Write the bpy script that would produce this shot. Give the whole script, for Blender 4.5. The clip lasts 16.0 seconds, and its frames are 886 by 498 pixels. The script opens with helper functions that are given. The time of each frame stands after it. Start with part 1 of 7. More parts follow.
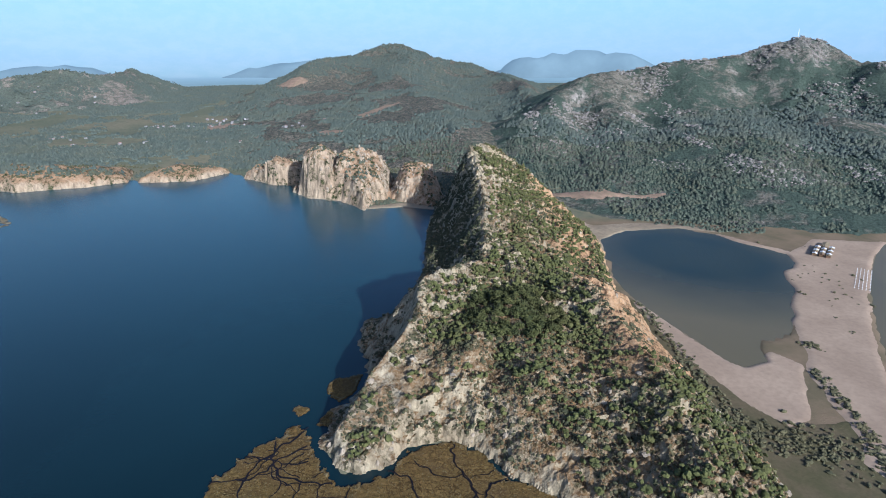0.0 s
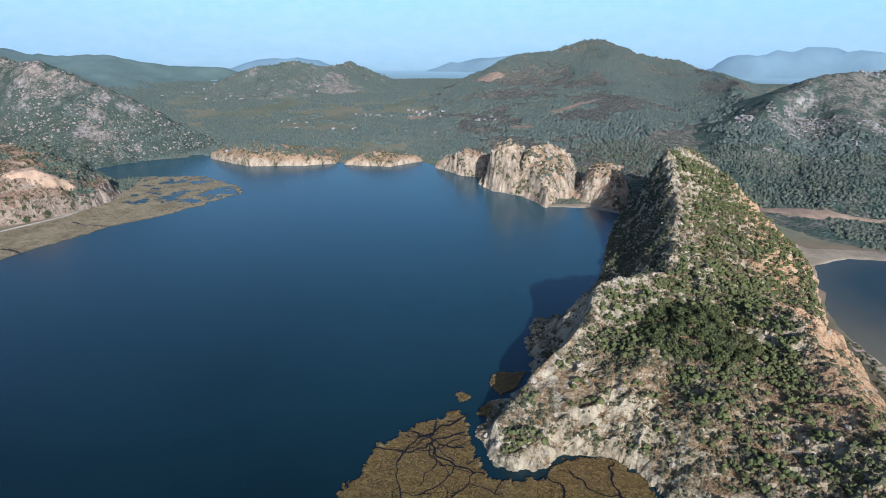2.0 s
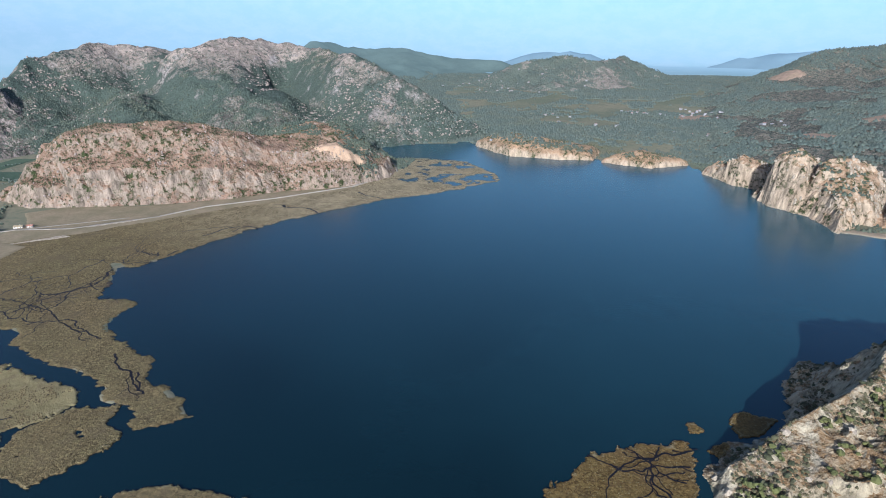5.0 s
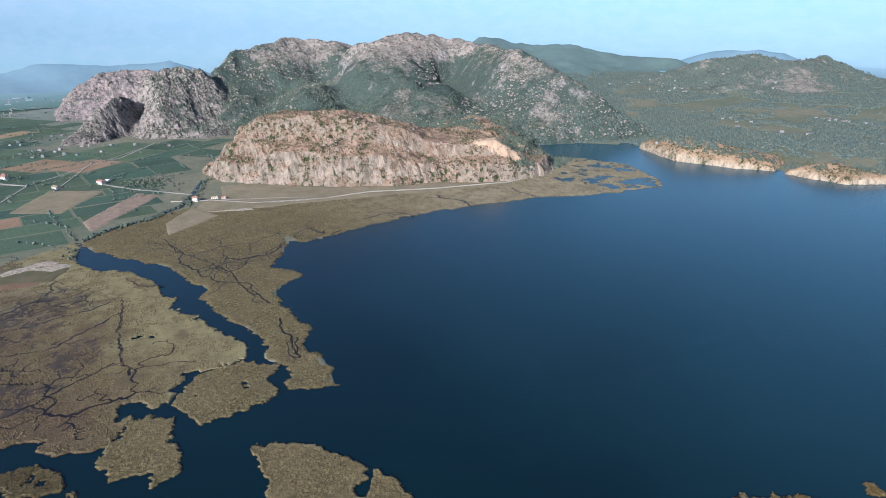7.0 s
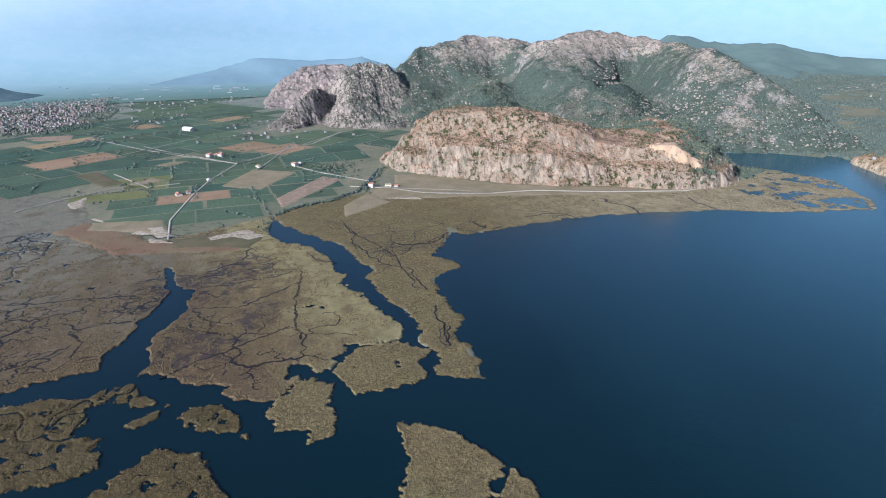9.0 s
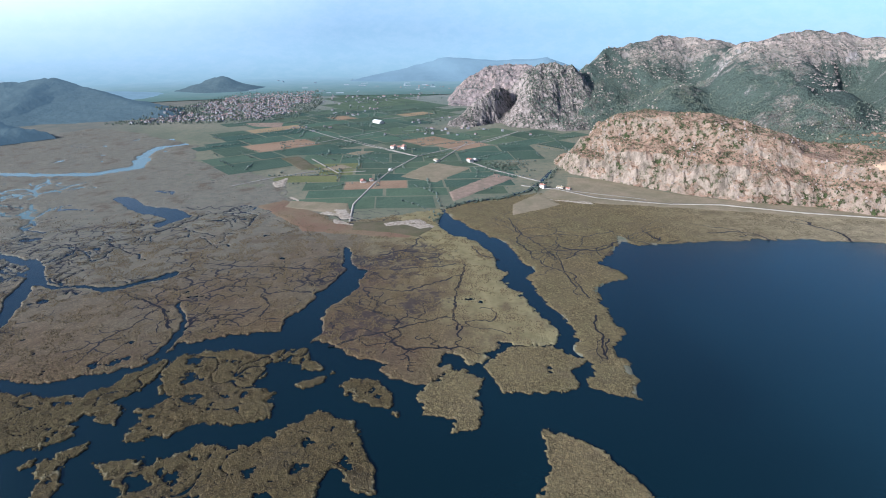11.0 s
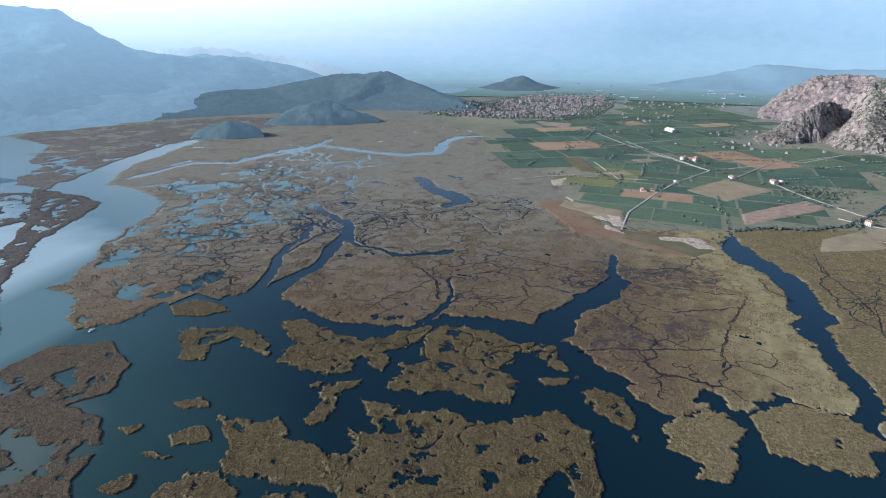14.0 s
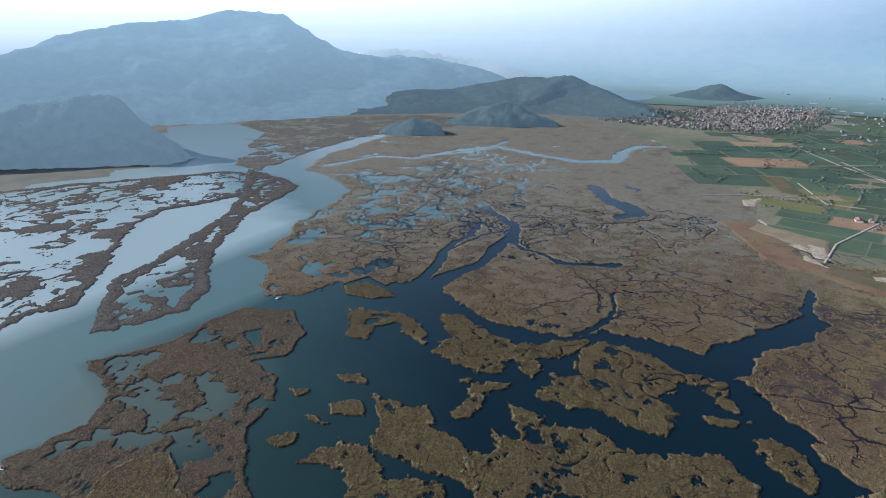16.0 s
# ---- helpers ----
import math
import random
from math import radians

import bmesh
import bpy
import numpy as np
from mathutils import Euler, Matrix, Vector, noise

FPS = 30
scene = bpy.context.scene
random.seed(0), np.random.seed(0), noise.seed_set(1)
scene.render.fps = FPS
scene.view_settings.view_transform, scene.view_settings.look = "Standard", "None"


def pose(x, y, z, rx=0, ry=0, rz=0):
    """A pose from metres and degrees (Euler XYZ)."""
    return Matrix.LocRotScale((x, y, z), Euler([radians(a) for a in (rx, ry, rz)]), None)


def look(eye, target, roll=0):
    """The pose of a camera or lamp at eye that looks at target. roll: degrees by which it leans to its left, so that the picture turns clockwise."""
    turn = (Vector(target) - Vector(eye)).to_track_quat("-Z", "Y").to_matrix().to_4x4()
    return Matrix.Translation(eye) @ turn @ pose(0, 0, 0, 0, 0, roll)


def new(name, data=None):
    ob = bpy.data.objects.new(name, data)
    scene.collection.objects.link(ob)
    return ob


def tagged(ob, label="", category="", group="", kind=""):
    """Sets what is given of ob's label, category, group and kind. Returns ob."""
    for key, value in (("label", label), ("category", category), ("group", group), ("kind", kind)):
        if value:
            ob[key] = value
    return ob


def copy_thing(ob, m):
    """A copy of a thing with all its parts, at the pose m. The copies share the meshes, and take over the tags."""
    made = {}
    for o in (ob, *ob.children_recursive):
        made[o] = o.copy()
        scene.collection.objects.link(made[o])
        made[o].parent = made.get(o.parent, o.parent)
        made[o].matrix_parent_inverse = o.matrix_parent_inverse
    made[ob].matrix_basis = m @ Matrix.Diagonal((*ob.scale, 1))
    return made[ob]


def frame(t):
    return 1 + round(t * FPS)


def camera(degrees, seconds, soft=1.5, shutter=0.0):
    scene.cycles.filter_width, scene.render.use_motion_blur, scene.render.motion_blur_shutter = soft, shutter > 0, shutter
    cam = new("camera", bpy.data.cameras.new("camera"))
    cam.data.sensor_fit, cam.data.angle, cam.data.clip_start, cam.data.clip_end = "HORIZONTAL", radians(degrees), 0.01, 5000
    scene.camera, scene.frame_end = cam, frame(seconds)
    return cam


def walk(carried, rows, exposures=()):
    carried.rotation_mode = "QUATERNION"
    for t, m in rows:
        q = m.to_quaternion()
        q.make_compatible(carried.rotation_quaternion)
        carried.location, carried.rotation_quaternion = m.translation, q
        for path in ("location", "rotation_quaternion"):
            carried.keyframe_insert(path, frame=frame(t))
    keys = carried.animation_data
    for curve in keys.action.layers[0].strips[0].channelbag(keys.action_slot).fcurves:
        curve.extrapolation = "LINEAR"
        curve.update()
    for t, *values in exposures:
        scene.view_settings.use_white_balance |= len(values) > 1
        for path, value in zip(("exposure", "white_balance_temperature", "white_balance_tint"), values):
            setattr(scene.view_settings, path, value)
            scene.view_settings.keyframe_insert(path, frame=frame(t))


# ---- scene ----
cam = camera(74.97, 16.0, soft=1.0)
# seconds, eye (x, y, z), yaw, pitch, roll
PATH = [
    (0.0, 0.11, 0.30, 252.20, -0.127, -19.488, -0.069),
    (0.5, 0.01, 1.13, 252.14, 4.359, -19.588, 0.047),
    (1.0, -0.22, 1.56, 252.06, 9.033, -19.698, 0.011),
    (1.5, -0.34, 2.14, 251.95, 13.773, -19.774, 0.053),
    (2.0, -0.74, 3.04, 251.80, 18.348, -19.876, 0.090),
    (2.5, -1.09, 3.83, 251.62, 22.791, -19.972, 0.080),
    (3.0, -1.04, 4.50, 251.64, 27.244, -20.062, -0.055),
    (3.5, -0.91, 4.91, 252.40, 31.637, -20.140, -0.121),
    (4.0, -0.77, 4.64, 253.17, 35.944, -20.229, -0.174),
    (6.5, -2.07, 5.31, 252.96, 55.050, -20.621, -0.141),
    (7.0, -2.82, 5.52, 252.66, 59.228, -20.693, -0.109),
    (7.5, -3.63, 5.67, 252.47, 63.310, -20.762, -0.212),
    (8.0, -4.04, 5.77, 252.28, 67.530, -20.794, -0.202),
    (8.5, -4.40, 5.66, 251.89, 71.761, -20.842, -0.182),
    (9.0, -4.97, 5.48, 251.42, 75.880, -20.815, -0.188),
    (11.5, -8.97, 6.62, 248.20, 97.575, -20.643, -0.128),
    (12.0, -9.36, 6.25, 247.50, 101.915, -20.594, -0.043),
    (12.5, -9.46, 5.54, 247.23, 106.380, -20.558, 0.019),
    (13.0, -9.43, 4.81, 247.05, 110.943, -20.522, 0.144),
    (13.5, -9.49, 4.35, 246.76, 115.727, -20.480, 0.218),
    (14.0, -9.94, 4.06, 246.44, 120.708, -20.449, 0.282),
    (14.5, -11.13, 3.61, 245.92, 125.600, -20.376, 0.343),
    (15.0, -12.14, 3.24, 245.58, 130.092, -20.332, 0.406),
    (15.5, -12.63, 2.84, 245.50, 134.063, -20.283, 0.541),
    (16.0, -12.89, 2.19, 245.35, 137.950, -20.251, 0.628),
]
walk(cam, [(t, pose(x, y, z, 90 + pitch, 0, yaw) @ pose(0, 0, 0, 0, 0, roll)) for t, x, y, z, yaw, pitch, roll in PATH], [(0.0, 0.42, 5260, 12), (3.0, 0.5, 5260, 12), (7.5, 0.66, 5300, 12), (12.5, 0.76, 5200, 12), (16.0, 0.48, 5450, 12)])

# ---- daylight: low warm morning sun over the sea, hazy summer sky ----
SUN_YAW, SUN_UP = 212.0, 23.0
world = bpy.data.worlds.new("sky")
scene.world = world
world.use_nodes = True
wt = world.node_tree
wt.nodes.clear()
sky = wt.nodes.new("ShaderNodeTexSky")
sky.sky_type = "NISHITA"
sky.sun_disc = False
sky.sun_elevation, sky.sun_rotation = radians(SUN_UP), radians(360 - SUN_YAW)
sky.altitude, sky.air_density, sky.dust_density, sky.ozone_density = 0, 0.9, 2.4, 2.8
wb = wt.nodes.new("ShaderNodeBackground")
wb.inputs[1].default_value = 0.11
wo = wt.nodes.new("ShaderNodeOutputWorld")
wt.links.new(sky.outputs[0], wb.inputs[0])
wt.links.new(wb.outputs[0], wo.inputs[0])
sun = new("sun", bpy.data.lights.new("sun", "SUN"))
sun.data.energy, sun.data.angle, sun.data.color = 5.0, radians(0.6), (1.0, 0.93, 0.82)
sun.matrix_world = look((600, -800, 1500), (600 + math.sin(radians(SUN_YAW)) * 1000, -800 - math.cos(radians(SUN_YAW)) * 1000, 1500 - math.tan(radians(SUN_UP)) * 1000))

# ---- materials ----
class Nodes:
    """Short hand for the nodes of one material."""

    def __init__(self, name, rough=0.9, bump=0.0, spec=0.25):
        self.m = bpy.data.materials.new(name)
        self.m.use_nodes = True
        self.t = self.m.node_tree
        self.p = self.t.nodes["Principled BSDF"]
        self.p.inputs["Roughness"].default_value = rough
        self.p.inputs["Specular IOR Level"].default_value = spec
        self.pos = self.t.nodes.new("ShaderNodeNewGeometry").outputs["Position"]

    def put(self, kind, **ins):
        n = self.t.nodes.new(kind)
        for k, v in ins.items():
            self.feed(n.inputs[k.replace("_", " ")], v)
        return n

    def feed(self, socket, v):
        if isinstance(v, bpy.types.NodeSocket):
            self.t.links.new(v, socket)
        else:
            socket.default_value = v

    def noise(self, size, detail=4.0, rough=0.6, at=None, distort=0.0):
        n = self.put("ShaderNodeTexNoise", Vector=at or self.pos, Scale=1.0 / size, Detail=detail, Roughness=rough, Distortion=distort)
        return n.outputs["Fac"]

    def cells(self, size, at=None, feature="F1"):
        n = self.t.nodes.new("ShaderNodeTexVoronoi")
        n.feature = feature
        self.feed(n.inputs["Vector"], at or self.pos)
        n.inputs["Scale"].default_value = 1.0 / size
        return n

    def stretch(self, x, y, z, turn=0.0):
        n = self.t.nodes.new("ShaderNodeMapping")
        self.feed(n.inputs["Vector"], self.pos)
        n.inputs["Scale"].default_value = (x, y, z)
        n.inputs["Rotation"].default_value = (0, 0, radians(turn))
        return n.outputs[0]

    def step(self, v, lo, hi, a=0.0, b=1.0):
        n = self.t.nodes.new("ShaderNodeMapRange")
        self.feed(n.inputs["Value"], v)
        for k, w in zip(("From Min", "From Max", "To Min", "To Max"), (lo, hi, a, b)):
            n.inputs[k].default_value = w
        return n.outputs[0]

    def math(self, op, a, b=0.0):
        n = self.t.nodes.new("ShaderNodeMath")
        n.operation = op
        self.feed(n.inputs[0], a)
        self.feed(n.inputs[1], b)
        return n.outputs[0]

    def mix(self, fac, a, b):
        n = self.t.nodes.new("ShaderNodeMix")
        n.data_type = "RGBA"
        self.feed(n.inputs[0], fac)
        self.feed(n.inputs[6], (*a, 1) if isinstance(a, tuple) else a)
        self.feed(n.inputs[7], (*b, 1) if isinstance(b, tuple) else b)
        return n.outputs[2]

    def axis(self, n):
        s = self.put("ShaderNodeSeparateXYZ", Vector=self.pos)
        return s.outputs[n]

    def upward(self):
        g = self.t.nodes.new("ShaderNodeNewGeometry")
        s = self.put("ShaderNodeSeparateXYZ", Vector=g.outputs["Normal"])
        return s.outputs[2]

    def done(self, colour, bump=None, depth=0.5, sheen=0.0, rough=None):
        self.feed(self.p.inputs["Base Color"], (*colour, 1) if isinstance(colour, tuple) else colour)
        if bump is not None:
            b = self.put("ShaderNodeBump", Height=bump, Distance=depth, Strength=1.0)
            self.t.links.new(b.outputs[0], self.p.inputs["Normal"])
        if rough is not None:
            self.feed(self.p.inputs["Roughness"], rough)
        if sheen:
            self.p.inputs["Sheen Weight"].default_value = sheen
            self.p.inputs["Sheen Roughness"].default_value = 0.6
            self.p.inputs["Sheen Tint"].default_value = (0.55, 0.72, 1.0, 1)
        return self.m


def hill_material(name, rock, soil, scrub, rock_slope=(0.55, 0.8), bare=0.5, grain=1.0, sheen=0.0, streak=1.0, mass=0.7, bare_slope=None, crest=None, tint=None, solid=False):
    """Limestone on steep faces, dry soil on gentle ones, low scrub in patches and specks."""
    n = Nodes(name, 0.95, spec=0.1)
    big, mid, fine = n.noise(120 * grain, 5), n.noise(22 * grain, 6, 0.65), n.noise(3.0 * grain, 5, 0.7)
    ribs = n.noise(9 * grain, 6, 0.72, n.stretch(1, 1, 0.14))
    steep = n.math("ADD", n.upward(), n.math("MULTIPLY", n.math("SUBTRACT", mid, 0.5), 0.7))
    stone = n.mix(n.step(ribs, 0.38, 0.58), tuple(0.45 * c for c in rock), rock)
    stone = n.mix(n.step(big, 0.45, 0.65, 0, 0.55), stone, tuple(0.5 * (a + b) for a, b in zip(rock, soil)))
    earth = n.mix(n.step(mid, 0.4, 0.62), soil, tuple(0.62 * c for c in soil))
    earth = n.mix(n.step(fine, 0.5, 0.6, 0, 0.45), earth, rock)
    base = n.mix(n.step(steep, *rock_slope), stone, earth)
    if bare_slope:
        zone = n.math("MULTIPLY", n.step(n.math("ADD", n.axis(0), n.math("MULTIPLY", mid, 60)), 150, 172), n.step(n.math("ADD", n.axis(1), n.math("MULTIPLY", big, 120)), 400, 440))
        base = n.mix(n.math("MULTIPLY", zone, n.step(fine, 0.35, 0.6, 0.35, 1.0)), base, bare_slope)
    if bare_slope:
        # pale naked limestone along the spine above the lake
        line = n.math("SUBTRACT", n.math("MULTIPLY", n.math("SUBTRACT", n.math("MINIMUM", n.axis(1), 610.0), 320.0), 0.36), 34.0)
        spine = n.step(n.math("ADD", n.math("SUBTRACT", line, n.axis(0)), n.math("MULTIPLY", n.math("SUBTRACT", mid, 0.5), 70)), -6, 14)
        pale = n.mix(n.step(ribs, 0.40, 0.58), (0.17, 0.14, 0.09), (0.45, 0.388, 0.275))
        base = n.mix(n.math("MULTIPLY", spine, n.step(n.noise(11, 6, 0.72), 0.45, 0.57)), base, pale)
    blot = n.noise(7.0 * grain, 5, 0.7)
    cover = n.math("ADD", mid, n.math("MULTIPLY", big, mass))
    if crest:
        # bare rock bands and slabs towards the summit
        high = n.step(n.math("ADD", n.axis(2), n.math("MULTIPLY", n.math("SUBTRACT", big, 0.5), 260)), crest[0], crest[1])
        slab = n.math("MULTIPLY", high, n.step(mid, 0.40, 0.52))
        base = n.mix(slab, base, n.mix(n.step(ribs, 0.36, 0.56), tuple(0.45 * c for c in tint), tint))
        cover = n.math("SUBTRACT", cover, n.math("MULTIPLY", high, 0.24))
    edge = bare + 0.4 * mass
    bush = n.math("MULTIPLY", n.step(blot, 0.50, 0.57), n.step(cover, edge, edge + 0.14))
    if solid:
        bush = n.math("MAXIMUM", n.math("MULTIPLY", bush, 0.8), n.step(cover, edge + 0.26, edge + 0.40))
    green = n.mix(n.step(fine, 0.35, 0.65), tuple(0.5 * c for c in scrub), scrub)
    return n.done(n.mix(bush, base, green), n.math("ADD", n.math("MULTIPLY", ribs, 1.6), n.math("ADD", n.math("MULTIPLY", bush, 0.5), fine)), 2.2 * grain * streak, sheen)


def foliage_material(name, dark, light, sheen=0.0):
    n = Nodes(name, 0.85, spec=0.2)
    rnd = n.t.nodes.new("ShaderNodeNewGeometry").outputs["Random Per Island"]
    own = n.t.nodes.new("ShaderNodeObjectInfo").outputs["Random"]
    v = n.math("MULTIPLY", n.math("ADD", rnd, own), 0.5)
    c = n.mix(n.step(v, 0.15, 0.85), dark, light)
    c = n.mix(n.step(n.noise(60, 3), 0.45, 0.7, 0, 0.5), c, tuple(0.5 * a + 0.5 * b for a, b in zip(light, (0.11, 0.085, 0.035))))
    n.p.inputs["Subsurface Weight"].default_value = 0.0
    return n.done(c, n.noise(0.6, 3), 0.25, sheen)


ROCK, SOIL, SCRUB = (0.44, 0.38, 0.30), (0.33, 0.22, 0.13), (0.060, 0.075, 0.028)
M_RIDGE = hill_material("ridge_limestone", (0.44, 0.368, 0.245), (0.255, 0.158, 0.076), (0.080, 0.074, 0.036), (0.60, 0.84), 0.56, 0.7, streak=1.3, bare_slope=(0.46, 0.28, 0.15))
M_CRAG = hill_material("crag_limestone", (0.45, 0.352, 0.245), (0.35, 0.225, 0.13), SCRUB, (0.42, 0.7), 0.50, 1.0)
M_MESA = hill_material("cliff_limestone", (0.315, 0.250, 0.188), (0.29, 0.182, 0.118), SCRUB, (0.42, 0.7), 0.48, 1.1)
M_DARKCRAG = hill_material("grey_limestone", (0.325, 0.270, 0.232), (0.18, 0.15, 0.125), (0.075, 0.088, 0.062), (0.5, 0.75), 0.44, 1.2)
# pinkish rock of the far crag, paled to paint haze over it
M_FARCRAG = hill_material("hazed_pink_limestone", (0.335, 0.255, 0.222), (0.24, 0.195, 0.175), (0.12, 0.132, 0.112), (0.5, 0.75), 0.46, 1.4)
M_MOUNT = hill_material("mountain_scrub", (0.35, 0.31, 0.28), (0.19, 0.165, 0.13), (0.082, 0.104, 0.082), (0.50, 0.74), 0.16, 1.5, mass=1.5, crest=(118, 190), tint=(0.42, 0.335, 0.27), solid=True)
M_FOREST = hill_material("forest_floor", (0.36, 0.31, 0.25), (0.160, 0.140, 0.105), (0.092, 0.112, 0.086), (0.35, 0.6), 0.22, 1.4)
M_VILLAGE = hill_material("village_slope", (0.42, 0.35, 0.31), (0.24, 0.205, 0.165), (0.135, 0.155, 0.122), (0.22, 0.42), 0.30, 1.6, mass=1.4, solid=True)
M_EAST = hill_material("east_scrub", (0.35, 0.32, 0.28), (0.165, 0.150, 0.115), (0.080, 0.108, 0.082), (0.56, 0.82), 0.24, 1.6, mass=1.3, crest=(190, 290), tint=(0.34, 0.31, 0.28), solid=True)


def haze_glow_material(name, colour, glow, strength, grain=60.0):
    """A far backdrop of hills in summer haze: pale blue, the haze painted in as emission that grows with height."""
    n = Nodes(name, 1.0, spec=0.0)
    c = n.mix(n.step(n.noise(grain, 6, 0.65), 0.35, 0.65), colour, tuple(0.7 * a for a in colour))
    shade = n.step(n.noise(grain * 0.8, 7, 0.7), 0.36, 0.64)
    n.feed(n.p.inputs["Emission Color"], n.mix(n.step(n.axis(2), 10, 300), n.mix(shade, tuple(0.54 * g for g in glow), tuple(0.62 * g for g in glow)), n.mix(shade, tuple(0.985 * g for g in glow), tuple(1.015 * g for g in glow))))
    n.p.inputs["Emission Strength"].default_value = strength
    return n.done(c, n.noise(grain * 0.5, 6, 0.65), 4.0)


M_WEST = haze_glow_material("backdrop_west", (0.05, 0.075, 0.08), (0.222, 0.312, 0.360), 1.0, 45)
# nearer wooded hills: emission stands in for haze, they give off no light
M_WESTNEAR = haze_glow_material("dark_wood_haze_glow", (0.050, 0.062, 0.055), (0.082, 0.122, 0.146), 1.0, 26)
M_RANGE = haze_glow_material("backdrop_range", (0.070, 0.090, 0.074), (0.084, 0.116, 0.116), 1.0, 90)
M_WESTMID = haze_glow_material("round_wood_haze_glow", (0.045, 0.058, 0.048), (0.165, 0.232, 0.270), 1.0, 26)
M_PALE = haze_glow_material("backdrop_pale", (0.10, 0.13, 0.14), (0.40, 0.475, 0.505), 1.0, 300)
M_FAR = haze_glow_material("backdrop_far", (0.08, 0.11, 0.12), (0.17, 0.245, 0.29), 1.0, 200)


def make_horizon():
    """The far plain, dissolving with height and distance into haze and sky painted as emission, whiter towards the sun.
    """
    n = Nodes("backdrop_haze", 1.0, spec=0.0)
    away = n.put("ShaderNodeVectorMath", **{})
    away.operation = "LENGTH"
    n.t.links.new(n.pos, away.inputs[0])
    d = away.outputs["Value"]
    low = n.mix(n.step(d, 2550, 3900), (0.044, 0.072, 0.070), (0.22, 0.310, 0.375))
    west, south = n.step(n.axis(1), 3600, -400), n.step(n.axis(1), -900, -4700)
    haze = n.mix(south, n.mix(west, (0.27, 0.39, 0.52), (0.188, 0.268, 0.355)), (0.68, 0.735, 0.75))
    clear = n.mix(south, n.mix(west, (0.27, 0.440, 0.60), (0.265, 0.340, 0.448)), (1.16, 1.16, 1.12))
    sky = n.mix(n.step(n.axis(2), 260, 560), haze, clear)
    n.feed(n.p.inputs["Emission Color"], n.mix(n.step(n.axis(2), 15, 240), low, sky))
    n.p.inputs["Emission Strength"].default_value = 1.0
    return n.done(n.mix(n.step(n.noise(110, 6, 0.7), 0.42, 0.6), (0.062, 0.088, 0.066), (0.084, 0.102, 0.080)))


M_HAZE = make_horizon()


def make_water():
    n = Nodes("water", 0.25, spec=0.47)
    n.p.inputs["IOR"].default_value = 1.33
    x, y = n.axis(0), n.axis(1)
    soft = n.math("MULTIPLY", n.math("SUBTRACT", n.noise(160, 3), 0.5), 180)
    deep = n.mix(n.step(n.noise(300, 2), 0.35, 0.7), (0.0024, 0.0100, 0.0128), (0.0032, 0.0135, 0.0172))
    # far lake's sky reflection painted in as a lighter base colour
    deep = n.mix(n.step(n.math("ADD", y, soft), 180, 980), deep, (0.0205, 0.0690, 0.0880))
    green = n.step(n.math("ADD", n.math("MULTIPLY", n.math("ADD", x, n.math("MULTIPLY", y, -1.0)), 1.0), soft), -20, 300)
    c = n.mix(green, deep, (0.0230, 0.0500, 0.0385))
    river = n.step(n.math("ADD", n.math("SUBTRACT", n.math("MULTIPLY", soft, 0.06), y), n.math("MULTIPLY", x, 0.2)), 446, 474)
    river = n.math("MAXIMUM", river, n.math("MULTIPLY", n.step(x, -78, -60), n.step(y, -372, -395)))
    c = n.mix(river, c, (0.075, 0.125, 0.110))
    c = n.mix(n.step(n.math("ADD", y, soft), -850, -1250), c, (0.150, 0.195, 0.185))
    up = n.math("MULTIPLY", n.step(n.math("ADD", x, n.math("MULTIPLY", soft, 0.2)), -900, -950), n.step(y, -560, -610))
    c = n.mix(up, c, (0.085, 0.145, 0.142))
    mud = n.put("ShaderNodeVectorMath", **{})
    mud.operation = "DISTANCE"
    n.t.links.new(n.pos, mud.inputs[0])
    mud.inputs[1].default_value = (-105, -405, 0)
    c = n.mix(n.step(n.math("ADD", mud.outputs["Value"], n.math("MULTIPLY", soft, 0.3)), 92, 45, 0, 0.55), c, (0.095, 0.110, 0.080))
    # sky glare on the flooded pools, painted as a pale base colour
    glare = n.math("MULTIPLY", n.step(n.math("ADD", x, soft), -430, -330), n.step(n.math("ADD", y, n.math("MULTIPLY", x, -0.35)), -535, -585))
    c = n.mix(glare, c, (0.255, 0.315, 0.290))
    lag = n.step(x, 120, 170)
    basin = n.put("ShaderNodeVectorMath", **{})
    basin.operation = "DISTANCE"
    n.t.links.new(n.pos, basin.inputs[0])
    basin.inputs[1].default_value = (320, 690, 0)
    c = n.mix(lag, c, n.mix(n.step(n.math("ADD", basin.outputs["Value"], n.math("MULTIPLY", soft, 0.4)), 75, 205), n.mix(n.step(n.noise(90, 3), 0.4, 0.65), (0.014, 0.026, 0.021), (0.024, 0.034, 0.024)), (0.125, 0.105, 0.058)))
    return n.done(c, n.noise(2.5, 3, 0.6, n.stretch(1, 1, 1)), 0.03)


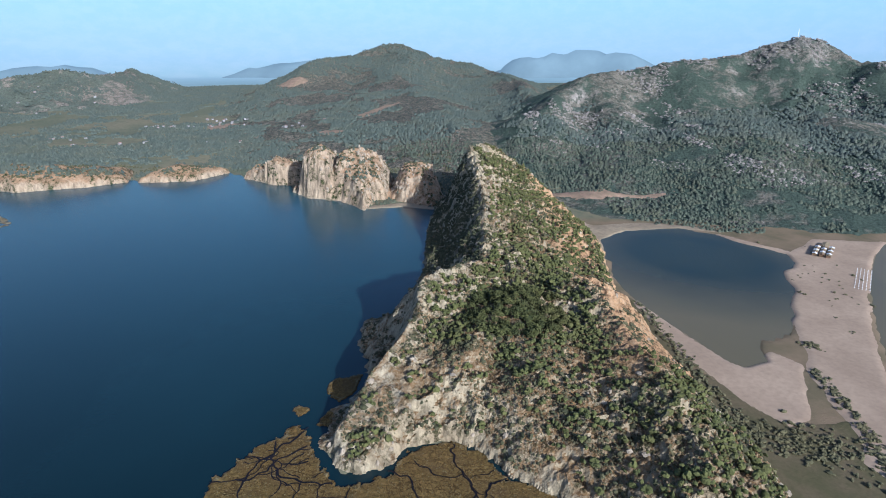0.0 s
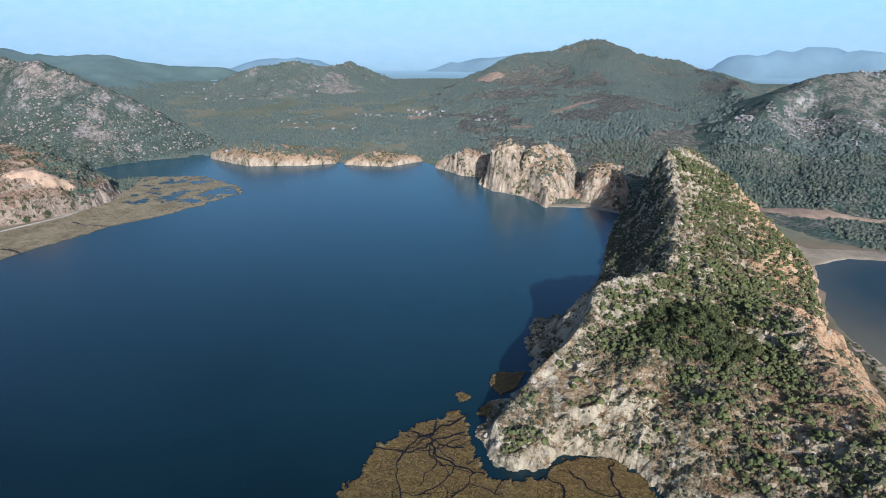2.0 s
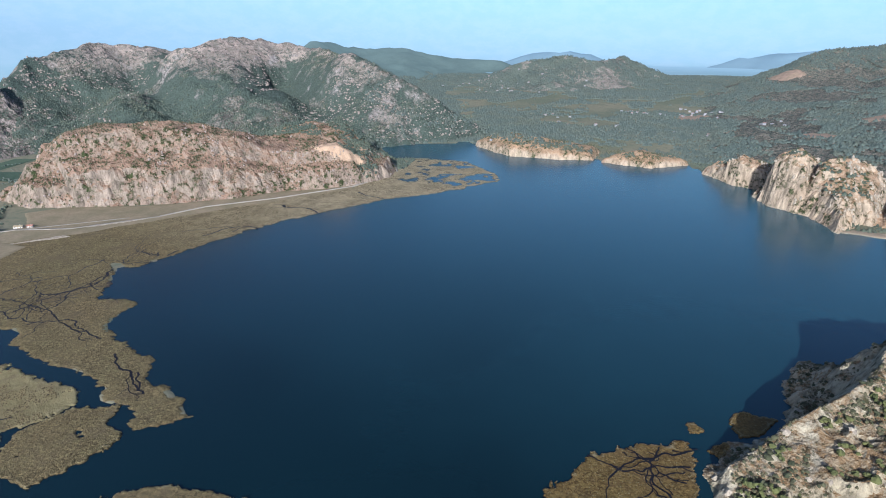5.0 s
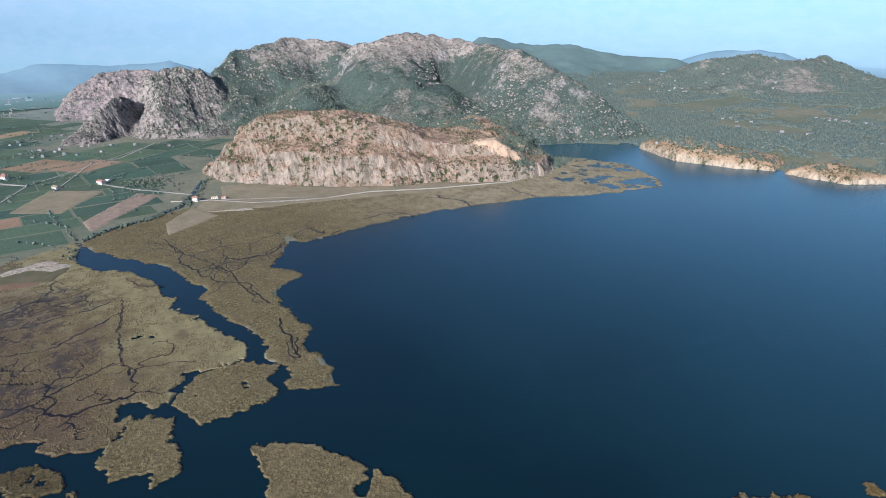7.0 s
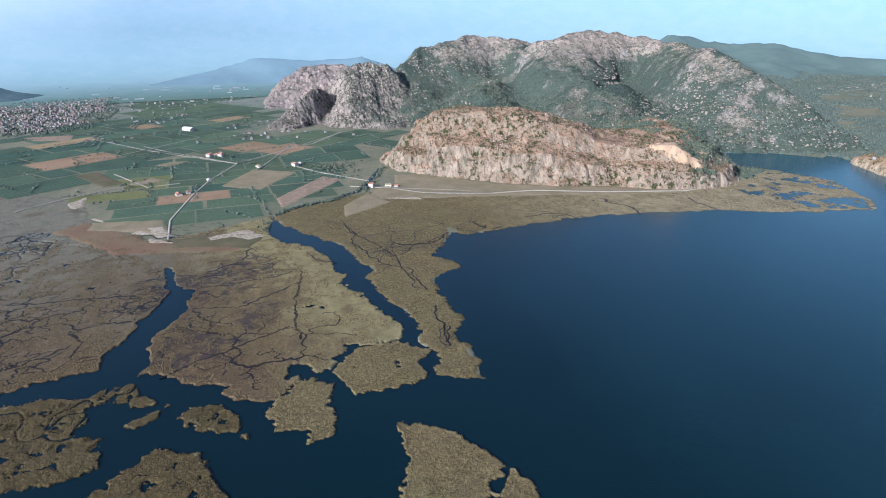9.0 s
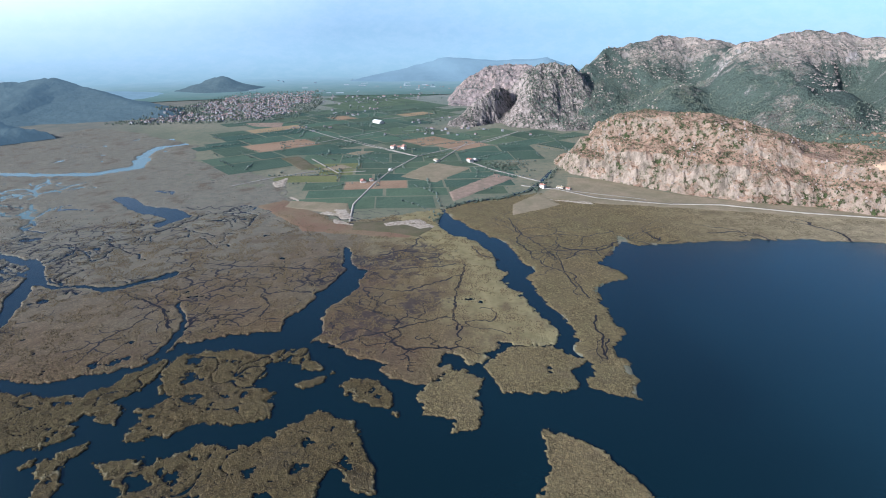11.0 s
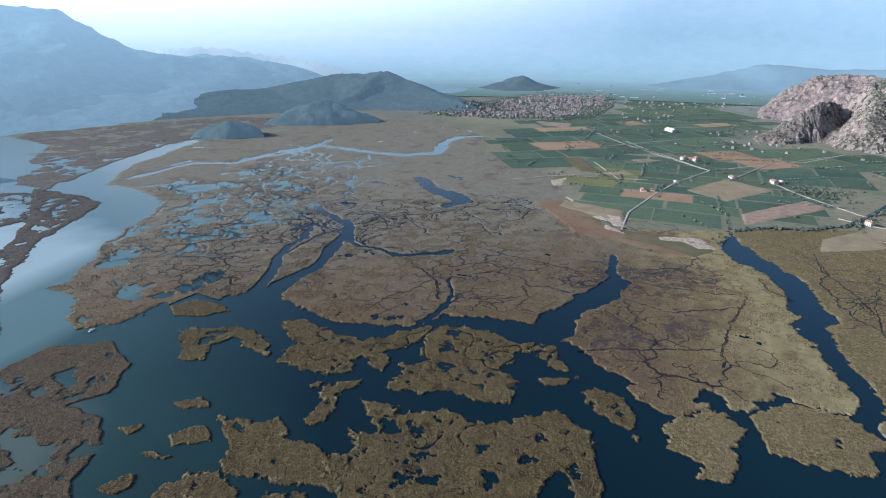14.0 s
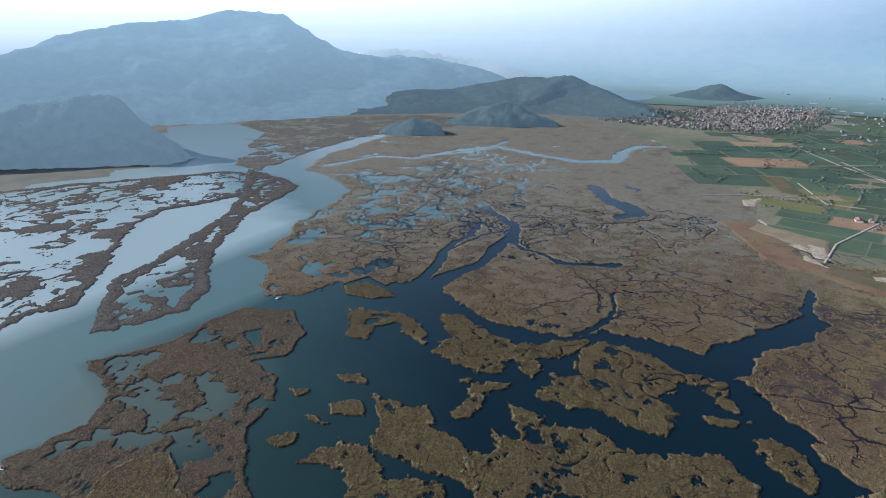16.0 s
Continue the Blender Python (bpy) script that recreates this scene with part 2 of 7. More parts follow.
def make_reed(name, tan, green, dark, crack=22.0, soggy=0.5, bank=None, pools=(), rim=(0.85, 1.1, 0.75), worms=3.4, pale=None):
    """Reed beds: dry tan heads, greener where they stand in water, wet cracks, darker towards the bottom."""
    n = Nodes(name, 0.95, spec=0.1)
    big, mid, fine = n.noise(110, 4), n.noise(14, 5, 0.65), n.noise(1.6, 5, 0.7)
    c = n.mix(n.step(big, 0.38, 0.62), tan, green)
    c = n.mix(n.step(mid, 0.40, 0.66, 0, 0.75), c, tuple(0.62 * a for a in tan))
    c = n.mix(n.step(n.noise(3.0, 5, 0.75), 0.43, 0.57, 0, 0.8), c, tuple(0.50 * a for a in tan))
    c = n.mix(n.step(fine, 0.38, 0.62, 0, 0.6), c, tuple(0.45 * a for a in green))
    if pale:
        # haze painted into the colour: reeds pale towards the far north
        c = n.mix(n.step(n.math("ADD", n.axis(1), n.math("MULTIPLY", big, 200)), 330, 620, 0, 0.85), c, n.mix(n.step(mid, 0.4, 0.64), pale, tuple(0.68 * a for a in pale)))
    worm = n.math("ABSOLUTE", n.math("SUBTRACT", n.noise(worms, 2, 0.5, distort=0.6), 0.5))
    c = n.mix(n.math("MULTIPLY", n.step(worm, 0.055, 0.02), n.step(n.noise(30, 4), 0.40, 0.55, 0.35, 0.9)), c, tuple(0.26 * a for a in tan))
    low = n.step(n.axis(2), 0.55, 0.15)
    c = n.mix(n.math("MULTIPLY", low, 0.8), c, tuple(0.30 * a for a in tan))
    if bank:
        # haze painted in: the brown marsh pales and greys away to the west
        c = n.mix(n.step(n.math("ADD", n.math("ADD", n.math("MULTIPLY", n.axis(0), -0.8), n.math("MULTIPLY", n.axis(1), -0.6)), n.math("MULTIPLY", big, 260)), 600, 960, 0, 0.85), c, n.mix(n.step(mid, 0.4, 0.65), (0.186, 0.168, 0.124), (0.146, 0.138, 0.104)))
        v = n.math("SUBTRACT", n.axis(1), n.math("MULTIPLY", n.math("ADD", n.axis(0), 474.0), 0.41))
        v = n.math("ADD", v, n.math("MULTIPLY", n.math("SUBTRACT", big, 0.5), 160))
        c = n.mix(n.step(v, -70, 50), c, n.mix(n.step(mid, 0.4, 0.65), bank, tuple(0.7 * a for a in bank)))
    c = n.mix(n.step(n.noise(48, 6, 0.7), 0.53, 0.63, 0, 0.6), c, tuple(0.4 * a + 0.012 for a in tan))
    c = n.mix(n.step(n.axis(2), rim[0], rim[1], 0, rim[2]), c, (0.235, 0.195, 0.110))
    for px, py, reach in pools:
        at = n.put("ShaderNodeVectorMath", **{})
        at.operation = "DISTANCE"
        n.t.links.new(n.pos, at.inputs[0])
        at.inputs[1].default_value = (px, py, 0)
        near = n.math("ADD", n.step(at.outputs["Value"], reach, 0.25 * reach), n.math("MULTIPLY", n.math("SUBTRACT", n.noise(16, 6, 0.75, distort=1.0), 0.5), 3.2))
        c = n.mix(n.step(near, 0.78, 1.05, 0, 0.75), c, (0.046, 0.036, 0.036))
    warp = n.put("ShaderNodeVectorMath", **{})
    warp.operation = "MULTIPLY_ADD"
    wn = n.put("ShaderNodeTexNoise", Vector=n.pos, Scale=1 / 18.0, Detail=4.0)
    n.t.links.new(wn.outputs["Color"], warp.inputs[0])
    warp.inputs[1].default_value = (26, 26, 0)
    n.t.links.new(n.pos, warp.inputs[2])
    edge = n.cells(crack, warp.outputs[0], "DISTANCE_TO_EDGE").outputs["Distance"]
    wet = n.math("MULTIPLY", n.step(edge, 0.020, 0.006), n.step(n.noise(130, 3), soggy, soggy + 0.12))
    c = n.mix(wet, c, dark)
    return n.done(c, n.math("SUBTRACT", n.math("ADD", fine, n.math("MULTIPLY", mid, 0.35)), n.math("MULTIPLY", wet, 0.8)), 1.1)


def plain_material(name, a, b, size=30.0, fine=1.5, rough=0.95, bump=0.15, spec=0.15, sheen=0.0):
    n = Nodes(name, rough, spec=spec)
    c = n.mix(n.step(n.noise(size, 5), 0.38, 0.62), a, b)
    c = n.mix(n.step(n.noise(fine, 4), 0.4, 0.7, 0, 0.4), c, tuple(0.7 * v for v in b))
    return n.done(c, n.noise(fine, 4), bump, sheen)


M_WATER = make_water()
M_REED_RUST = make_reed("reed_bed_rust", (0.235, 0.145, 0.050), (0.195, 0.138, 0.046), (0.012, 0.018, 0.022), 26, 0.70)
M_REED = make_reed("reed_bed", (0.262, 0.190, 0.090), (0.225, 0.185, 0.084), (0.012, 0.018, 0.022), 26, 0.60, pools=((-640, 190, 90), (-350, 58, 14)), rim=(0.86, 1.02, 0.6), pale=(0.37, 0.295, 0.175))
M_CREEK = plain_material("creek_water", (0.008, 0.008, 0.011), (0.014, 0.012, 0.014), 20, 2, 0.55, 0.01, 0.12)
# reeds beyond the river, base colour greyed to paint in haze
M_REED_WEST = make_reed("reed_bed_hazed", (0.205, 0.178, 0.138), (0.180, 0.170, 0.132), (0.03, 0.05, 0.06), 60, 0.5)
M_FRINGE = foliage_material("reed_tussock", (0.110, 0.084, 0.040), (0.18, 0.142, 0.066))
M_FRINGE_DULL = foliage_material("reed_tussock_dull", (0.048, 0.034, 0.018), (0.150, 0.108, 0.050))
M_REED_DULL = make_reed("reed_bed_dull", (0.152, 0.108, 0.048), (0.134, 0.106, 0.046), (0.020, 0.018, 0.014), 9, 0.42, rim=(0.86, 1.02, 0.6), worms=2.6)
M_REED_BROWN = make_reed("reed_bed_brown", (0.208, 0.136, 0.072), (0.182, 0.138, 0.072), (0.015, 0.022, 0.028), 44, 0.80, (0.248, 0.202, 0.096), ((-470, -95, 90), (-600, -110, 110), (-520, -40, 60), (-640, -60, 90)))
M_REED_MUD = make_reed("reed_bed_mud", (0.130, 0.092, 0.056), (0.115, 0.095, 0.056), (0.03, 0.05, 0.06), 30, 0.6, rim=(0.9, 1.2, 0.4))
M_REED_WET = make_reed("reed_bed_wet", (0.140, 0.112, 0.090), (0.125, 0.114, 0.088), (0.03, 0.05, 0.06), 30, 0.40)


def make_ground():
    n = Nodes("dry_plain", 0.95, spec=0.1)
    c = n.mix(n.step(n.noise(220, 4), 0.4, 0.6), (0.130, 0.135, 0.086), (0.20, 0.175, 0.112))
    c = n.mix(n.step(n.noise(12, 5), 0.45, 0.7, 0, 0.6), c, (0.092, 0.106, 0.070))
    # far plain mixed to pale grey-green, haze painted into the colour
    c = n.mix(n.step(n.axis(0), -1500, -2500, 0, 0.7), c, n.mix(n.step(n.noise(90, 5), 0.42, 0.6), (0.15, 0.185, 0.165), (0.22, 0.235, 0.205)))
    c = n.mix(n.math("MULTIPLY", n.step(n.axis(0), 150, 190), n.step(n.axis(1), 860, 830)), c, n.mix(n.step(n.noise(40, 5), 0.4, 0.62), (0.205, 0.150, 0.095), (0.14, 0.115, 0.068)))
    # marsh brown to the south, greyed by painted haze
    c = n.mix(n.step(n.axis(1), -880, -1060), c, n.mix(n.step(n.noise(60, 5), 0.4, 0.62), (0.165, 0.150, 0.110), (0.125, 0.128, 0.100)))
    return n.done(c, n.noise(2, 4), 0.4)


M_GROUND = make_ground()



def crop_material(name, a, b, turn, pitch=7.0):
    """A field or orchard in rows."""
    n = Nodes(name, 0.95, spec=0.1)
    at = n.stretch(1, 1, 1, turn)
    s = n.put("ShaderNodeSeparateXYZ", Vector=at)
    row = n.math("SINE", n.math("MULTIPLY", s.outputs[0], 6.283 / pitch))
    v = n.math("ADD", n.math("MULTIPLY", row, 0.07), n.noise(5, 4))
    c = n.mix(n.step(v, 0.3, 0.75), a, b)
    own = n.t.nodes.new("ShaderNodeObjectInfo").outputs["Random"]
    c = n.mix(n.step(own, 0, 1, 0, 0.55), c, tuple(0.5 * (p + q) for p, q in zip(a, (0.16, 0.15, 0.06))))
    c = n.mix(n.step(n.noise(70, 4), 0.45, 0.7, 0, 0.5), c, tuple(0.6 * v for v in a))
    return n.done(c, v, 0.8)


M_SAND = plain_material("sand", (0.41, 0.305, 0.215), (0.32, 0.235, 0.165), 60, 4)
M_SCAR = plain_material("orange_rock", (0.46, 0.315, 0.20), (0.36, 0.245, 0.16), 9, 1.5, bump=0.8)
M_REDEARTH = plain_material("red_earth", (0.30, 0.205, 0.145), (0.21, 0.155, 0.105), 14, 2.5, bump=0.4)
M_DRYFIELD = plain_material("dry_pasture", (0.26, 0.200, 0.125), (0.19, 0.155, 0.09), 35, 4, bump=0.3)
M_WETSAND = plain_material("damp_sand", (0.34, 0.27, 0.18), (0.24, 0.19, 0.13), 40, 5)
M_SALT = plain_material("pale_earth", (0.44, 0.37, 0.28), (0.25, 0.19, 0.13), 5, 1.5)
M_ROAD = plain_material("gravel_track", (0.33, 0.29, 0.235), (0.26, 0.225, 0.18), 20, 2)
M_DRYGRASS = plain_material("dry_grass", (0.135, 0.105, 0.062), (0.095, 0.085, 0.042), 25, 2.5, bump=0.4)
M_REDMARSH = plain_material("red_saltmarsh", (0.165, 0.098, 0.060), (0.175, 0.125, 0.072), 60, 4, bump=0.4)
CROPS = [
    crop_material("orchard_green", (0.053, 0.088, 0.060), (0.086, 0.122, 0.079), 10, 8),
    crop_material("citrus_dark", (0.040, 0.072, 0.052), (0.068, 0.102, 0.069), 55, 7),
    crop_material("cotton_green", (0.064, 0.104, 0.067), (0.091, 0.129, 0.080), 10, 4),
    crop_material("meadow_olive", (0.13, 0.135, 0.052), (0.17, 0.16, 0.068), 55, 6),
    crop_material("stubble_tan", (0.33, 0.23, 0.13), (0.28, 0.19, 0.105), 10, 5),
    crop_material("fallow_brown", (0.26, 0.16, 0.095), (0.31, 0.21, 0.13), 55, 6),
]
M_PINE = foliage_material("pine_foliage", (0.030, 0.040, 0.016), (0.100, 0.106, 0.036))
M_BUSH = foliage_material("scrub_foliage", (0.040, 0.046, 0.024), (0.112, 0.104, 0.056))
M_HEATH = foliage_material("heath_foliage", (0.050, 0.048, 0.026), (0.112, 0.100, 0.054))
M_WOOD = foliage_material("wood_foliage", (0.046, 0.060, 0.046), (0.098, 0.116, 0.082))
# paler, greyer copy of the wood foliage, haze painted in
M_FARWOOD = foliage_material("hazed_hill_foliage", (0.078, 0.098, 0.082), (0.136, 0.158, 0.124))
M_BARK = plain_material("bark", (0.12, 0.085, 0.06), (0.08, 0.06, 0.045), 0.5, 0.1)
M_WALL = plain_material("limewash", (0.62, 0.57, 0.50), (0.50, 0.45, 0.39), 3, 0.5, 0.85)
# walls and tiles of far houses, dulled in colour to stand for haze
M_TOWNWALL = plain_material("hazed_render", (0.30, 0.29, 0.285), (0.22, 0.212, 0.208), 5, 1.0)
M_TOWNROOF = plain_material("hazed_tile", (0.28, 0.178, 0.145), (0.23, 0.155, 0.13), 5, 1.0)
M_TILE = plain_material("clay_tile", (0.38, 0.18, 0.125), (0.30, 0.145, 0.10), 2, 0.4, 0.85)
M_GLASS = plain_material("window_glass", (0.03, 0.04, 0.05), (0.02, 0.025, 0.03), 2, 0.5, 0.15, 0.0, 0.5)
M_TIMBER = plain_material("timber", (0.24, 0.16, 0.10), (0.17, 0.11, 0.07), 1.5, 0.2, 0.8)
M_STRAW = plain_material("straw_thatch", (0.34, 0.27, 0.17), (0.24, 0.19, 0.12), 2, 0.3, 0.95)
M_SHEETING = plain_material("dusty_sheeting", (0.34, 0.37, 0.38), (0.27, 0.30, 0.30), 6, 0.8, 0.6)
M_WHITE = plain_material("white_paint", (0.80, 0.80, 0.78), (0.70, 0.70, 0.68), 2, 0.3, 0.5)
M_METAL = plain_material("galvanised_steel", (0.55, 0.55, 0.55), (0.45, 0.45, 0.46), 2, 0.3, 0.4)
M_METAL.node_tree.nodes["Principled BSDF"].inputs["Metallic"].default_value = 0.8



def stone_material(name, pale, dark):
    n = Nodes(name, 0.9, spec=0.2)
    rnd = n.t.nodes.new("ShaderNodeNewGeometry").outputs["Random Per Island"]
    c = n.mix(n.step(n.noise(2.2, 5, 0.7, n.stretch(1, 1, 0.35)), 0.36, 0.62), dark, pale)
    c = n.mix(n.step(rnd, 0.3, 1.0, 0, 0.45), c, tuple(0.6 * v for v in pale))
    return n.done(c, n.noise(0.9, 5, 0.7), 0.6)


M_STONE = stone_material("outcrop_stone", (0.42, 0.352, 0.262), (0.23, 0.19, 0.14))
M_STONE_GREY = stone_material("outcrop_grey_stone", (0.30, 0.272, 0.240), (0.16, 0.147, 0.132))
M_STONE_PINK = stone_material("outcrop_pink_stone", (0.345, 0.278, 0.226), (0.18, 0.146, 0.122))

# ---- plan helpers ----
def vnoise(x, y, size, seed=0):
    """Smooth value noise from 0 to 1."""
    u, v = np.asarray(x) / size + 17.3 * seed, np.asarray(y) / size - 9.1 * seed
    i, j = np.floor(u).astype(np.int64), np.floor(v).astype(np.int64)
    a, b = u - i, v - j
    a, b = a * a * (3 - 2 * a), b * b * (3 - 2 * b)

    def h(p, q):
        k = (p * 374761393 + q * 668265263 + seed * 1442695041) & 0xFFFFFFFF
        k = ((k ^ (k >> 13)) * 1274126177) & 0xFFFFFFFF
        return ((k ^ (k >> 16)) & 0xFFFF) / 65535.0

    return (h(i, j) * (1 - a) + h(i + 1, j) * a) * (1 - b) + (h(i, j + 1) * (1 - a) + h(i + 1, j + 1) * a) * b


def fbm(x, y, size, octaves=5, seed=0, gain=0.5):
    total, amp, norm = 0.0, 1.0, 0.0
    for o in range(octaves):
        total = total + amp * vnoise(x, y, size / 2**o, seed + 7 * o)
        norm += amp
        amp *= gain
    return total / norm


def ridged(x, y, size, octaves=5, seed=0):
    total, amp, norm = 0.0, 1.0, 0.0
    for o in range(octaves):
        total = total + amp * (1 - np.abs(2 * vnoise(x, y, size / 2**o, seed + 5 * o) - 1))
        norm += amp
        amp *= 0.5
    return total / norm


def line_dist(line, x, y):
    """Distance to a polyline, and the third number of its points carried along it."""
    best, carried = np.full(np.shape(x), 1e9), np.zeros(np.shape(x))
    pts = [(*p, 0.0)[:3] for p in line]
    for (ax, ay, ah), (bx, by, bh) in zip(pts, pts[1:]):
        dx, dy = bx - ax, by - ay
        t = np.clip(((x - ax) * dx + (y - ay) * dy) / (dx * dx + dy * dy + 1e-9), 0, 1)
        d = np.hypot(x - ax - t * dx, y - ay - t * dy)
        near = d < best
        best, carried = np.where(near, d, best), np.where(near, ah + t * (bh - ah), carried)
    return best, carried


def inside(poly, x, y):
    """Distance to a polygon's edge, positive inside."""
    d, _ = line_dist([*poly, poly[0]], x, y)
    odd = np.zeros(np.shape(x), bool)
    for (ax, ay), (bx, by) in zip(poly, [*poly[1:], poly[0]]):
        cross = (ay > y) != (by > y)
        with np.errstate(divide="ignore", invalid="ignore"):
            odd ^= cross & (x < (bx - ax) * (y - ay) / (by - ay + 1e-12) + ax)
    return np.where(odd, d, -d)


def smooth(v, lo, hi):
    t = np.clip((v - lo) / (hi - lo), 0, 1)
    return t * t * (3 - 2 * t)


def mesh_of(name, verts, faces, material, shade=True):
    """A mesh from arrays of vertices and of faces with one number of corners."""
    me = bpy.data.meshes.new(name)
    verts, faces = np.asarray(verts, np.float32), np.asarray(faces, np.int32)
    me.vertices.add(len(verts))
    me.vertices.foreach_set("co", verts.ravel())
    k = faces.shape[1]
    me.loops.add(faces.size)
    me.loops.foreach_set("vertex_index", faces.ravel())
    me.polygons.add(len(faces))
    me.polygons.foreach_set("loop_start", np.arange(len(faces), dtype=np.int32) * k)
    me.polygons.foreach_set("use_smooth", np.full(len(faces), shade, bool))
    me.materials.append(material)
    me.update(calc_edges=True)
    me.validate()
    return me


def sheet(name, x, y, z, keep, material, shade=True):
    """A mesh over a grid of places; keep says which corners count."""
    rows, cols = x.shape
    idx = np.arange(rows * cols).reshape(rows, cols)
    quads = np.stack([idx[:-1, :-1], idx[:-1, 1:], idx[1:, 1:], idx[1:, :-1]], -1).reshape(-1, 4)
    if keep is not None:
        k = keep.ravel()
        quads = quads[k[quads].any(1)]
    used = np.unique(quads)
    remap = np.full(rows * cols, -1)
    remap[used] = np.arange(len(used))
    co = np.stack([x, y, z], -1).reshape(-1, 3)[used]
    return mesh_of(name, co, remap[quads], material, shade)


def grid(x0, x1, y0, y1, cell):
    xs, ys = np.arange(x0, x1 + cell, cell), np.arange(y0, y1 + cell, cell)
    return np.meshgrid(xs, ys)


# ---- plan: shores, feet and crests, in metres ----
# the reed spit: its shore on the lake, and on the river
SPIT_LAKE = [(-367, 128), (-390, 131), (-415, 134), (-430, 123), (-450, 126), (-467, 138), (-495, 135), (-523, 130), (-551, 132), (-572, 143), (-586, 173), (-617, 163), (-631, 152), (-662, 172), (-684, 186), (-720, 195), (-699, 200), (-687, 220), (-705, 241)]
SPIT_RIVER = [(-825, -48), (-833, -36), (-787, -24), (-742, 12), (-706, 39), (-666, 56), (-635, 67), (-599, 71), (-575, 68), (-536, 77), (-516, 77), (-495, 86), (-468, 98), (-452, 98), (-438, 89), (-428, 92), (-411, 104), (-390, 98), (-383, 102)]
LAKE_WEST = [*SPIT_LAKE, (-690, 225), (-710, 304), (-720, 390), (-716, 498), (-701, 598), (-667, 689), (-643, 836), (-714, 879), (-843, 909), (-937, 850), (-1039, 880), (-1036, 960), (-949, 1085)]
LAKE_NORTH = [(-911, 1070), (-770, 1025), (-667, 1066), (-613, 1104), (-574, 1090), (-487, 1116), (-442, 1192), (-397, 1138), (-292, 1078), (-258, 1013), (-191, 958), (-121, 904), (-69, 922), (-15, 900)]
RIDGE_WEST = [(-15, 876), (-23, 738), (-22, 654), (-36, 541), (-46, 515), (-75, 503), (-76, 458), (-61, 429), (-58, 386), (-79, 357), (-82, 320), (-63, 290), (-33, 300), (-23, 316), (7, 322), (29, 313), (41, 292), (68, 272)]
RIDGE_EAST = [(202, 272), (204, 318), (195, 393), (190, 428), (190, 501), (187, 568), (196, 634), (212, 737), (196, 843)]
LAGOON = [(223, 749), (265, 787), (343, 799), (385, 765), (412, 724), (442, 691), (431, 661), (405, 633), (388, 590), (355, 539), (346, 513), (323, 478), (284, 462), (275, 427), (250, 414), (242, 427), (223, 489), (211, 533), (200, 584), (204, 634), (212, 692)]
SEA = [(700, 800), (590, 723), (538, 670), (485, 598), (440, 532), (395, 456), (330, 330), (300, 200), (280, -200), (1500, -300), (3500, 200), (3500, 900), (1200, 900)]
OPEN = [*LAKE_WEST, *LAKE_NORTH, *RIDGE_WEST, (90, 180), (120, 60), (200, -300), (150, -700), (40, -1000), (-60, -1130), (-330, -1180), (-515, -1661), (-640, -1735), (-705, -1650), (-710, -1480), (-600, -1400), (-640, -1200), (-958, -1240), (-1080, -1000), (-1440, -900), (-1330, -650), (-1050, -600), (-960, -420), (-840, -330), (-720, -220), (-700, -60), (-780, -38), *SPIT_RIVER]


SPIT = [*SPIT_LAKE, (-690, 225), (-710, 304), (-720, 390), (-716, 498), (-701, 598), (-667, 689), (-643, 836), (-714, 879), (-800, 915), (-900, 860), (-850, 780), (-822, 690), (-800, 600), (-850, 460), (-880, 330), (-910, 200), (-930, 110), (-871, -5), *SPIT_RIVER]


def ground_height(x, y):
    """The plain, the lake beds and the rising country to the north."""
    rough = (fbm(x, y, 40, 4, 3) - 0.5) * 16 * smooth(np.hypot(x, y), 200, 700)
    water = np.maximum(np.maximum(inside(OPEN, x, y) + rough, inside(LAGOON, x, y) + 0.9 * rough), inside(SEA, x, y))
    r = np.hypot(x, y)
    drowned = np.where(y > 660, inside(SPIT, x, y) - 4, -99)
    z = 0.4 - 4.2 * smooth(np.maximum(water, drowned), -3, 5)
    # the wooded country north of the lake climbs away from the shore
    north = smooth(np.arctan2(-x, y), -0.9, -0.5) * smooth(np.arctan2(-x, y), 0.95, 0.75)
    water = np.maximum(water, inside(SPIT, x, y) + 15)
    up = smooth(-water, 10, 260) * 14 + smooth(-water, 200, 1900) * 55 + 10 * (fbm(x, y, 300, 4, 8) - 0.45) * smooth(-water, 60, 400)
    z = z + north * up * (water < 0) * smooth(r, 800, 1150)
    return z


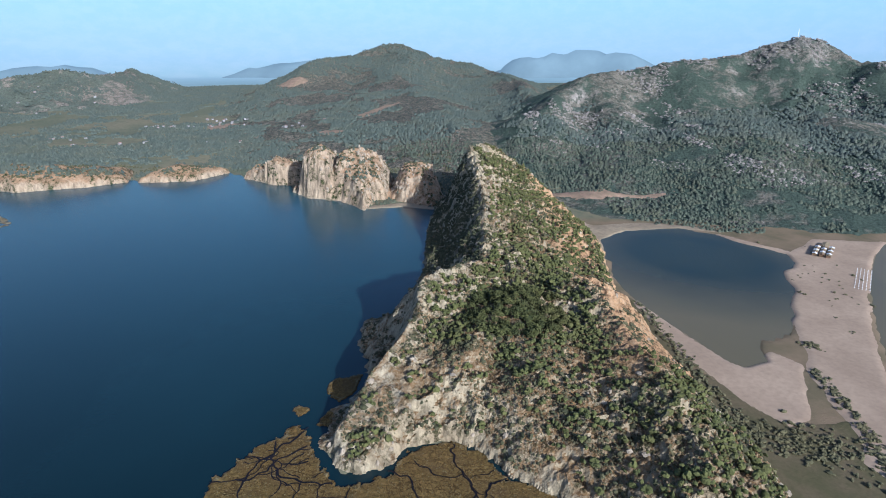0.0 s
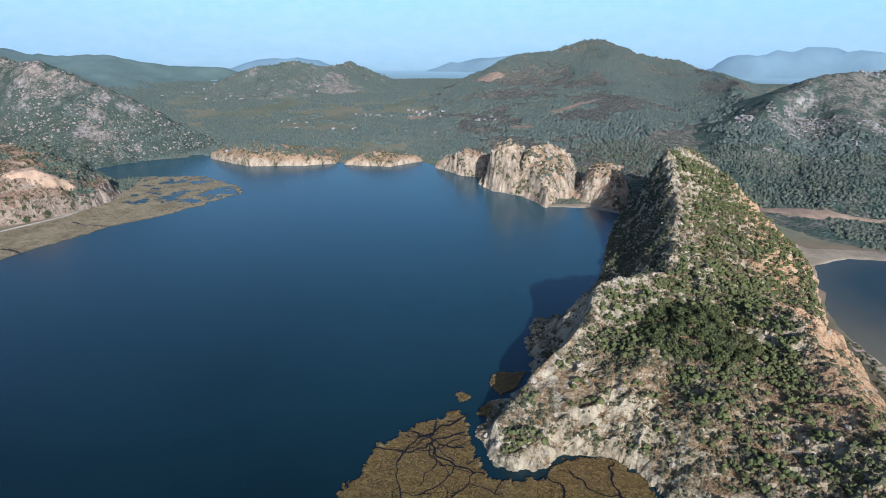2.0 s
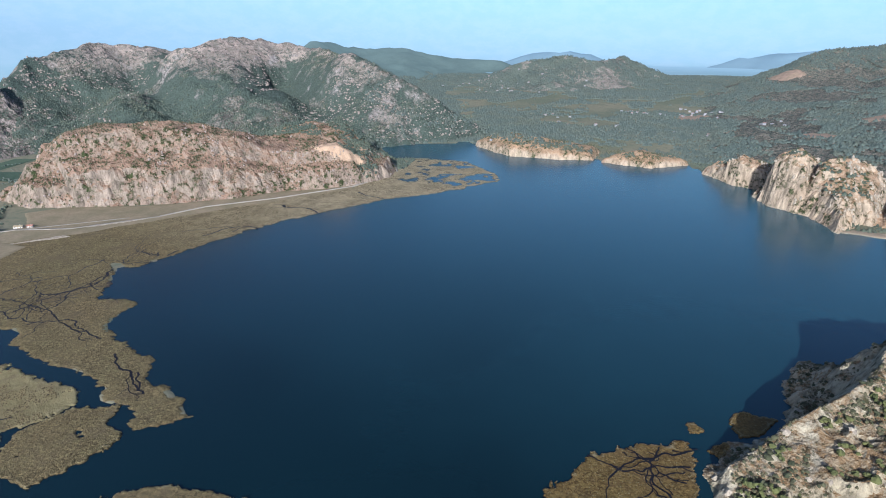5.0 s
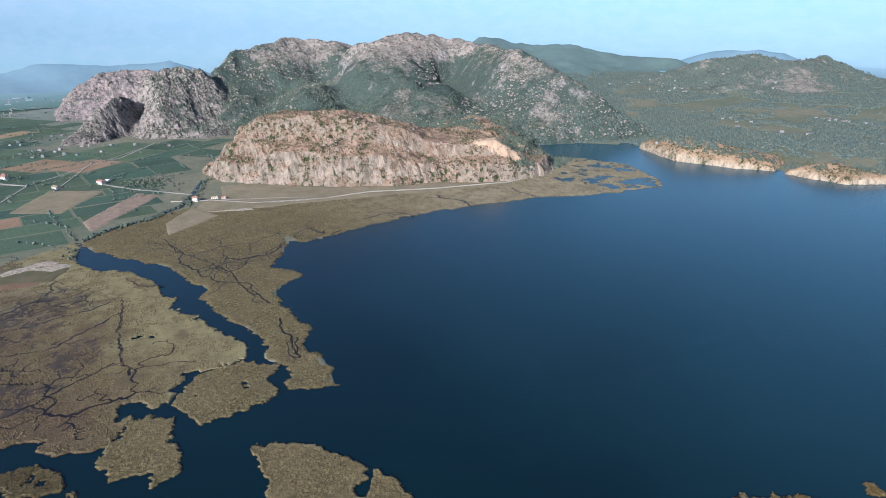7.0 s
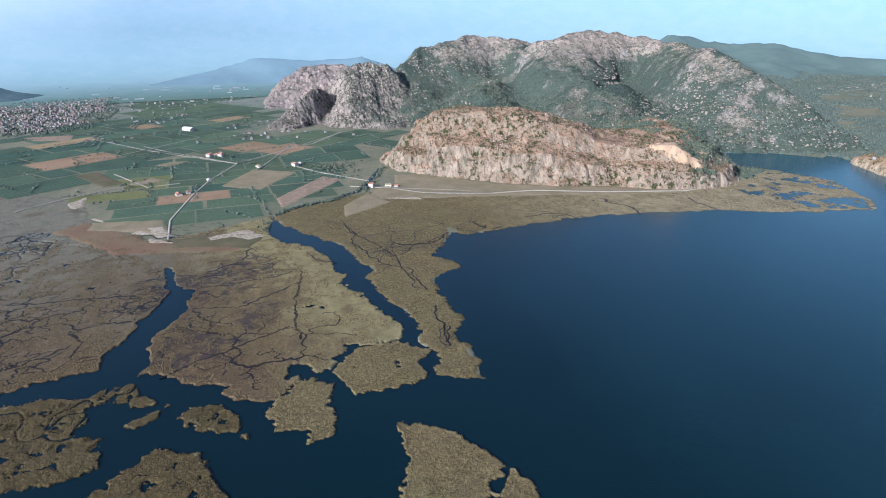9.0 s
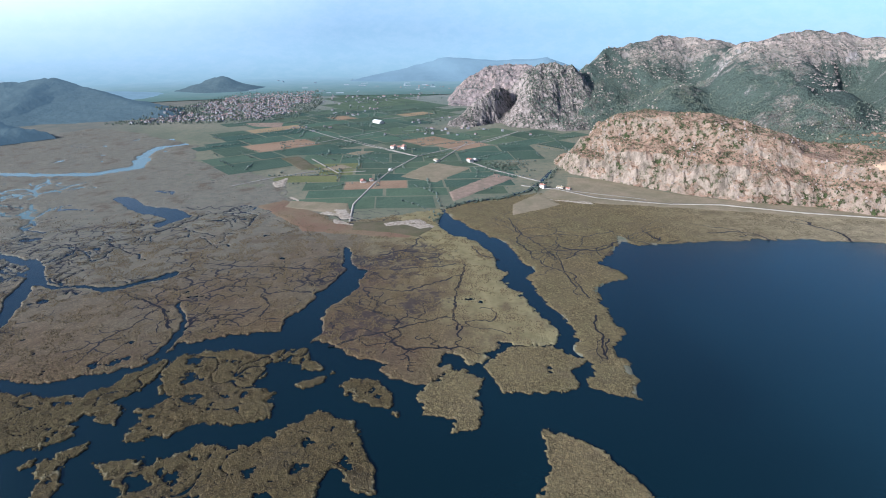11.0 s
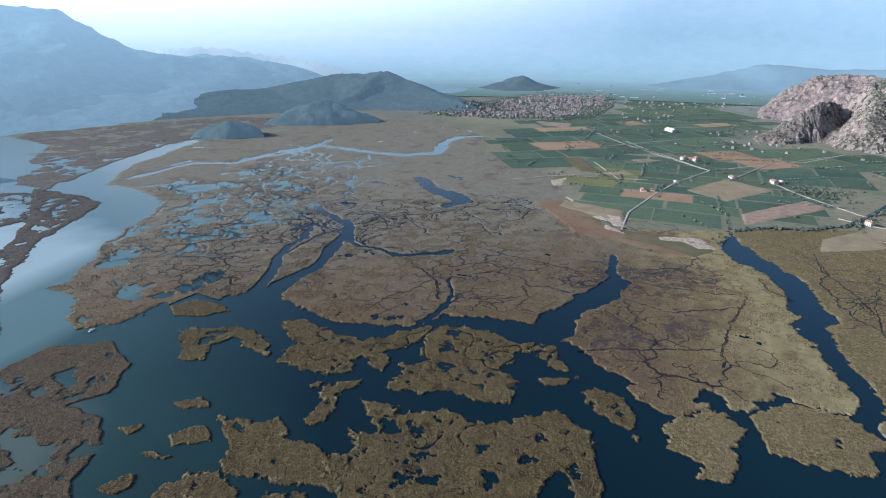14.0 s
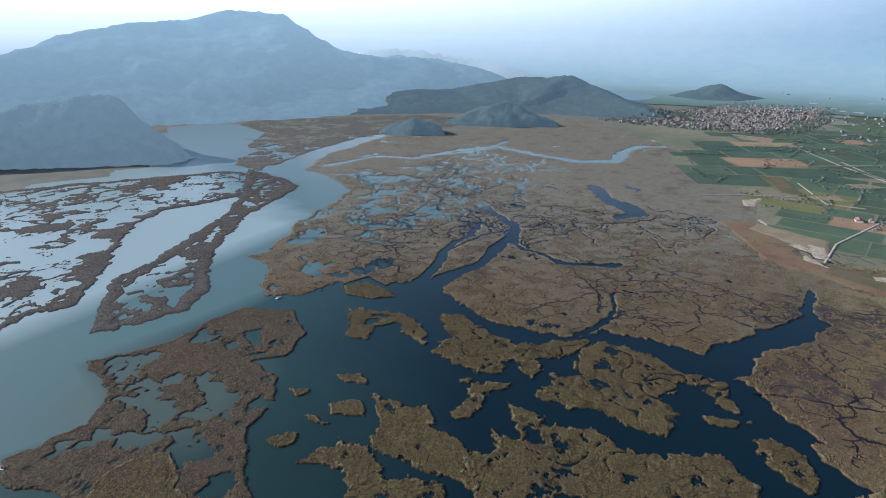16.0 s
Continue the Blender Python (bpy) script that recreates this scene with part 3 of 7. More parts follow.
def build_ground():
    yaw = np.radians(np.linspace(-75, 215, 520))
    inv = np.linspace(1 / 160.0, 1 / 3700.0, 170)
    r = 1 / inv
    a, rr = np.meshgrid(yaw, r)
    x, y = -np.sin(a) * rr, np.cos(a) * rr
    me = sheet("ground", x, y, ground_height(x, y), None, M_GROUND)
    tagged(new("ground", me), "dry green and tan lowland plain round the lake", "ground", kind="structure")
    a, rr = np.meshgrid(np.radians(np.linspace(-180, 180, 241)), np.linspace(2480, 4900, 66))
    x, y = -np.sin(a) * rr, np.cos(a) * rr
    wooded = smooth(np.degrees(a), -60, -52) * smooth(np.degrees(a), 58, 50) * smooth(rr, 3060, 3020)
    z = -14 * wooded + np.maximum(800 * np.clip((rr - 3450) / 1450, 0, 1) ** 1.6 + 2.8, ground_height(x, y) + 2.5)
    tagged(new("backdrop_plain", sheet("backdrop_plain", x, y, z, None, M_HAZE)), "far plain rising into a ring of painted haze and sky glow", "backdrop", kind="structure")
    a, rr = np.meshgrid(np.radians(np.linspace(-180, 180, 181)), np.array([0.02, 100, 200, 300, 450, 700, 1000, 1500, 2200, 3200, 3600.0]))
    x, y = -np.sin(a) * rr, np.cos(a) * rr
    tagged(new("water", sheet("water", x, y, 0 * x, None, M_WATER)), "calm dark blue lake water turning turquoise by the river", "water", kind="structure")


HILLS = []


def hill(name, foot, crests, cell, material, label, cliff=0.6, rough=0.3, size=90.0, seed=1, spread=2.0, base=0.0, category="hill", kind="", folds=0.0, gullies=(), profile=None, warp=0.75, ribs=0.0, crags=0.0, fine_to=None):
    """A hill that climbs from its foot line to its crest lines; cliff under 1 makes the flanks bulge and steepen at the foot; a profile of (way up, share of the height) makes benches and scarps."""
    xs, ys = [p[0] for p in foot], [p[1] for p in foot]
    x, y = grid(min(xs) - 20, max(xs) + 20, min(ys) - 20, max(ys) + 20, cell)
    if fine_to:
        # closer rows on the near end
        rows = np.concatenate([np.arange(min(ys) - 20, fine_to, cell), np.arange(fine_to, max(ys) + 20, 2.2 * cell)])
        x, y = np.meshgrid(x[0], rows)

    def height(x, y):
        wob = (fbm(x, y, size * 0.5, 4, seed + 3) - 0.5) * size * 0.35
        d = inside(foot, x, y) + wob * 0.4 + (fbm(x, y, size * 0.14, 3, seed + 9) - 0.5) * size * 0.16
        d = d + folds * (ridged(x, y, size * 0.55, 3, seed + 41) - 0.62) * smooth(d, -5, 30)
        d = d + ribs * (ridged(x, y, size * 0.3, 4, seed + 47) - 0.6) * smooth(d, -2, 12)
        wx, wy = x + (fbm(x, y, size * 0.8, 4, seed + 21) - 0.5) * size * warp, y + (fbm(x, y, size * 0.8, 4, seed + 22) - 0.5) * size * warp
        dc, num, den = np.full(np.shape(x), 1e9), 0.0, 0.0
        for line in crests:
            c, h = line_dist(line, wx, wy)
            w = 1 / (c + 6) ** spread
            num, den, dc = num + w * h, den + w, np.minimum(dc, c)
        t = np.clip(d, 0, None) / (np.clip(d, 0, None) + np.clip(dc + wob * 0.4, 0, None) + 1e-3)
        top = num / den
        if profile:
            bench = t + 0.10 * (fbm(x, y, size * 0.9, 3, seed + 51) - 0.5)
            body = np.interp(bench, [p[0] for p in profile], [p[1] for p in profile])
        else:
            body = t ** cliff if not callable(cliff) else cliff(x, y, t)
        crag = ridged(x, y, size, 5, seed) - 0.62
        fine = ridged(x, y, size / 7, 4, seed + 11) - 0.6
        z = top * (body + rough * crag * smooth(t, 0.0, 0.35) * (1.25 - 0.55 * t) + rough * 0.35 * fine * smooth(t, 0, 0.2))
        if crags:
            # outcrops: broken ledges and ribs of naked rock
            out = smooth(fbm(x, y, 42, 3, seed + 61), 0.44, 0.58)
            z = z + crags * smooth(t, 0.0, 0.12) * (out * (1.5 * ridged(x, y, 15, 5, seed + 62) - 0.85) + 0.22 * (ridged(x, y, 6, 2, seed + 63) - 0.6))
        for line, width, deep in gullies:
            g, _ = line_dist(line, wx, wy)
            z = z * (1 - deep * np.exp(-((g / width) ** 2)))
        return np.where(d > 0, np.maximum(z, 0.4), -2.0 + np.clip(d, -10, 0) * 0.4) + base

    z = height(x, y)
    me = sheet(name, x, y, z, z > base - 1.0, material, not crags)
    ob = tagged(new(name, me), label, category, kind=kind)
    HILLS.append((min(xs) - 15, max(xs) + 15, min(ys) - 15, max(ys) + 15, height, name))
    return ob


CLIFF_FOOT = [(-1198, 172), (-1161, 165), (-1075, 184), (-1012, 240), (-963, 306), (-915, 375), (-885, 432), (-862, 515), (-825, 575), (-806, 640), (-812, 705), (-860, 770), (-1000, 830), (-1150, 700), (-1250, 450), (-1270, 250)]
RIDGE_FOOT = [*RIDGE_WEST, (120, 215), (190, 215), *RIDGE_EAST, (190, 900), (170, 990), (110, 1050), (20, 1010), (-10, 930)]
RIDGE_CRESTS = [[(-66, 318, 16), (-48, 366, 30), (-22, 430, 46), (-16, 470, 61), (12, 505, 52), (44, 560, 46), (50, 620, 52), (52, 700, 76), (51, 788, 88), (42, 879, 104), (80, 976, 92)], [(97, 511, 40), (132, 462, 53), (140, 387, 46), (150, 316, 40), (142, 253, 34)], [(20, 380, 40), (60, 440, 50), (70, 350, 38)]]


def ridge_flank(x, y, t):
    """The lake side drops as a cliff above a low apron; the lagoon side bulges."""
    line = RIDGE_CRESTS[0]
    edge = np.interp(y, [p[1] for p in line], [p[0] for p in line])
    lake = smooth(edge - x, -4, 8)
    return (1 - lake) * t ** 0.62 + lake * np.interp(t, (0, 0.45, 0.88, 1), (0, 0.24, 0.86, 1))


def build_hills():
    hill("rocky_ridge", RIDGE_FOOT, RIDGE_CRESTS, 1.35, M_RIDGE, "pale limestone ridge with pine scrub between lake and lagoon", ridge_flank, 0.24, 60, 1, 2.0, category="ridge", folds=9, warp=0.25, ribs=5, crags=9, fine_to=620)
    hill("lake_crag", [(-397, 1140), (-371, 1122), (-313, 1077), (-276, 1077), (-268, 1023), (-234, 982), (-176, 962), (-125, 901), (-108, 965), (-84, 962), (-60, 945), (-15, 915), (10, 960), (-20, 1060), (-110, 1130), (-260, 1160), (-380, 1170)], [[(-342, 1100, 34), (-316, 1100, 46), (-287, 1105, 40)], [(-232, 1020, 80), (-207, 1030, 82), (-194, 1035, 66)], [(-157, 1025, 78), (-141, 1011, 60), (-124, 985, 44)], [(-47, 1040, 50), (-17, 1040, 49)]], 3.4, M_CRAG, "tall buff limestone crag standing in the lake shore", 0.3, 0.22, 46, 2, 3.0, category="crag", folds=12, warp=0.3, ribs=8, crags=7, profile=((0, 0), (0.1, 0.3), (0.3, 0.78), (0.55, 0.94), (1, 1)), gullies=[([(-262, 1010), (-262, 1130)], 12, 0.8), ([(-90, 940), (-86, 1130)], 15, 0.8), ([(-183, 960), (-186, 1090)], 6, 0.35)])
    hill("shore_cliff", [(-911, 1070), (-770, 1022), (-667, 1064), (-613, 1106), (-640, 1190), (-780, 1180), (-900, 1130)], [[(-850, 1085, 34), (-800, 1095, 42), (-754, 1110, 35), (-680, 1125, 24)]], 4.0, M_CRAG, "low buff limestone cliff along the lake shore", 0.35, 0.3, 60, 3, category="cliff")
    hill("shore_cliff", [(-590, 1100), (-540, 1105), (-487, 1114), (-442, 1194), (-500, 1230), (-570, 1190)], [[(-570, 1130, 18), (-520, 1150, 26), (-480, 1165, 20)]], 4.0, M_CRAG, "short pale limestone cliff at the lake's far shore", 0.35, 0.3, 50, 4, category="cliff")
    hill("east_mountain", [(20, 1280), (140, 1060), (167, 925), (224, 850), (348, 845), (430, 800), (524, 775), (620, 770), (1000, 900), (1500, 1100), (1700, 1700), (1200, 2300), (500, 2200), (-60, 1800)], [[(230, 1420, 110), (284, 1473, 146), (417, 1597, 187), (610, 1641, 204), (732, 1645, 221), (838, 1650, 243), (954, 1644, 270), (1032, 1596, 243), (1092, 1493, 224), (1300, 1500, 220)], [(600, 1250, 90), (900, 1250, 120)]], 12.0, M_EAST, "wooded rocky mountain with a mast on its summit", 1.05, 0.20, 200, 5, category="mountain", folds=60, warp=0.4, ribs=28, gullies=[([(330, 860), (420, 1150), (560, 1560)], 60, 0.15), ([(620, 800), (760, 1150), (800, 1580)], 70, 0.18), ([(900, 950), (940, 1300), (1040, 1500)], 60, 0.15), ([(180, 1000), (300, 1250), (360, 1500)], 50, 0.3)])
    hill("wooded_peak", [(-1000, 2400), (-800, 1800), (-600, 1400), (-350, 1230), (-100, 1150), (60, 1040), (150, 1000), (330, 1400), (500, 2200), (900, 3200), (400, 3700), (-500, 3500), (-1000, 2900)], [[(-550, 2234, 112), (-512, 2549, 195), (-364, 2777, 202), (-269, 2888, 246), (-163, 2896, 250), (-30, 2900, 200), (232, 2791, 137)], [(-163, 2800, 230), (-150, 2300, 135), (-40, 1750, 95), (60, 1350, 72)], [(232, 2791, 137), (300, 2200, 120), (260, 1650, 105)]], 14.0, M_FOREST, "broad green wooded peak beyond the lake", 1.0, 0.16, 220, 6, category="mountain", folds=80, warp=0.5, ribs=24)
    hill("village_hill", [(-2000, 1900), (-1500, 1750), (-1100, 2000), (-900, 2600), (-1300, 3000), (-1900, 2700)], [[(-1650, 2100, 96), (-1571, 2202, 137), (-1445, 2286, 166), (-1338, 2351, 144), (-1319, 2588, 149), (-1197, 2647, 110), (-1012, 2616, 72)]], 16.0, M_VILLAGE, "hill with bare pink patches and a scattered village", 1.0, 0.25, 300, 7)
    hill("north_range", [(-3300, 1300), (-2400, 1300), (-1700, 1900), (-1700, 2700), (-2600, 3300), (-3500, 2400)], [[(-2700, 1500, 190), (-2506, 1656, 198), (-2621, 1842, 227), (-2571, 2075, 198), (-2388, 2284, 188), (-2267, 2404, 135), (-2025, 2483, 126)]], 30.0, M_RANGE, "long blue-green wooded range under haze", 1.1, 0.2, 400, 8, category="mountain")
    hill("lake_mountain", [(-1660, 250), (-1350, 420), (-1120, 640), (-1000, 830), (-1060, 890), (-1031, 980), (-1000, 1062), (-985, 1150), (-950, 1230), (-1400, 1500), (-2300, 1500), (-2500, 500), (-2000, 200)], [[(-1758, 729, 216), (-1721, 811, 219), (-1780, 918, 246), (-1730, 1010, 245), (-1687, 1081, 220), (-1547, 1110, 202), (-1353, 1066, 196), (-1200, 1060, 155), (-1120, 1100, 116), (-1060, 1125, 82), (-1005, 1175, 34)], [(-1881, 334, 154), (-1958, 427, 193), (-2020, 591, 231), (-1980, 713, 230), (-1925, 851, 199)]], 10.0, M_MOUNT, "steep grey limestone mountain with green scrub", 0.95, 0.20, 170, 9, category="mountain", folds=60, warp=0.4, ribs=30, gullies=[([(-1330, 480), (-1500, 620), (-1800, 640)], 70, 0.42), ([(-1120, 700), (-1300, 900), (-1600, 960)], 60, 0.5), ([(-1480, 330), (-1750, 480)], 60, 0.4)])
    hill("cliff_hill", CLIFF_FOOT, [[(-1160, 200, 22), (-1125, 220, 62), (-1130, 245, 84), (-1121, 274, 103), (-1112, 316, 110), (-1094, 356, 110), (-1048, 419, 112), (-1006, 458, 101), (-978, 515, 88), (-956, 540, 68), (-914, 577, 58), (-872, 635, 66), (-850, 668, 44)], [(-1060, 600, 66), (-1033, 632, 84), (-1009, 661, 90), (-960, 697, 84), (-900, 712, 52)]], 3.6, M_MESA, "flat-topped hill with a broad pink limestone cliff face", 0.5, 0.10, 75, 10, 2.0, category="cliff", folds=16, warp=0.2, ribs=10, crags=6, profile=((0, 0), (0.05, 0.10), (0.22, 0.50), (0.52, 0.66), (0.72, 0.97), (1, 1)))
    hill("dark_crag", [(-1632, -73), (-1618, -17), (-1640, 20), (-1690, 48), (-1700, 80), (-1625, 100), (-1591, 179), (-1556, 244), (-1590, 330), (-1660, 420), (-1900, 500), (-2050, 380), (-2020, 200), (-1900, 90), (-1790, 0), (-1700, -70)], [[(-1690, -30, 22), (-1715, 5, 56), (-1740, 40, 78), (-1791, 95, 108)], [(-1791, 95, 108), (-1843, 201, 154), (-1840, 232, 156), (-1821, 285, 149), (-1757, 313, 95), (-1680, 325, 36)], [(-1680, 160, 66), (-1750, 185, 112), (-1843, 201, 154)]], 4.5, M_DARKCRAG, "craggy limestone hill with a dark shaded cleft", 0.6, 0.26, 62, 11, 4.0, category="cliff", folds=12, warp=0.2, ribs=16, crags=9, profile=((0, 0), (0.12, 0.20), (0.5, 0.56), (0.85, 0.92), (1, 1)), gullies=[([(-1660, 82), (-1720, 88), (-1800, 122)], 24, 0.66), ([(-1560, 335), (-1680, 380), (-1900, 420)], 34, 0.5)])
    hill("far_crag", [(-2109, -90), (-2089, -27), (-2075, 54), (-2040, 200), (-2150, 350), (-2500, 300), (-2480, 0), (-2300, -100)], [[(-2192, -67, 30), (-2234, -10, 94), (-2263, 46, 123), (-2261, 117, 128), (-2196, 184, 133), (-2143, 222, 124)]], 8.0, M_FARCRAG, "hazy grey limestone hill behind the crag", 0.6, 0.22, 80, 20, 3.0, category="cliff", folds=20, warp=0.3, ribs=18, crags=8)
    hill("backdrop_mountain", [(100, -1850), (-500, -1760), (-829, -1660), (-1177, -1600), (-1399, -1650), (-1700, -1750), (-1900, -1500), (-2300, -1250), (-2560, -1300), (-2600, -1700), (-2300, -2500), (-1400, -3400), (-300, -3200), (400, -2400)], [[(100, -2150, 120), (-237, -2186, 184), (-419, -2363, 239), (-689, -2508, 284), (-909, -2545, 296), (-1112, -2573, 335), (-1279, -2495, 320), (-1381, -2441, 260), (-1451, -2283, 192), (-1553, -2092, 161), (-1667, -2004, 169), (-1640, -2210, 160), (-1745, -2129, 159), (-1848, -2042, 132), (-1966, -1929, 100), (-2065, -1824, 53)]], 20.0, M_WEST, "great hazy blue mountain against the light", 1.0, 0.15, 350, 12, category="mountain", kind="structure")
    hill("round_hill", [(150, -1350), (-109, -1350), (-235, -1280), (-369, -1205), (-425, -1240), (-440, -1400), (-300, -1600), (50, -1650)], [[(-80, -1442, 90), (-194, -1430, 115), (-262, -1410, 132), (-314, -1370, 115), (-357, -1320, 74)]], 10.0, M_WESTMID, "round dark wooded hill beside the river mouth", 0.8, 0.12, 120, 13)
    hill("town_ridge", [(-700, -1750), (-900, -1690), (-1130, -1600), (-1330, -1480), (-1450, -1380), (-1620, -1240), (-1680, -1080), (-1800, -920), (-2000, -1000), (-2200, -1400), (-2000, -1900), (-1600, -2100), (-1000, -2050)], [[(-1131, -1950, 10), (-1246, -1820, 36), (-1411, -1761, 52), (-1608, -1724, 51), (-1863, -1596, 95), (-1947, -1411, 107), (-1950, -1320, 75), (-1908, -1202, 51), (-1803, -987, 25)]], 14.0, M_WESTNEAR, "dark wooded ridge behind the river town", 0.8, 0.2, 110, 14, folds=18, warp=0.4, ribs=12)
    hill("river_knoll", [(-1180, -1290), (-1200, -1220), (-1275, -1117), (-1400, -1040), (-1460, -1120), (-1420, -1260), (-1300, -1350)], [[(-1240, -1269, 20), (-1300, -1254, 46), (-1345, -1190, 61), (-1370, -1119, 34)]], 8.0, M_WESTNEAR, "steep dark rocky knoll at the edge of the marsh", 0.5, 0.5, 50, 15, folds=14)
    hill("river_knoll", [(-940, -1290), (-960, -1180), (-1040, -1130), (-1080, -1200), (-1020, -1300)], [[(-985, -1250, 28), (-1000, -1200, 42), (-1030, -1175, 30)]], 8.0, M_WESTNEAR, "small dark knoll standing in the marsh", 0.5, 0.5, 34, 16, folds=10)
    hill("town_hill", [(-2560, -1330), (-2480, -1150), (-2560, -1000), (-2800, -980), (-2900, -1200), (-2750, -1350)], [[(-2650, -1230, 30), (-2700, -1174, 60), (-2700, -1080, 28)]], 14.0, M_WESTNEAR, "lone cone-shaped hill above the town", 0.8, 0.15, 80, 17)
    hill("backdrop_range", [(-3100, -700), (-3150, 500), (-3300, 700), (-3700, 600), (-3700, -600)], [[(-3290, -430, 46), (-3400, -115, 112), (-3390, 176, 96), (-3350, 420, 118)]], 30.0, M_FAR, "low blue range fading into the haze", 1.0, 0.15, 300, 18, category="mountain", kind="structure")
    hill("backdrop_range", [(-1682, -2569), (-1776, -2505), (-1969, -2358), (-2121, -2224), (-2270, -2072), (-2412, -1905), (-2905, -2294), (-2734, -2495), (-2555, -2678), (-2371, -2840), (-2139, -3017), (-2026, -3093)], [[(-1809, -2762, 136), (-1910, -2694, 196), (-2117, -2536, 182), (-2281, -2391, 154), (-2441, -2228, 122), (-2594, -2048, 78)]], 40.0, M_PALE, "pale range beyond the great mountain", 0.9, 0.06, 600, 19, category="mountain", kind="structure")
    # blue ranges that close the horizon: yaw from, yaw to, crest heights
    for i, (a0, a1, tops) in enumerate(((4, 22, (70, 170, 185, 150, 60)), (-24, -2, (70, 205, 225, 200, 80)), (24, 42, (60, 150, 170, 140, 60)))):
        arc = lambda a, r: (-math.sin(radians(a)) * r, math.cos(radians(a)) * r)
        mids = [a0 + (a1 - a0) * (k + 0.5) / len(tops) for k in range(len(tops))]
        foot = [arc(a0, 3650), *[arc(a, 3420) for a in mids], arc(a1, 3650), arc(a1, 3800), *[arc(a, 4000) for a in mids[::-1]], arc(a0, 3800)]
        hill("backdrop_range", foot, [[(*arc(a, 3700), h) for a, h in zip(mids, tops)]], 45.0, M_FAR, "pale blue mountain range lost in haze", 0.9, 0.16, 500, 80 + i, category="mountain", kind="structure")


ICO = bmesh.new()
bmesh.ops.create_icosphere(ICO, subdivisions=1, radius=1.0)
ICO_V = np.array([v.co[:] for v in ICO.verts])
ICO_F = np.array([[v.index for v in f.verts] for f in ICO.faces])
ICO.free()


def cones(name, places, radius, tall, material, label, category, seed, round_tops=False):
    """A far wood: a blunt uneven cone for every crown, in one mesh."""
    rng = np.random.default_rng(seed)
    n = len(places)
    a = rng.uniform(0, 6.28, (n, 1)) + np.arange(5) * 1.2566
    r = radius[:, None] * rng.uniform(0.7, 1.25, (n, 5))
    rim = np.stack([r * np.cos(a), r * np.sin(a), np.tile(-0.3 * radius[:, None], (1, 5))], -1)
    tip = np.stack([radius * rng.normal(0, 0.22, n), radius * rng.normal(0, 0.22, n), radius * tall * rng.uniform(0.7, 1.3, n)], -1)[:, None]
    v = np.concatenate([rim, tip], 1) + places[:, None]
    f = np.array([(i, (i + 1) % 5, 5) for i in range(5)])[None] + (np.arange(n) * 6)[:, None, None]
    return tagged(new(name, mesh_of(name, v.reshape(-1, 3), f.reshape(-1, 3), material, round_tops)), label, category, kind="stuff")


def clumps(name, places, radius, squash, material, label, category="trees", seed=1, lumps=1, kind="stuff"):
    """Many crowns in one mesh: each a few uneven lumps."""
    rng = np.random.default_rng(seed)
    places, radius = np.repeat(places, lumps, 0), np.repeat(radius, lumps)
    n = len(places)
    if lumps > 1:
        places = places + rng.normal(0, 0.42, (n, 3)) * radius[:, None] * (1, 1, 0.45)
        radius = radius * rng.uniform(0.45, 0.8, n)
    v = ICO_V[None] * rng.uniform(0.62, 1.25, (n, len(ICO_V), 1)) * radius[:, None, None] * rng.uniform(0.65, 1.4, (n, 1, 3))
    v[:, :, 2] *= squash
    a = rng.uniform(0, 6.28, n)
    c, s = np.cos(a)[:, None], np.sin(a)[:, None]
    x, y = v[:, :, 0] * c - v[:, :, 1] * s, v[:, :, 0] * s + v[:, :, 1] * c
    v = np.stack([x, y, v[:, :, 2]], -1) + places[:, None]
    f = ICO_F[None] + (np.arange(n) * len(ICO_V))[:, None, None]
    me = mesh_of(name, v.reshape(-1, 3), f.reshape(-1, 3), material, False)
    return tagged(new(name, me), label, category, kind=kind)


def creeks(x, y, turn, length, width, rng, depth=3, pace=10.0):
    """Branching creek lines with their widths, from a mouth."""
    line, out = [(x, y)], []
    steps = max(3, int(length / pace))
    for i in range(steps):
        turn += rng.uniform(-0.6, 0.6)
        x, y = x - pace * math.sin(turn), y + pace * math.cos(turn)
        line.append((x, y))
        if depth and i and rng.random() < 0.3:
            out += creeks(x, y, turn + rng.choice((-1, 1)) * rng.uniform(0.6, 1.1), length * rng.uniform(0.3, 0.55), width * 0.6, rng, depth - 1, pace)
    return [(line, width)] + out


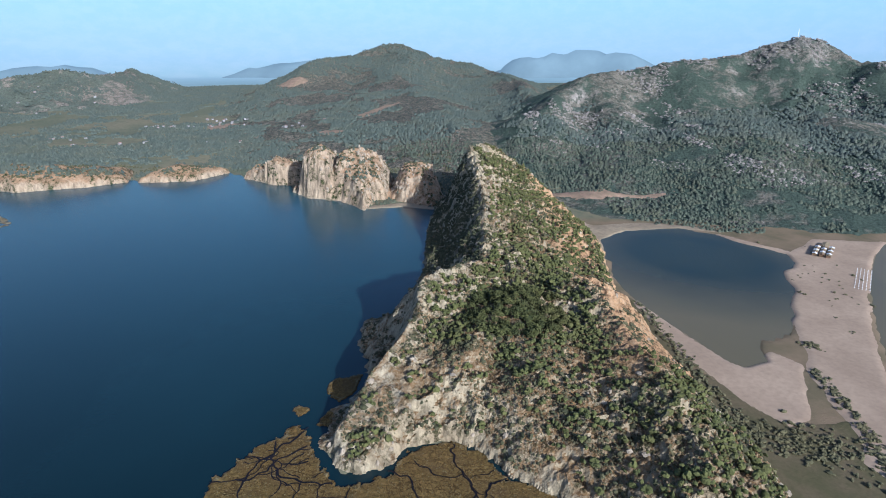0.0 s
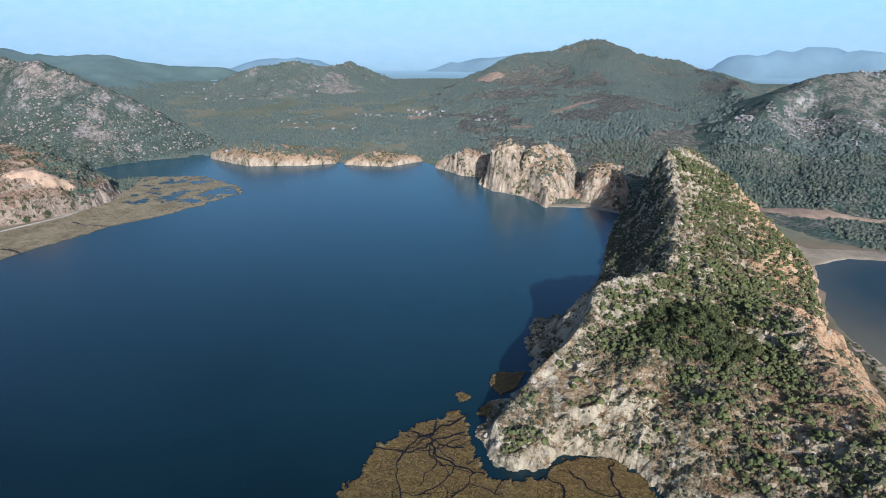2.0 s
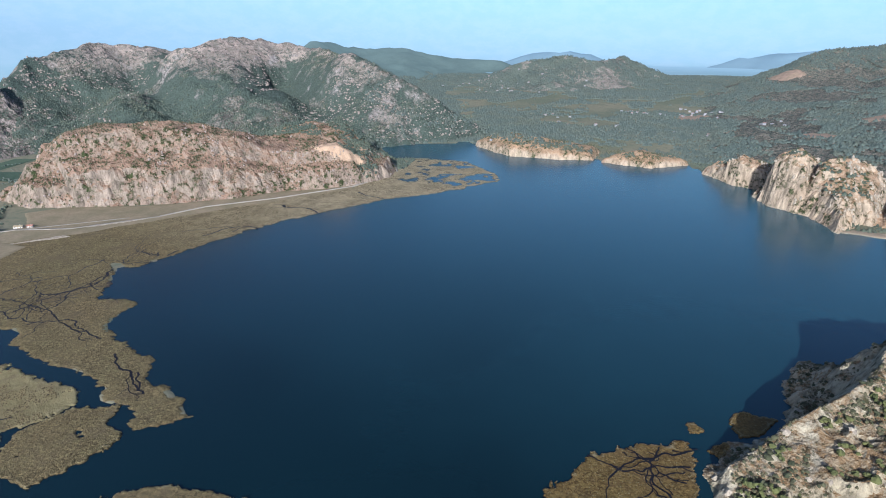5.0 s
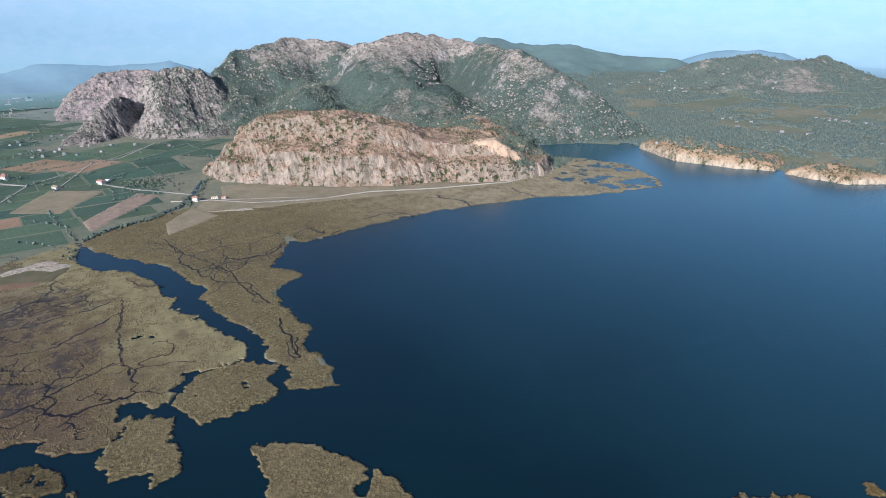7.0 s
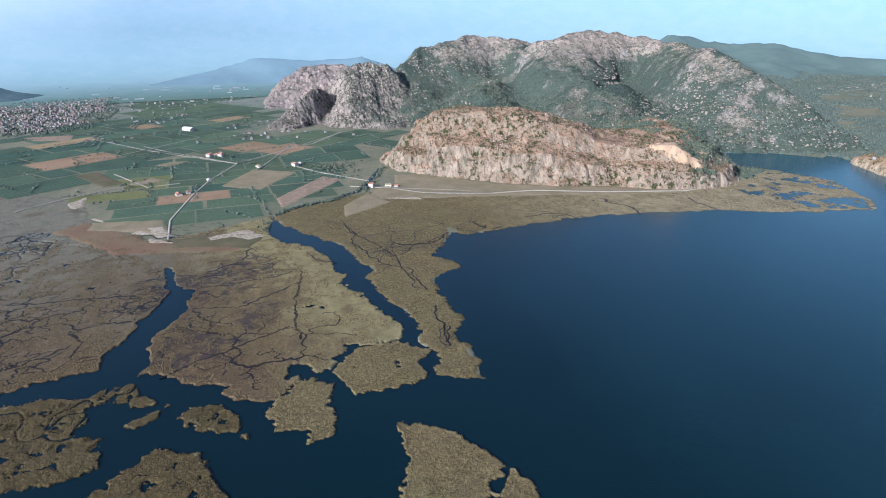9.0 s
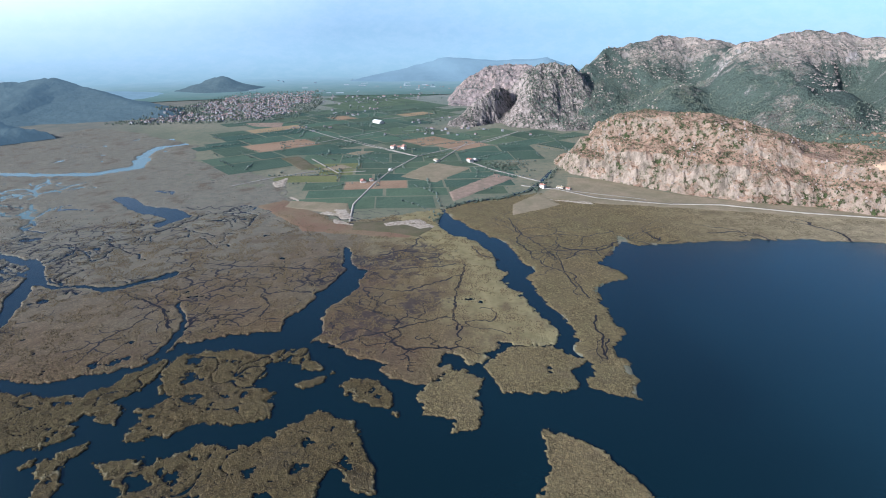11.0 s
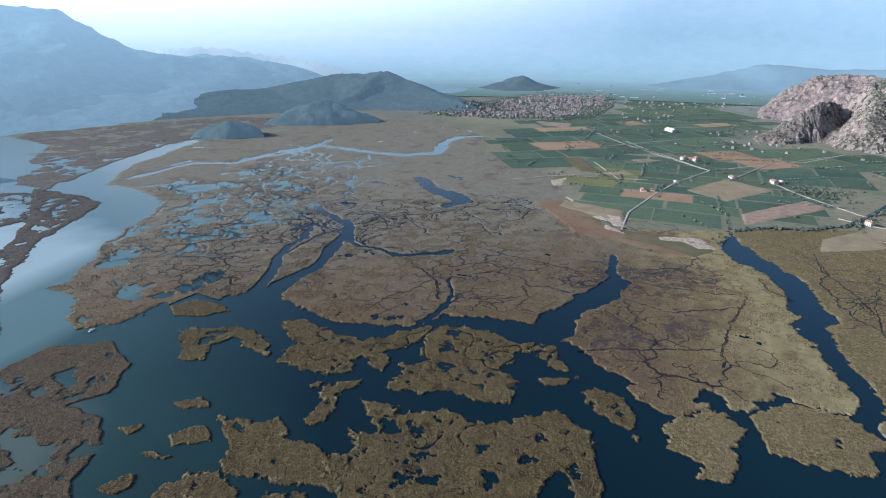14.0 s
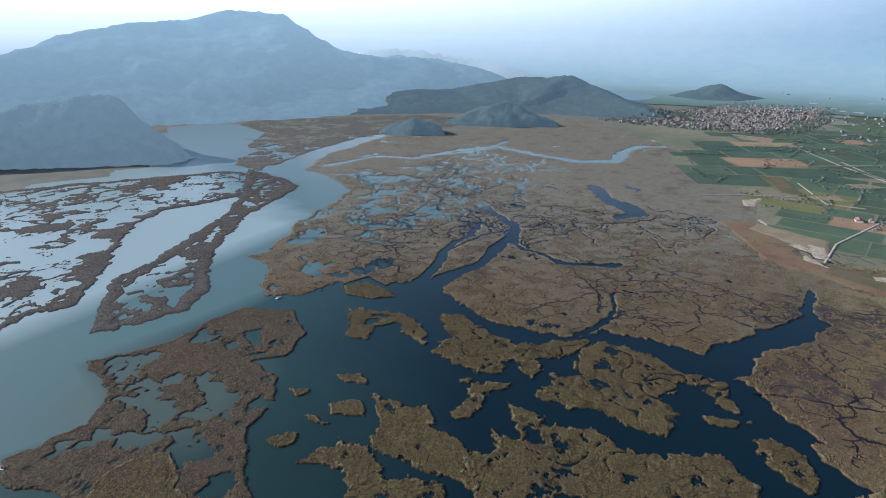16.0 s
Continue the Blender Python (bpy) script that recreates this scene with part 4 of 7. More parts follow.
def dendrites(roots, region, seed):
    """A tree of creeks that grows from root lines to points strewn over the region, each point joining the nearest branch."""
    rng = np.random.default_rng(seed)
    start = np.array([(p[0] + (q[0] - p[0]) * k / 6, p[1] + (q[1] - p[1]) * k / 6) for line in roots for p, q in zip(line, line[1:]) for k in range(6)])
    x, y = rng.uniform(-950, -340, 19000), rng.uniform(-900, 60, 19000)
    near = np.min(np.hypot(x[:, None] - start[None, :, 0], y[:, None] - start[None, :, 1]), 1)
    dense = smooth(near, 230, 20) * smooth(fbm(x, y, 120, 3, seed), 0.34, 0.58)
    free = inside(region, x, y) > 8
    bank = y - (x + 474) * 0.41 > 40
    keep = free & ~bank & (rng.random(19000) < 1.1 * dense)
    pts = np.column_stack([x, y])[keep]
    nodes, n0 = np.concatenate([start, pts]), len(start)
    best = np.hypot(pts[:, None, 0] - start[None, :, 0], pts[:, None, 1] - start[None, :, 1])
    link, gap = best.argmin(1), best.min(1)
    parent = np.full(len(nodes), -1)
    todo, order = np.ones(len(pts), bool), []
    for _ in range(len(pts)):
        i = int(np.where(todo, gap, 1e9).argmin())
        todo[i] = False
        parent[n0 + i] = link[i]
        order.append(n0 + i)
        d = np.hypot(pts[:, 0] - pts[i, 0], pts[:, 1] - pts[i, 1])
        closer = d < gap
        gap, link = np.where(closer, d, gap), np.where(closer, n0 + i, link)
    load = np.ones(len(nodes))
    for k in order[::-1]:
        load[parent[k]] += load[k]
    return [([tuple(nodes[k]), tuple(nodes[parent[k]])], min(0.38 + 0.10 * load[k] ** 0.5, 1.1)) for k in order if np.hypot(*(nodes[k] - nodes[parent[k]])) < 45]


def ribbons(edges, seed, tall, label, parent=None, lift=0.07):
    """Thin creeks lying in the marsh: wandering strips of dark water, one mesh."""
    v, f = [], []
    for (p, q), width in edges:
        p, q = np.array(p), np.array(q)
        k = max(3, int(np.hypot(*(q - p)) / 2))
        t = np.linspace(0, 1, k + 1)[:, None]
        c = p + (q - p) * t
        c = c + 7 * np.column_stack([fbm(c[:, 0], c[:, 1], 16, 3, seed + 3) - 0.5, fbm(c[:, 0], c[:, 1], 16, 3, seed + 4) - 0.5])
        c = c + 3.2 * np.column_stack([vnoise(c[:, 0], c[:, 1], 4, seed + 6) - 0.5, vnoise(c[:, 0], c[:, 1], 4, seed + 7) - 0.5])
        way = np.gradient(c, axis=0)
        side = np.column_stack([-way[:, 1], way[:, 0]]) / (np.hypot(*way.T)[:, None] + 1e-9)
        w = (width * (0.45 + 1.1 * fbm(c[:, 0], c[:, 1], 9, 2, seed + 8)))[:, None]
        z = 0.05 + lift + tall * (0.75 + 0.5 * fbm(c[:, 0], c[:, 1], 14, 4, seed + 5))
        b = len(v)
        for a, e, h in zip(c - side * w, c + side * w, z):
            v += [(*a, h), (*e, h)]
        f += [(b + 2 * i, b + 2 * i + 2, b + 2 * i + 3, b + 2 * i + 1) for i in range(k)]
    if not f:
        return
    ob = new("creek", mesh_of("creek", v, f, M_CREEK))
    if parent is None:
        tagged(ob, label, "creek", kind="stuff")
    else:
        ob.parent = parent
        tagged(ob, "thin dark creeks in the reeds", kind="stuff")


def carve(f, x, y, line, width, seed):
    """Lowers a field along a line, only where the line runs."""
    cell = x[0, 1] - x[0, 0]
    for p, q in zip(line, line[1:]):
        m = width * 2 + 12
        i0, i1 = int((min(p[0], q[0]) - m - x[0, 0]) / cell), int((max(p[0], q[0]) + m - x[0, 0]) / cell) + 1
        j0, j1 = int((min(p[1], q[1]) - m - y[0, 0]) / cell), int((max(p[1], q[1]) + m - y[0, 0]) / cell) + 1
        if i1 <= 0 or j1 <= 0 or i0 >= x.shape[1] or j0 >= x.shape[0]:
            continue
        s = (slice(max(j0, 0), j1), slice(max(i0, 0), i1))
        d, _ = line_dist([p, q], x[s] + 15 * (fbm(x[s], y[s], 22, 4, seed, 0.68) - 0.5), y[s] + 15 * (fbm(x[s], y[s], 22, 4, seed + 1, 0.68) - 0.5))
        f[s] = np.minimum(f[s], d - width * (0.35 + 0.8 * fbm(x[s], y[s], 26, 3, seed + 2)))


def reed_bed(name, outline, cell, material, label, channels=(), pools=0.0, rag=9.0, tall=2.2, seed=1, kind="", crack=0.0, lumps=0.0, window=None, fringe=0.0, tuft=None, pits=0, threads=0.0, pool_size=36.0):
    """A bed of reeds: ragged outline, open channels and pools, a lumpy top; the rim stands a little higher."""
    xs, ys = [p[0] for p in outline], [p[1] for p in outline]
    x, y = grid(*(window or (min(xs) - 15, max(xs) + 15, min(ys) - 15, max(ys) + 15)), cell)
    f = inside(outline, x, y) + (fbm(x, y, rag * 4, 6, seed, 0.72) - 0.5) * rag * 3.6 + (fbm(x, y, 6, 3, seed + 61, 0.6) - 0.5) * min(6.5, rag)
    shore = f.copy()
    for line, width in channels:
        carve(f, x, y, line, width + (0.4 * cell if width < 3 else 0), seed + 2)
        if width > 5:
            carve(shore, x, y, line, width, seed + 2)
    if threads:
        # drowned marsh: thin winding strips of reed, and a firm bank along the edge
        wx, wy = x + 60 * fbm(x, y, 90, 4, seed + 71), y + 60 * fbm(x, y, 90, 4, seed + 72)
        rib = (threads * (0.4 + 1.2 * fbm(x, y, 45, 3, seed + 74)) - np.abs(fbm(wx, wy, 60, 4, seed + 73, 0.6) - 0.5)) * 140
        rib = np.maximum(rib, (threads * 1.1 * fbm(x, y, 60, 3, seed + 78) - np.abs(fbm(wy, wx, 34, 4, seed + 77, 0.6) - 0.5)) * 90)
        rib = np.maximum(rib, (fbm(x, y, 42, 4, seed + 75, 0.62) - 0.57) * 90)
        f = np.minimum(f, np.maximum(rib, (15 + 14 * (fbm(x, y, 40, 3, seed + 76) - 0.5) - f) * 0.5))
    hole = np.full(x.shape, 9.0)
    if pits:
        dice = np.random.default_rng(seed + 90)
        for k in range(pits):
            px, py, r = dice.uniform(min(xs), max(xs)), dice.uniform(min(ys), max(ys)), dice.uniform(1.2, 4.2)
            hole = np.minimum(hole, np.hypot(x - px, (y - py) * dice.uniform(0.8, 1.25)) - r + 1.6 * (vnoise(x, y, 3, seed + 91) - 0.5))
    if pools:
        p = fbm(x, y, pool_size, 5, seed + 31, 0.66)
        f = np.minimum(f, (p - (pools(x, y) if callable(pools) else pools)) * 70 + 12 * smooth(shore, 9, 3))
    if crack:
        wx, wy = x + 30 * fbm(x, y, 40, 3, seed + 51), y + 30 * fbm(x, y, 40, 3, seed + 52)
        vein = np.abs(fbm(wx, wy, 46, 3, seed + 53) - 0.5)
        gate = smooth(fbm(x, y, 60, 3, seed + 54), 0.44, 0.56)
        f = np.minimum(f, np.where(gate > 0, (vein - crack * gate) * 150, 99))
    top = 0.05 + tall * (0.75 + 0.5 * fbm(x, y, 14, 4, seed + 5)) + 0.38 * smooth(shore, 3, 0.8) * smooth(shore, -4, 0)
    if lumps:
        # worm-like tussock rows with lower gaps between
        wx, wy = x + 3.0 * fbm(x, y, 7, 2, seed + 6), y + 3.0 * fbm(x, y, 7, 2, seed + 7)
        worm = np.abs(vnoise(wx, wy, 3.2, seed + 8) - 0.5) + 0.6 * np.abs(vnoise(wx, wy, 2.6, seed + 9) - 0.5)
        top = top + lumps * (0.9 - smooth(worm, 0.06, 0.34) * 1.5) * smooth(f, 0.5, 3.0)
    top = np.where(hole < 0.6, np.minimum(top, 0.1 + 0.5 * smooth(hole, -0.6, 0.6)), top)
    z = -0.9 + (top + 0.9) * smooth(f, -0.6 * cell, 0.6 * cell)
    me = sheet(name, x, y, z, f > -1.5, material, True)
    bed = tagged(new(name, me), label, "reeds", kind=kind)
    if fringe:
        # tussocks: close along the water's edge, thinner inside
        rng = np.random.default_rng(seed)
        rim = np.argwhere((f > 0.0) & (f < 1.5 * cell))
        rim = rim[rng.random(len(rim)) < 0.3]
        mid = np.argwhere(f > 1.2 * cell)
        mid = mid[rng.permutation(len(mid))[: int(len(mid) * fringe)]]
        size = np.concatenate([rng.uniform(0.3, 0.7, len(rim)), rng.uniform(0.3, 0.75, len(mid))])
        if kind == "structure":
            rim, size = rim[:0], size[len(rim):]
        i, j = np.concatenate([rim, mid]).T
        p = np.column_stack([x[i, j] + rng.uniform(-0.5, 0.5, len(i)) * cell, y[i, j] + rng.uniform(-0.5, 0.5, len(i)) * cell, np.maximum(z[i, j], 0.2) + 0.05])
        if kind == "structure":
            patchy = fbm(p[:, 0], p[:, 1], 12, 3, seed + 15) > 0.5
            edge = cones("tussock_cover", p[patchy], size[patchy] * 1.3, 0.9, tuft, "small dark tussocks in the marsh", "", seed)
        else:
            edge = cones("tussock_cover", p, size * 0.8, 0.8, tuft, "lumpy tussocks of dry reeds", "", seed, True)
        edge.parent = bed
    return bed


INLET = [(-428, -146), (-451, -146), (-502, -144), (-550, -129), (-589, -124), (-619, -138), (-662, -150)]
CHAN_A = [(-340, -396), (-364, -407), (-412, -425), (-454, -423), (-510, -449), (-555, -466), (-594, -496), (-611, -533), (-627, -577), (-644, -612)]
CHAN_W = [(-352, -426), (-401, -446), (-453, -484), (-481, -500), (-519, -503), (-560, -530)]
CHAN_B = [(-548, -460), (-531, -426), (-537, -400), (-530, -370), (-553, -339), (-575, -322)]
CHAN_C = [(-400, -250), (-442, -251), (-464, -254), (-485, -269), (-504, -279)]
POND = [(-871, -557), (-832, -514), (-800, -466), (-792, -440), (-775, -415)]
WET_ZONE = [(-350, -470), (-225, -499), (-269, -580), (-263, -627), (-334, -698), (-410, -777), (-456, -816), (-600, -900), (-800, -880), (-760, -720), (-620, -640), (-480, -530)]
MIDSTREAM = [(-600, -1000), (-736, -1014), (-786, -945), (-895, -955), (-1016, -941), (-1096, -965)]
UPRIVER = [(-824, -959), (-871, -942), (-931, -928), (-1022, -929), (-1022, -794), (-1029, -708), (-1091, -654), (-1222, -709), (-1297, -714), (-1349, -663), (-1393, -616)]
UPBRANCH = [(-1453, -822), (-1404, -738), (-1335, -650)]
POND_ARM = [(-815, -461), (-783, -408), (-742, -424)]
RIVER = [(60, -420), (-13, -440), (-63, -500), (-117, -504), (-161, -493), (-214, -529), (-250, -632), (-317, -731), (-429, -830), (-500, -860), (-501, -1000), (-638, -1130), (-753, -1180), (-841, -1218), (-958, -1226)]



# creeks broad enough to follow through the marsh
CREEKS = [
    [(-577, -151), (-594, -123), (-598, -92), (-605, -55), (-609, -31), (-621, -13)],
    [(-537, -128), (-544, -94), (-541, -64), (-560, -38), (-577, -16), (-588, -5), (-620, -4)],
    [(-589, -3), (-557, -9), (-523, -11), (-494, -10), (-462, -9)],
    [(-428, -114), (-450, -85), (-463, -57), (-476, -34), (-487, -15)],
    [(-535, -158), (-536, -180), (-530, -200), (-546, -212), (-544, -245), (-527, -264)],
    [(-591, -161), (-597, -190), (-600, -226), (-599, -261), (-607, -302)],
    [(-602, -125), (-633, -111), (-656, -82), (-652, -48), (-667, -30)],
    [(-529, -205), (-504, -190), (-477, -191)],
    [(-470, -260), (-470, -236), (-482, -217), (-502, -195)],
    [(-455, -264), (-489, -290), (-510, -322), (-521, -342)],
    [(-632, 35), (-644, 16), (-677, 3)],
]
SPIT_CREEKS = [[(-792, 57), (-735, 62), (-691, 86), (-636, 105), (-579, 109), (-533, 123), (-493, 130), (-454, 124), (-427, 116)], [(-742, 192), (-720, 151), (-730, 114), (-708, 74)]]


def build_marsh():
    main = [(-840, -40), (-774, -46), (-724, -24), (-694, 10), (-653, 30), (-616, 35), (-587, 43), (-576, 35), (-557, 45), (-532, 62), (-501, 61), (-480, 74), (-460, 80), (-444, 76), (-440, 67), (-441, 53), (-444, 30), (-418, 23), (-407, 17), (-406, 4), (-416, -5), (-419, -13), (-408, -20), (-390, -26), (-404, -6), (-406, -15), (-379, -26), (-387, -51), (-401, -60), (-414, -91), (-437, -114), (-445, -150), (-452, -175), (-450, -203), (-425, -239), (-403, -247), (-384, -274), (-373, -294), (-363, -314), (-372, -351), (-374, -399), (-368, -429), (-354, -451), (-323, -448), (-308, -490), (-277, -482), (-225, -499), (-244, -538), (-269, -580), (-263, -627), (-286, -615), (-364, -691), (-490, -777), (-534, -812), (-548, -900), (-552, -1000), (-660, -1098), (-766, -1145), (-850, -1190)]
    far = [(-920, -1208), (-1191, -1150), (-1362, -1100), (-1570, -1057), (-1479, -845), (-1368, -656), (-1158, -573), (-1053, -410), (-982, -325), (-845, -270), (-760, -176)]
    rng = random.Random(5)
    cut = [(INLET[:2], 10), (INLET[1:4], 19), (INLET[3:5], 14), (INLET[4:6], 8), (INLET[5:], 5), (CHAN_A[:3], 17), (CHAN_A[2:6], 12), (CHAN_A[5:8], 11), (CHAN_A[7:], 6), (CHAN_W[:3], 9), (CHAN_W[2:], 5), (CHAN_B, 6), (CHAN_C[:2], 5), (CHAN_C[1:], 2), (POND, 17), (MIDSTREAM, 11), (UPRIVER[:4], 10), (UPRIVER[3:], 18), (UPBRANCH, 12), (POND_ARM, 15)]
    for x, y, turn, length, width in ((-654, -147, 1.7, 130, 4.5), (-603, -125, 2.3, 150, 4), (-576, -131, 0.9, 150, 4), (-526, -143, 2.6, 110, 4), (-440, -112, 0.75, 190, 5), (-415, -92, 0.5, 130, 4.5), (-425, -70, 1.1, 160, 4), (-606, -309, 1.2, 130, 4), (-606, -309, 2.0, 120, 3.5), (-548, -360, 2.5, 90, 3.5), (-470, -200, 1.6, 150, 4), (-420, -244, 1.4, 130, 4.5), (-452, -175, 1.0, 110, 3.5), (-640, -512, 0.9, 180, 4.5), (-700, -560, 2.2, 160, 4.5), (-560, -481, 2.4, 130, 4), (-450, -478, 2.3, 150, 4), (-380, -600, 1.4, 200, 5), (-775, -420, 0.3, 110, 3.5), (-520, -700, 1.2, 200, 5), (-700, -900, 1.0, 220, 6), (-860, -700, 1.3, 200, 5), (-470, 20, 1.6, 120, 2.5), (-640, -20, 2.5, 150, 2.5)):
        if y < -330 or x < -690:
            cut += creeks(x, y, turn, length * 1.2, width * 0.25, rng)
    tree = dendrites([INLET, CHAN_A, CHAN_W, CHAN_B, CHAN_C, POND, MIDSTREAM[:4]], main, 9)
    for line in CREEKS:
        tree += [([p, q], 1.25 - 0.55 * i / len(line)) for i, (p, q) in enumerate(zip(line, line[1:]))]
    # short teeth where the reeds break up along the channels
    dice = random.Random(77)
    for line, reach in ((INLET, 30), (CHAN_A, 20), (CHAN_B, 14), (CHAN_C, 12)):
        for (ax, ay), (bx, by) in zip(line, line[1:]):
            n = max(2, int(math.hypot(bx - ax, by - ay) / 6))
            for k in range(n):
                turn = math.atan2(ax - bx, by - ay) + dice.choice((-1, 1)) * dice.uniform(0.9, 1.9)
                way = creeks(ax + (bx - ax) * k / n, ay + (by - ay) * k / n, turn, reach * dice.uniform(0.8, 1.6), 1.0, dice, 3, 4.5)
                tree += [([p, q], w * (1 - 0.6 * m / len(bend))) for bend, w in way for m, (p, q) in enumerate(zip(bend, bend[1:])) if float(inside(main + far, np.array([q[0]]), np.array([q[1]]))[0]) > 2]
    ends = np.array([q for (p, q), w in tree] + [p for (p, q), w in tree])
    dry = np.ones(len(ends), bool)
    for line, width in cut[:20]:
        dry &= line_dist(line, ends[:, 0], ends[:, 1])[0] > 0.85 * width + 1.5
    dry = dry[: len(tree)] & dry[len(tree):]
    ribbons([edge for edge, ok in zip(tree, dry) if ok], 21, 0.6, "thin dark creeks branching through the brown marsh")
    cut.append((RIVER[10:], 12))
    wet = lambda x, y: 0.24 + 0.10 * smooth(-y - 0.25 * x, 520, 760) * smooth(-x, 1100, 600) + 0.12 * smooth(inside(WET_ZONE, x, y), -30, 60)
    for window, cell in (((-800, -340, -480, 110), 1.1), ((-760, -215, -820, -480), 1.7), ((-1600, -760, -820, -480), 3.8), ((-1600, -215, -1240, -820), 3.8), ((-1600, -800, -480, 0), 3.5)):
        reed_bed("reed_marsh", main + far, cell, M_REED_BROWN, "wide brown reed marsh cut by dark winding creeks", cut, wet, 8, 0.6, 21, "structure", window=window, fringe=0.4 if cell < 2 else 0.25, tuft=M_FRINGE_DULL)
    spit_cut = []
    for x, y, turn, length, width in ((-690, 225, 1.6, 130, 2.2), (-420, 115, 1.25, 300, 1.6), (-560, 118, 1.2, 200, 1.4), (-715, 380, 1.2, 90, 2.5), (-640, 165, 1.1, 130, 2.5), (-700, 600, 0.9, 70, 3), (-715, 480, 0.9, 80, 3)):
        spit_cut += creeks(x, y, turn, length, width * 0.55, rng, 3)
    spit_cut += [(line, 0.7) for line in SPIT_CREEKS]
    for line in SPIT_CREEKS:
        for k, p in enumerate(line[1:-1]):
            spit_cut += creeks(*p, rng.uniform(0, 6.28), 45, 0.42, rng, 2, 6.0)
    ribbons([([p, q], w) for line, w in spit_cut for p, q in zip(line, line[1:]) if float(inside(SPIT, np.array([q[0]]), np.array([q[1]]))[0]) > 6], 22, 0.6, "thin dark creeks winding through the reed spit")
    bank = [(-478, -1045), (-550, -1088), (-640, -1148), (-755, -1198), (-845, -1240), (-960, -1255), (-1200, -1230), (-1330, -1300), (-1250, -1500), (-1000, -1600), (-760, -1700), (-700, -1640), (-690, -1450), (-625, -1385), (-575, -1300), (-560, -1230), (-500, -1180), (-470, -1120)]
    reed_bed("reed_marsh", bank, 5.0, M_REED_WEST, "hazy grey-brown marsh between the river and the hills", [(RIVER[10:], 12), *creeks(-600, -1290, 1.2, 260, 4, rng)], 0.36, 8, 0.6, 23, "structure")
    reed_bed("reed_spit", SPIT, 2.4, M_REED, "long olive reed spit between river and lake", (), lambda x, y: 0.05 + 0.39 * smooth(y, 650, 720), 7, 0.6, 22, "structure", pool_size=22)
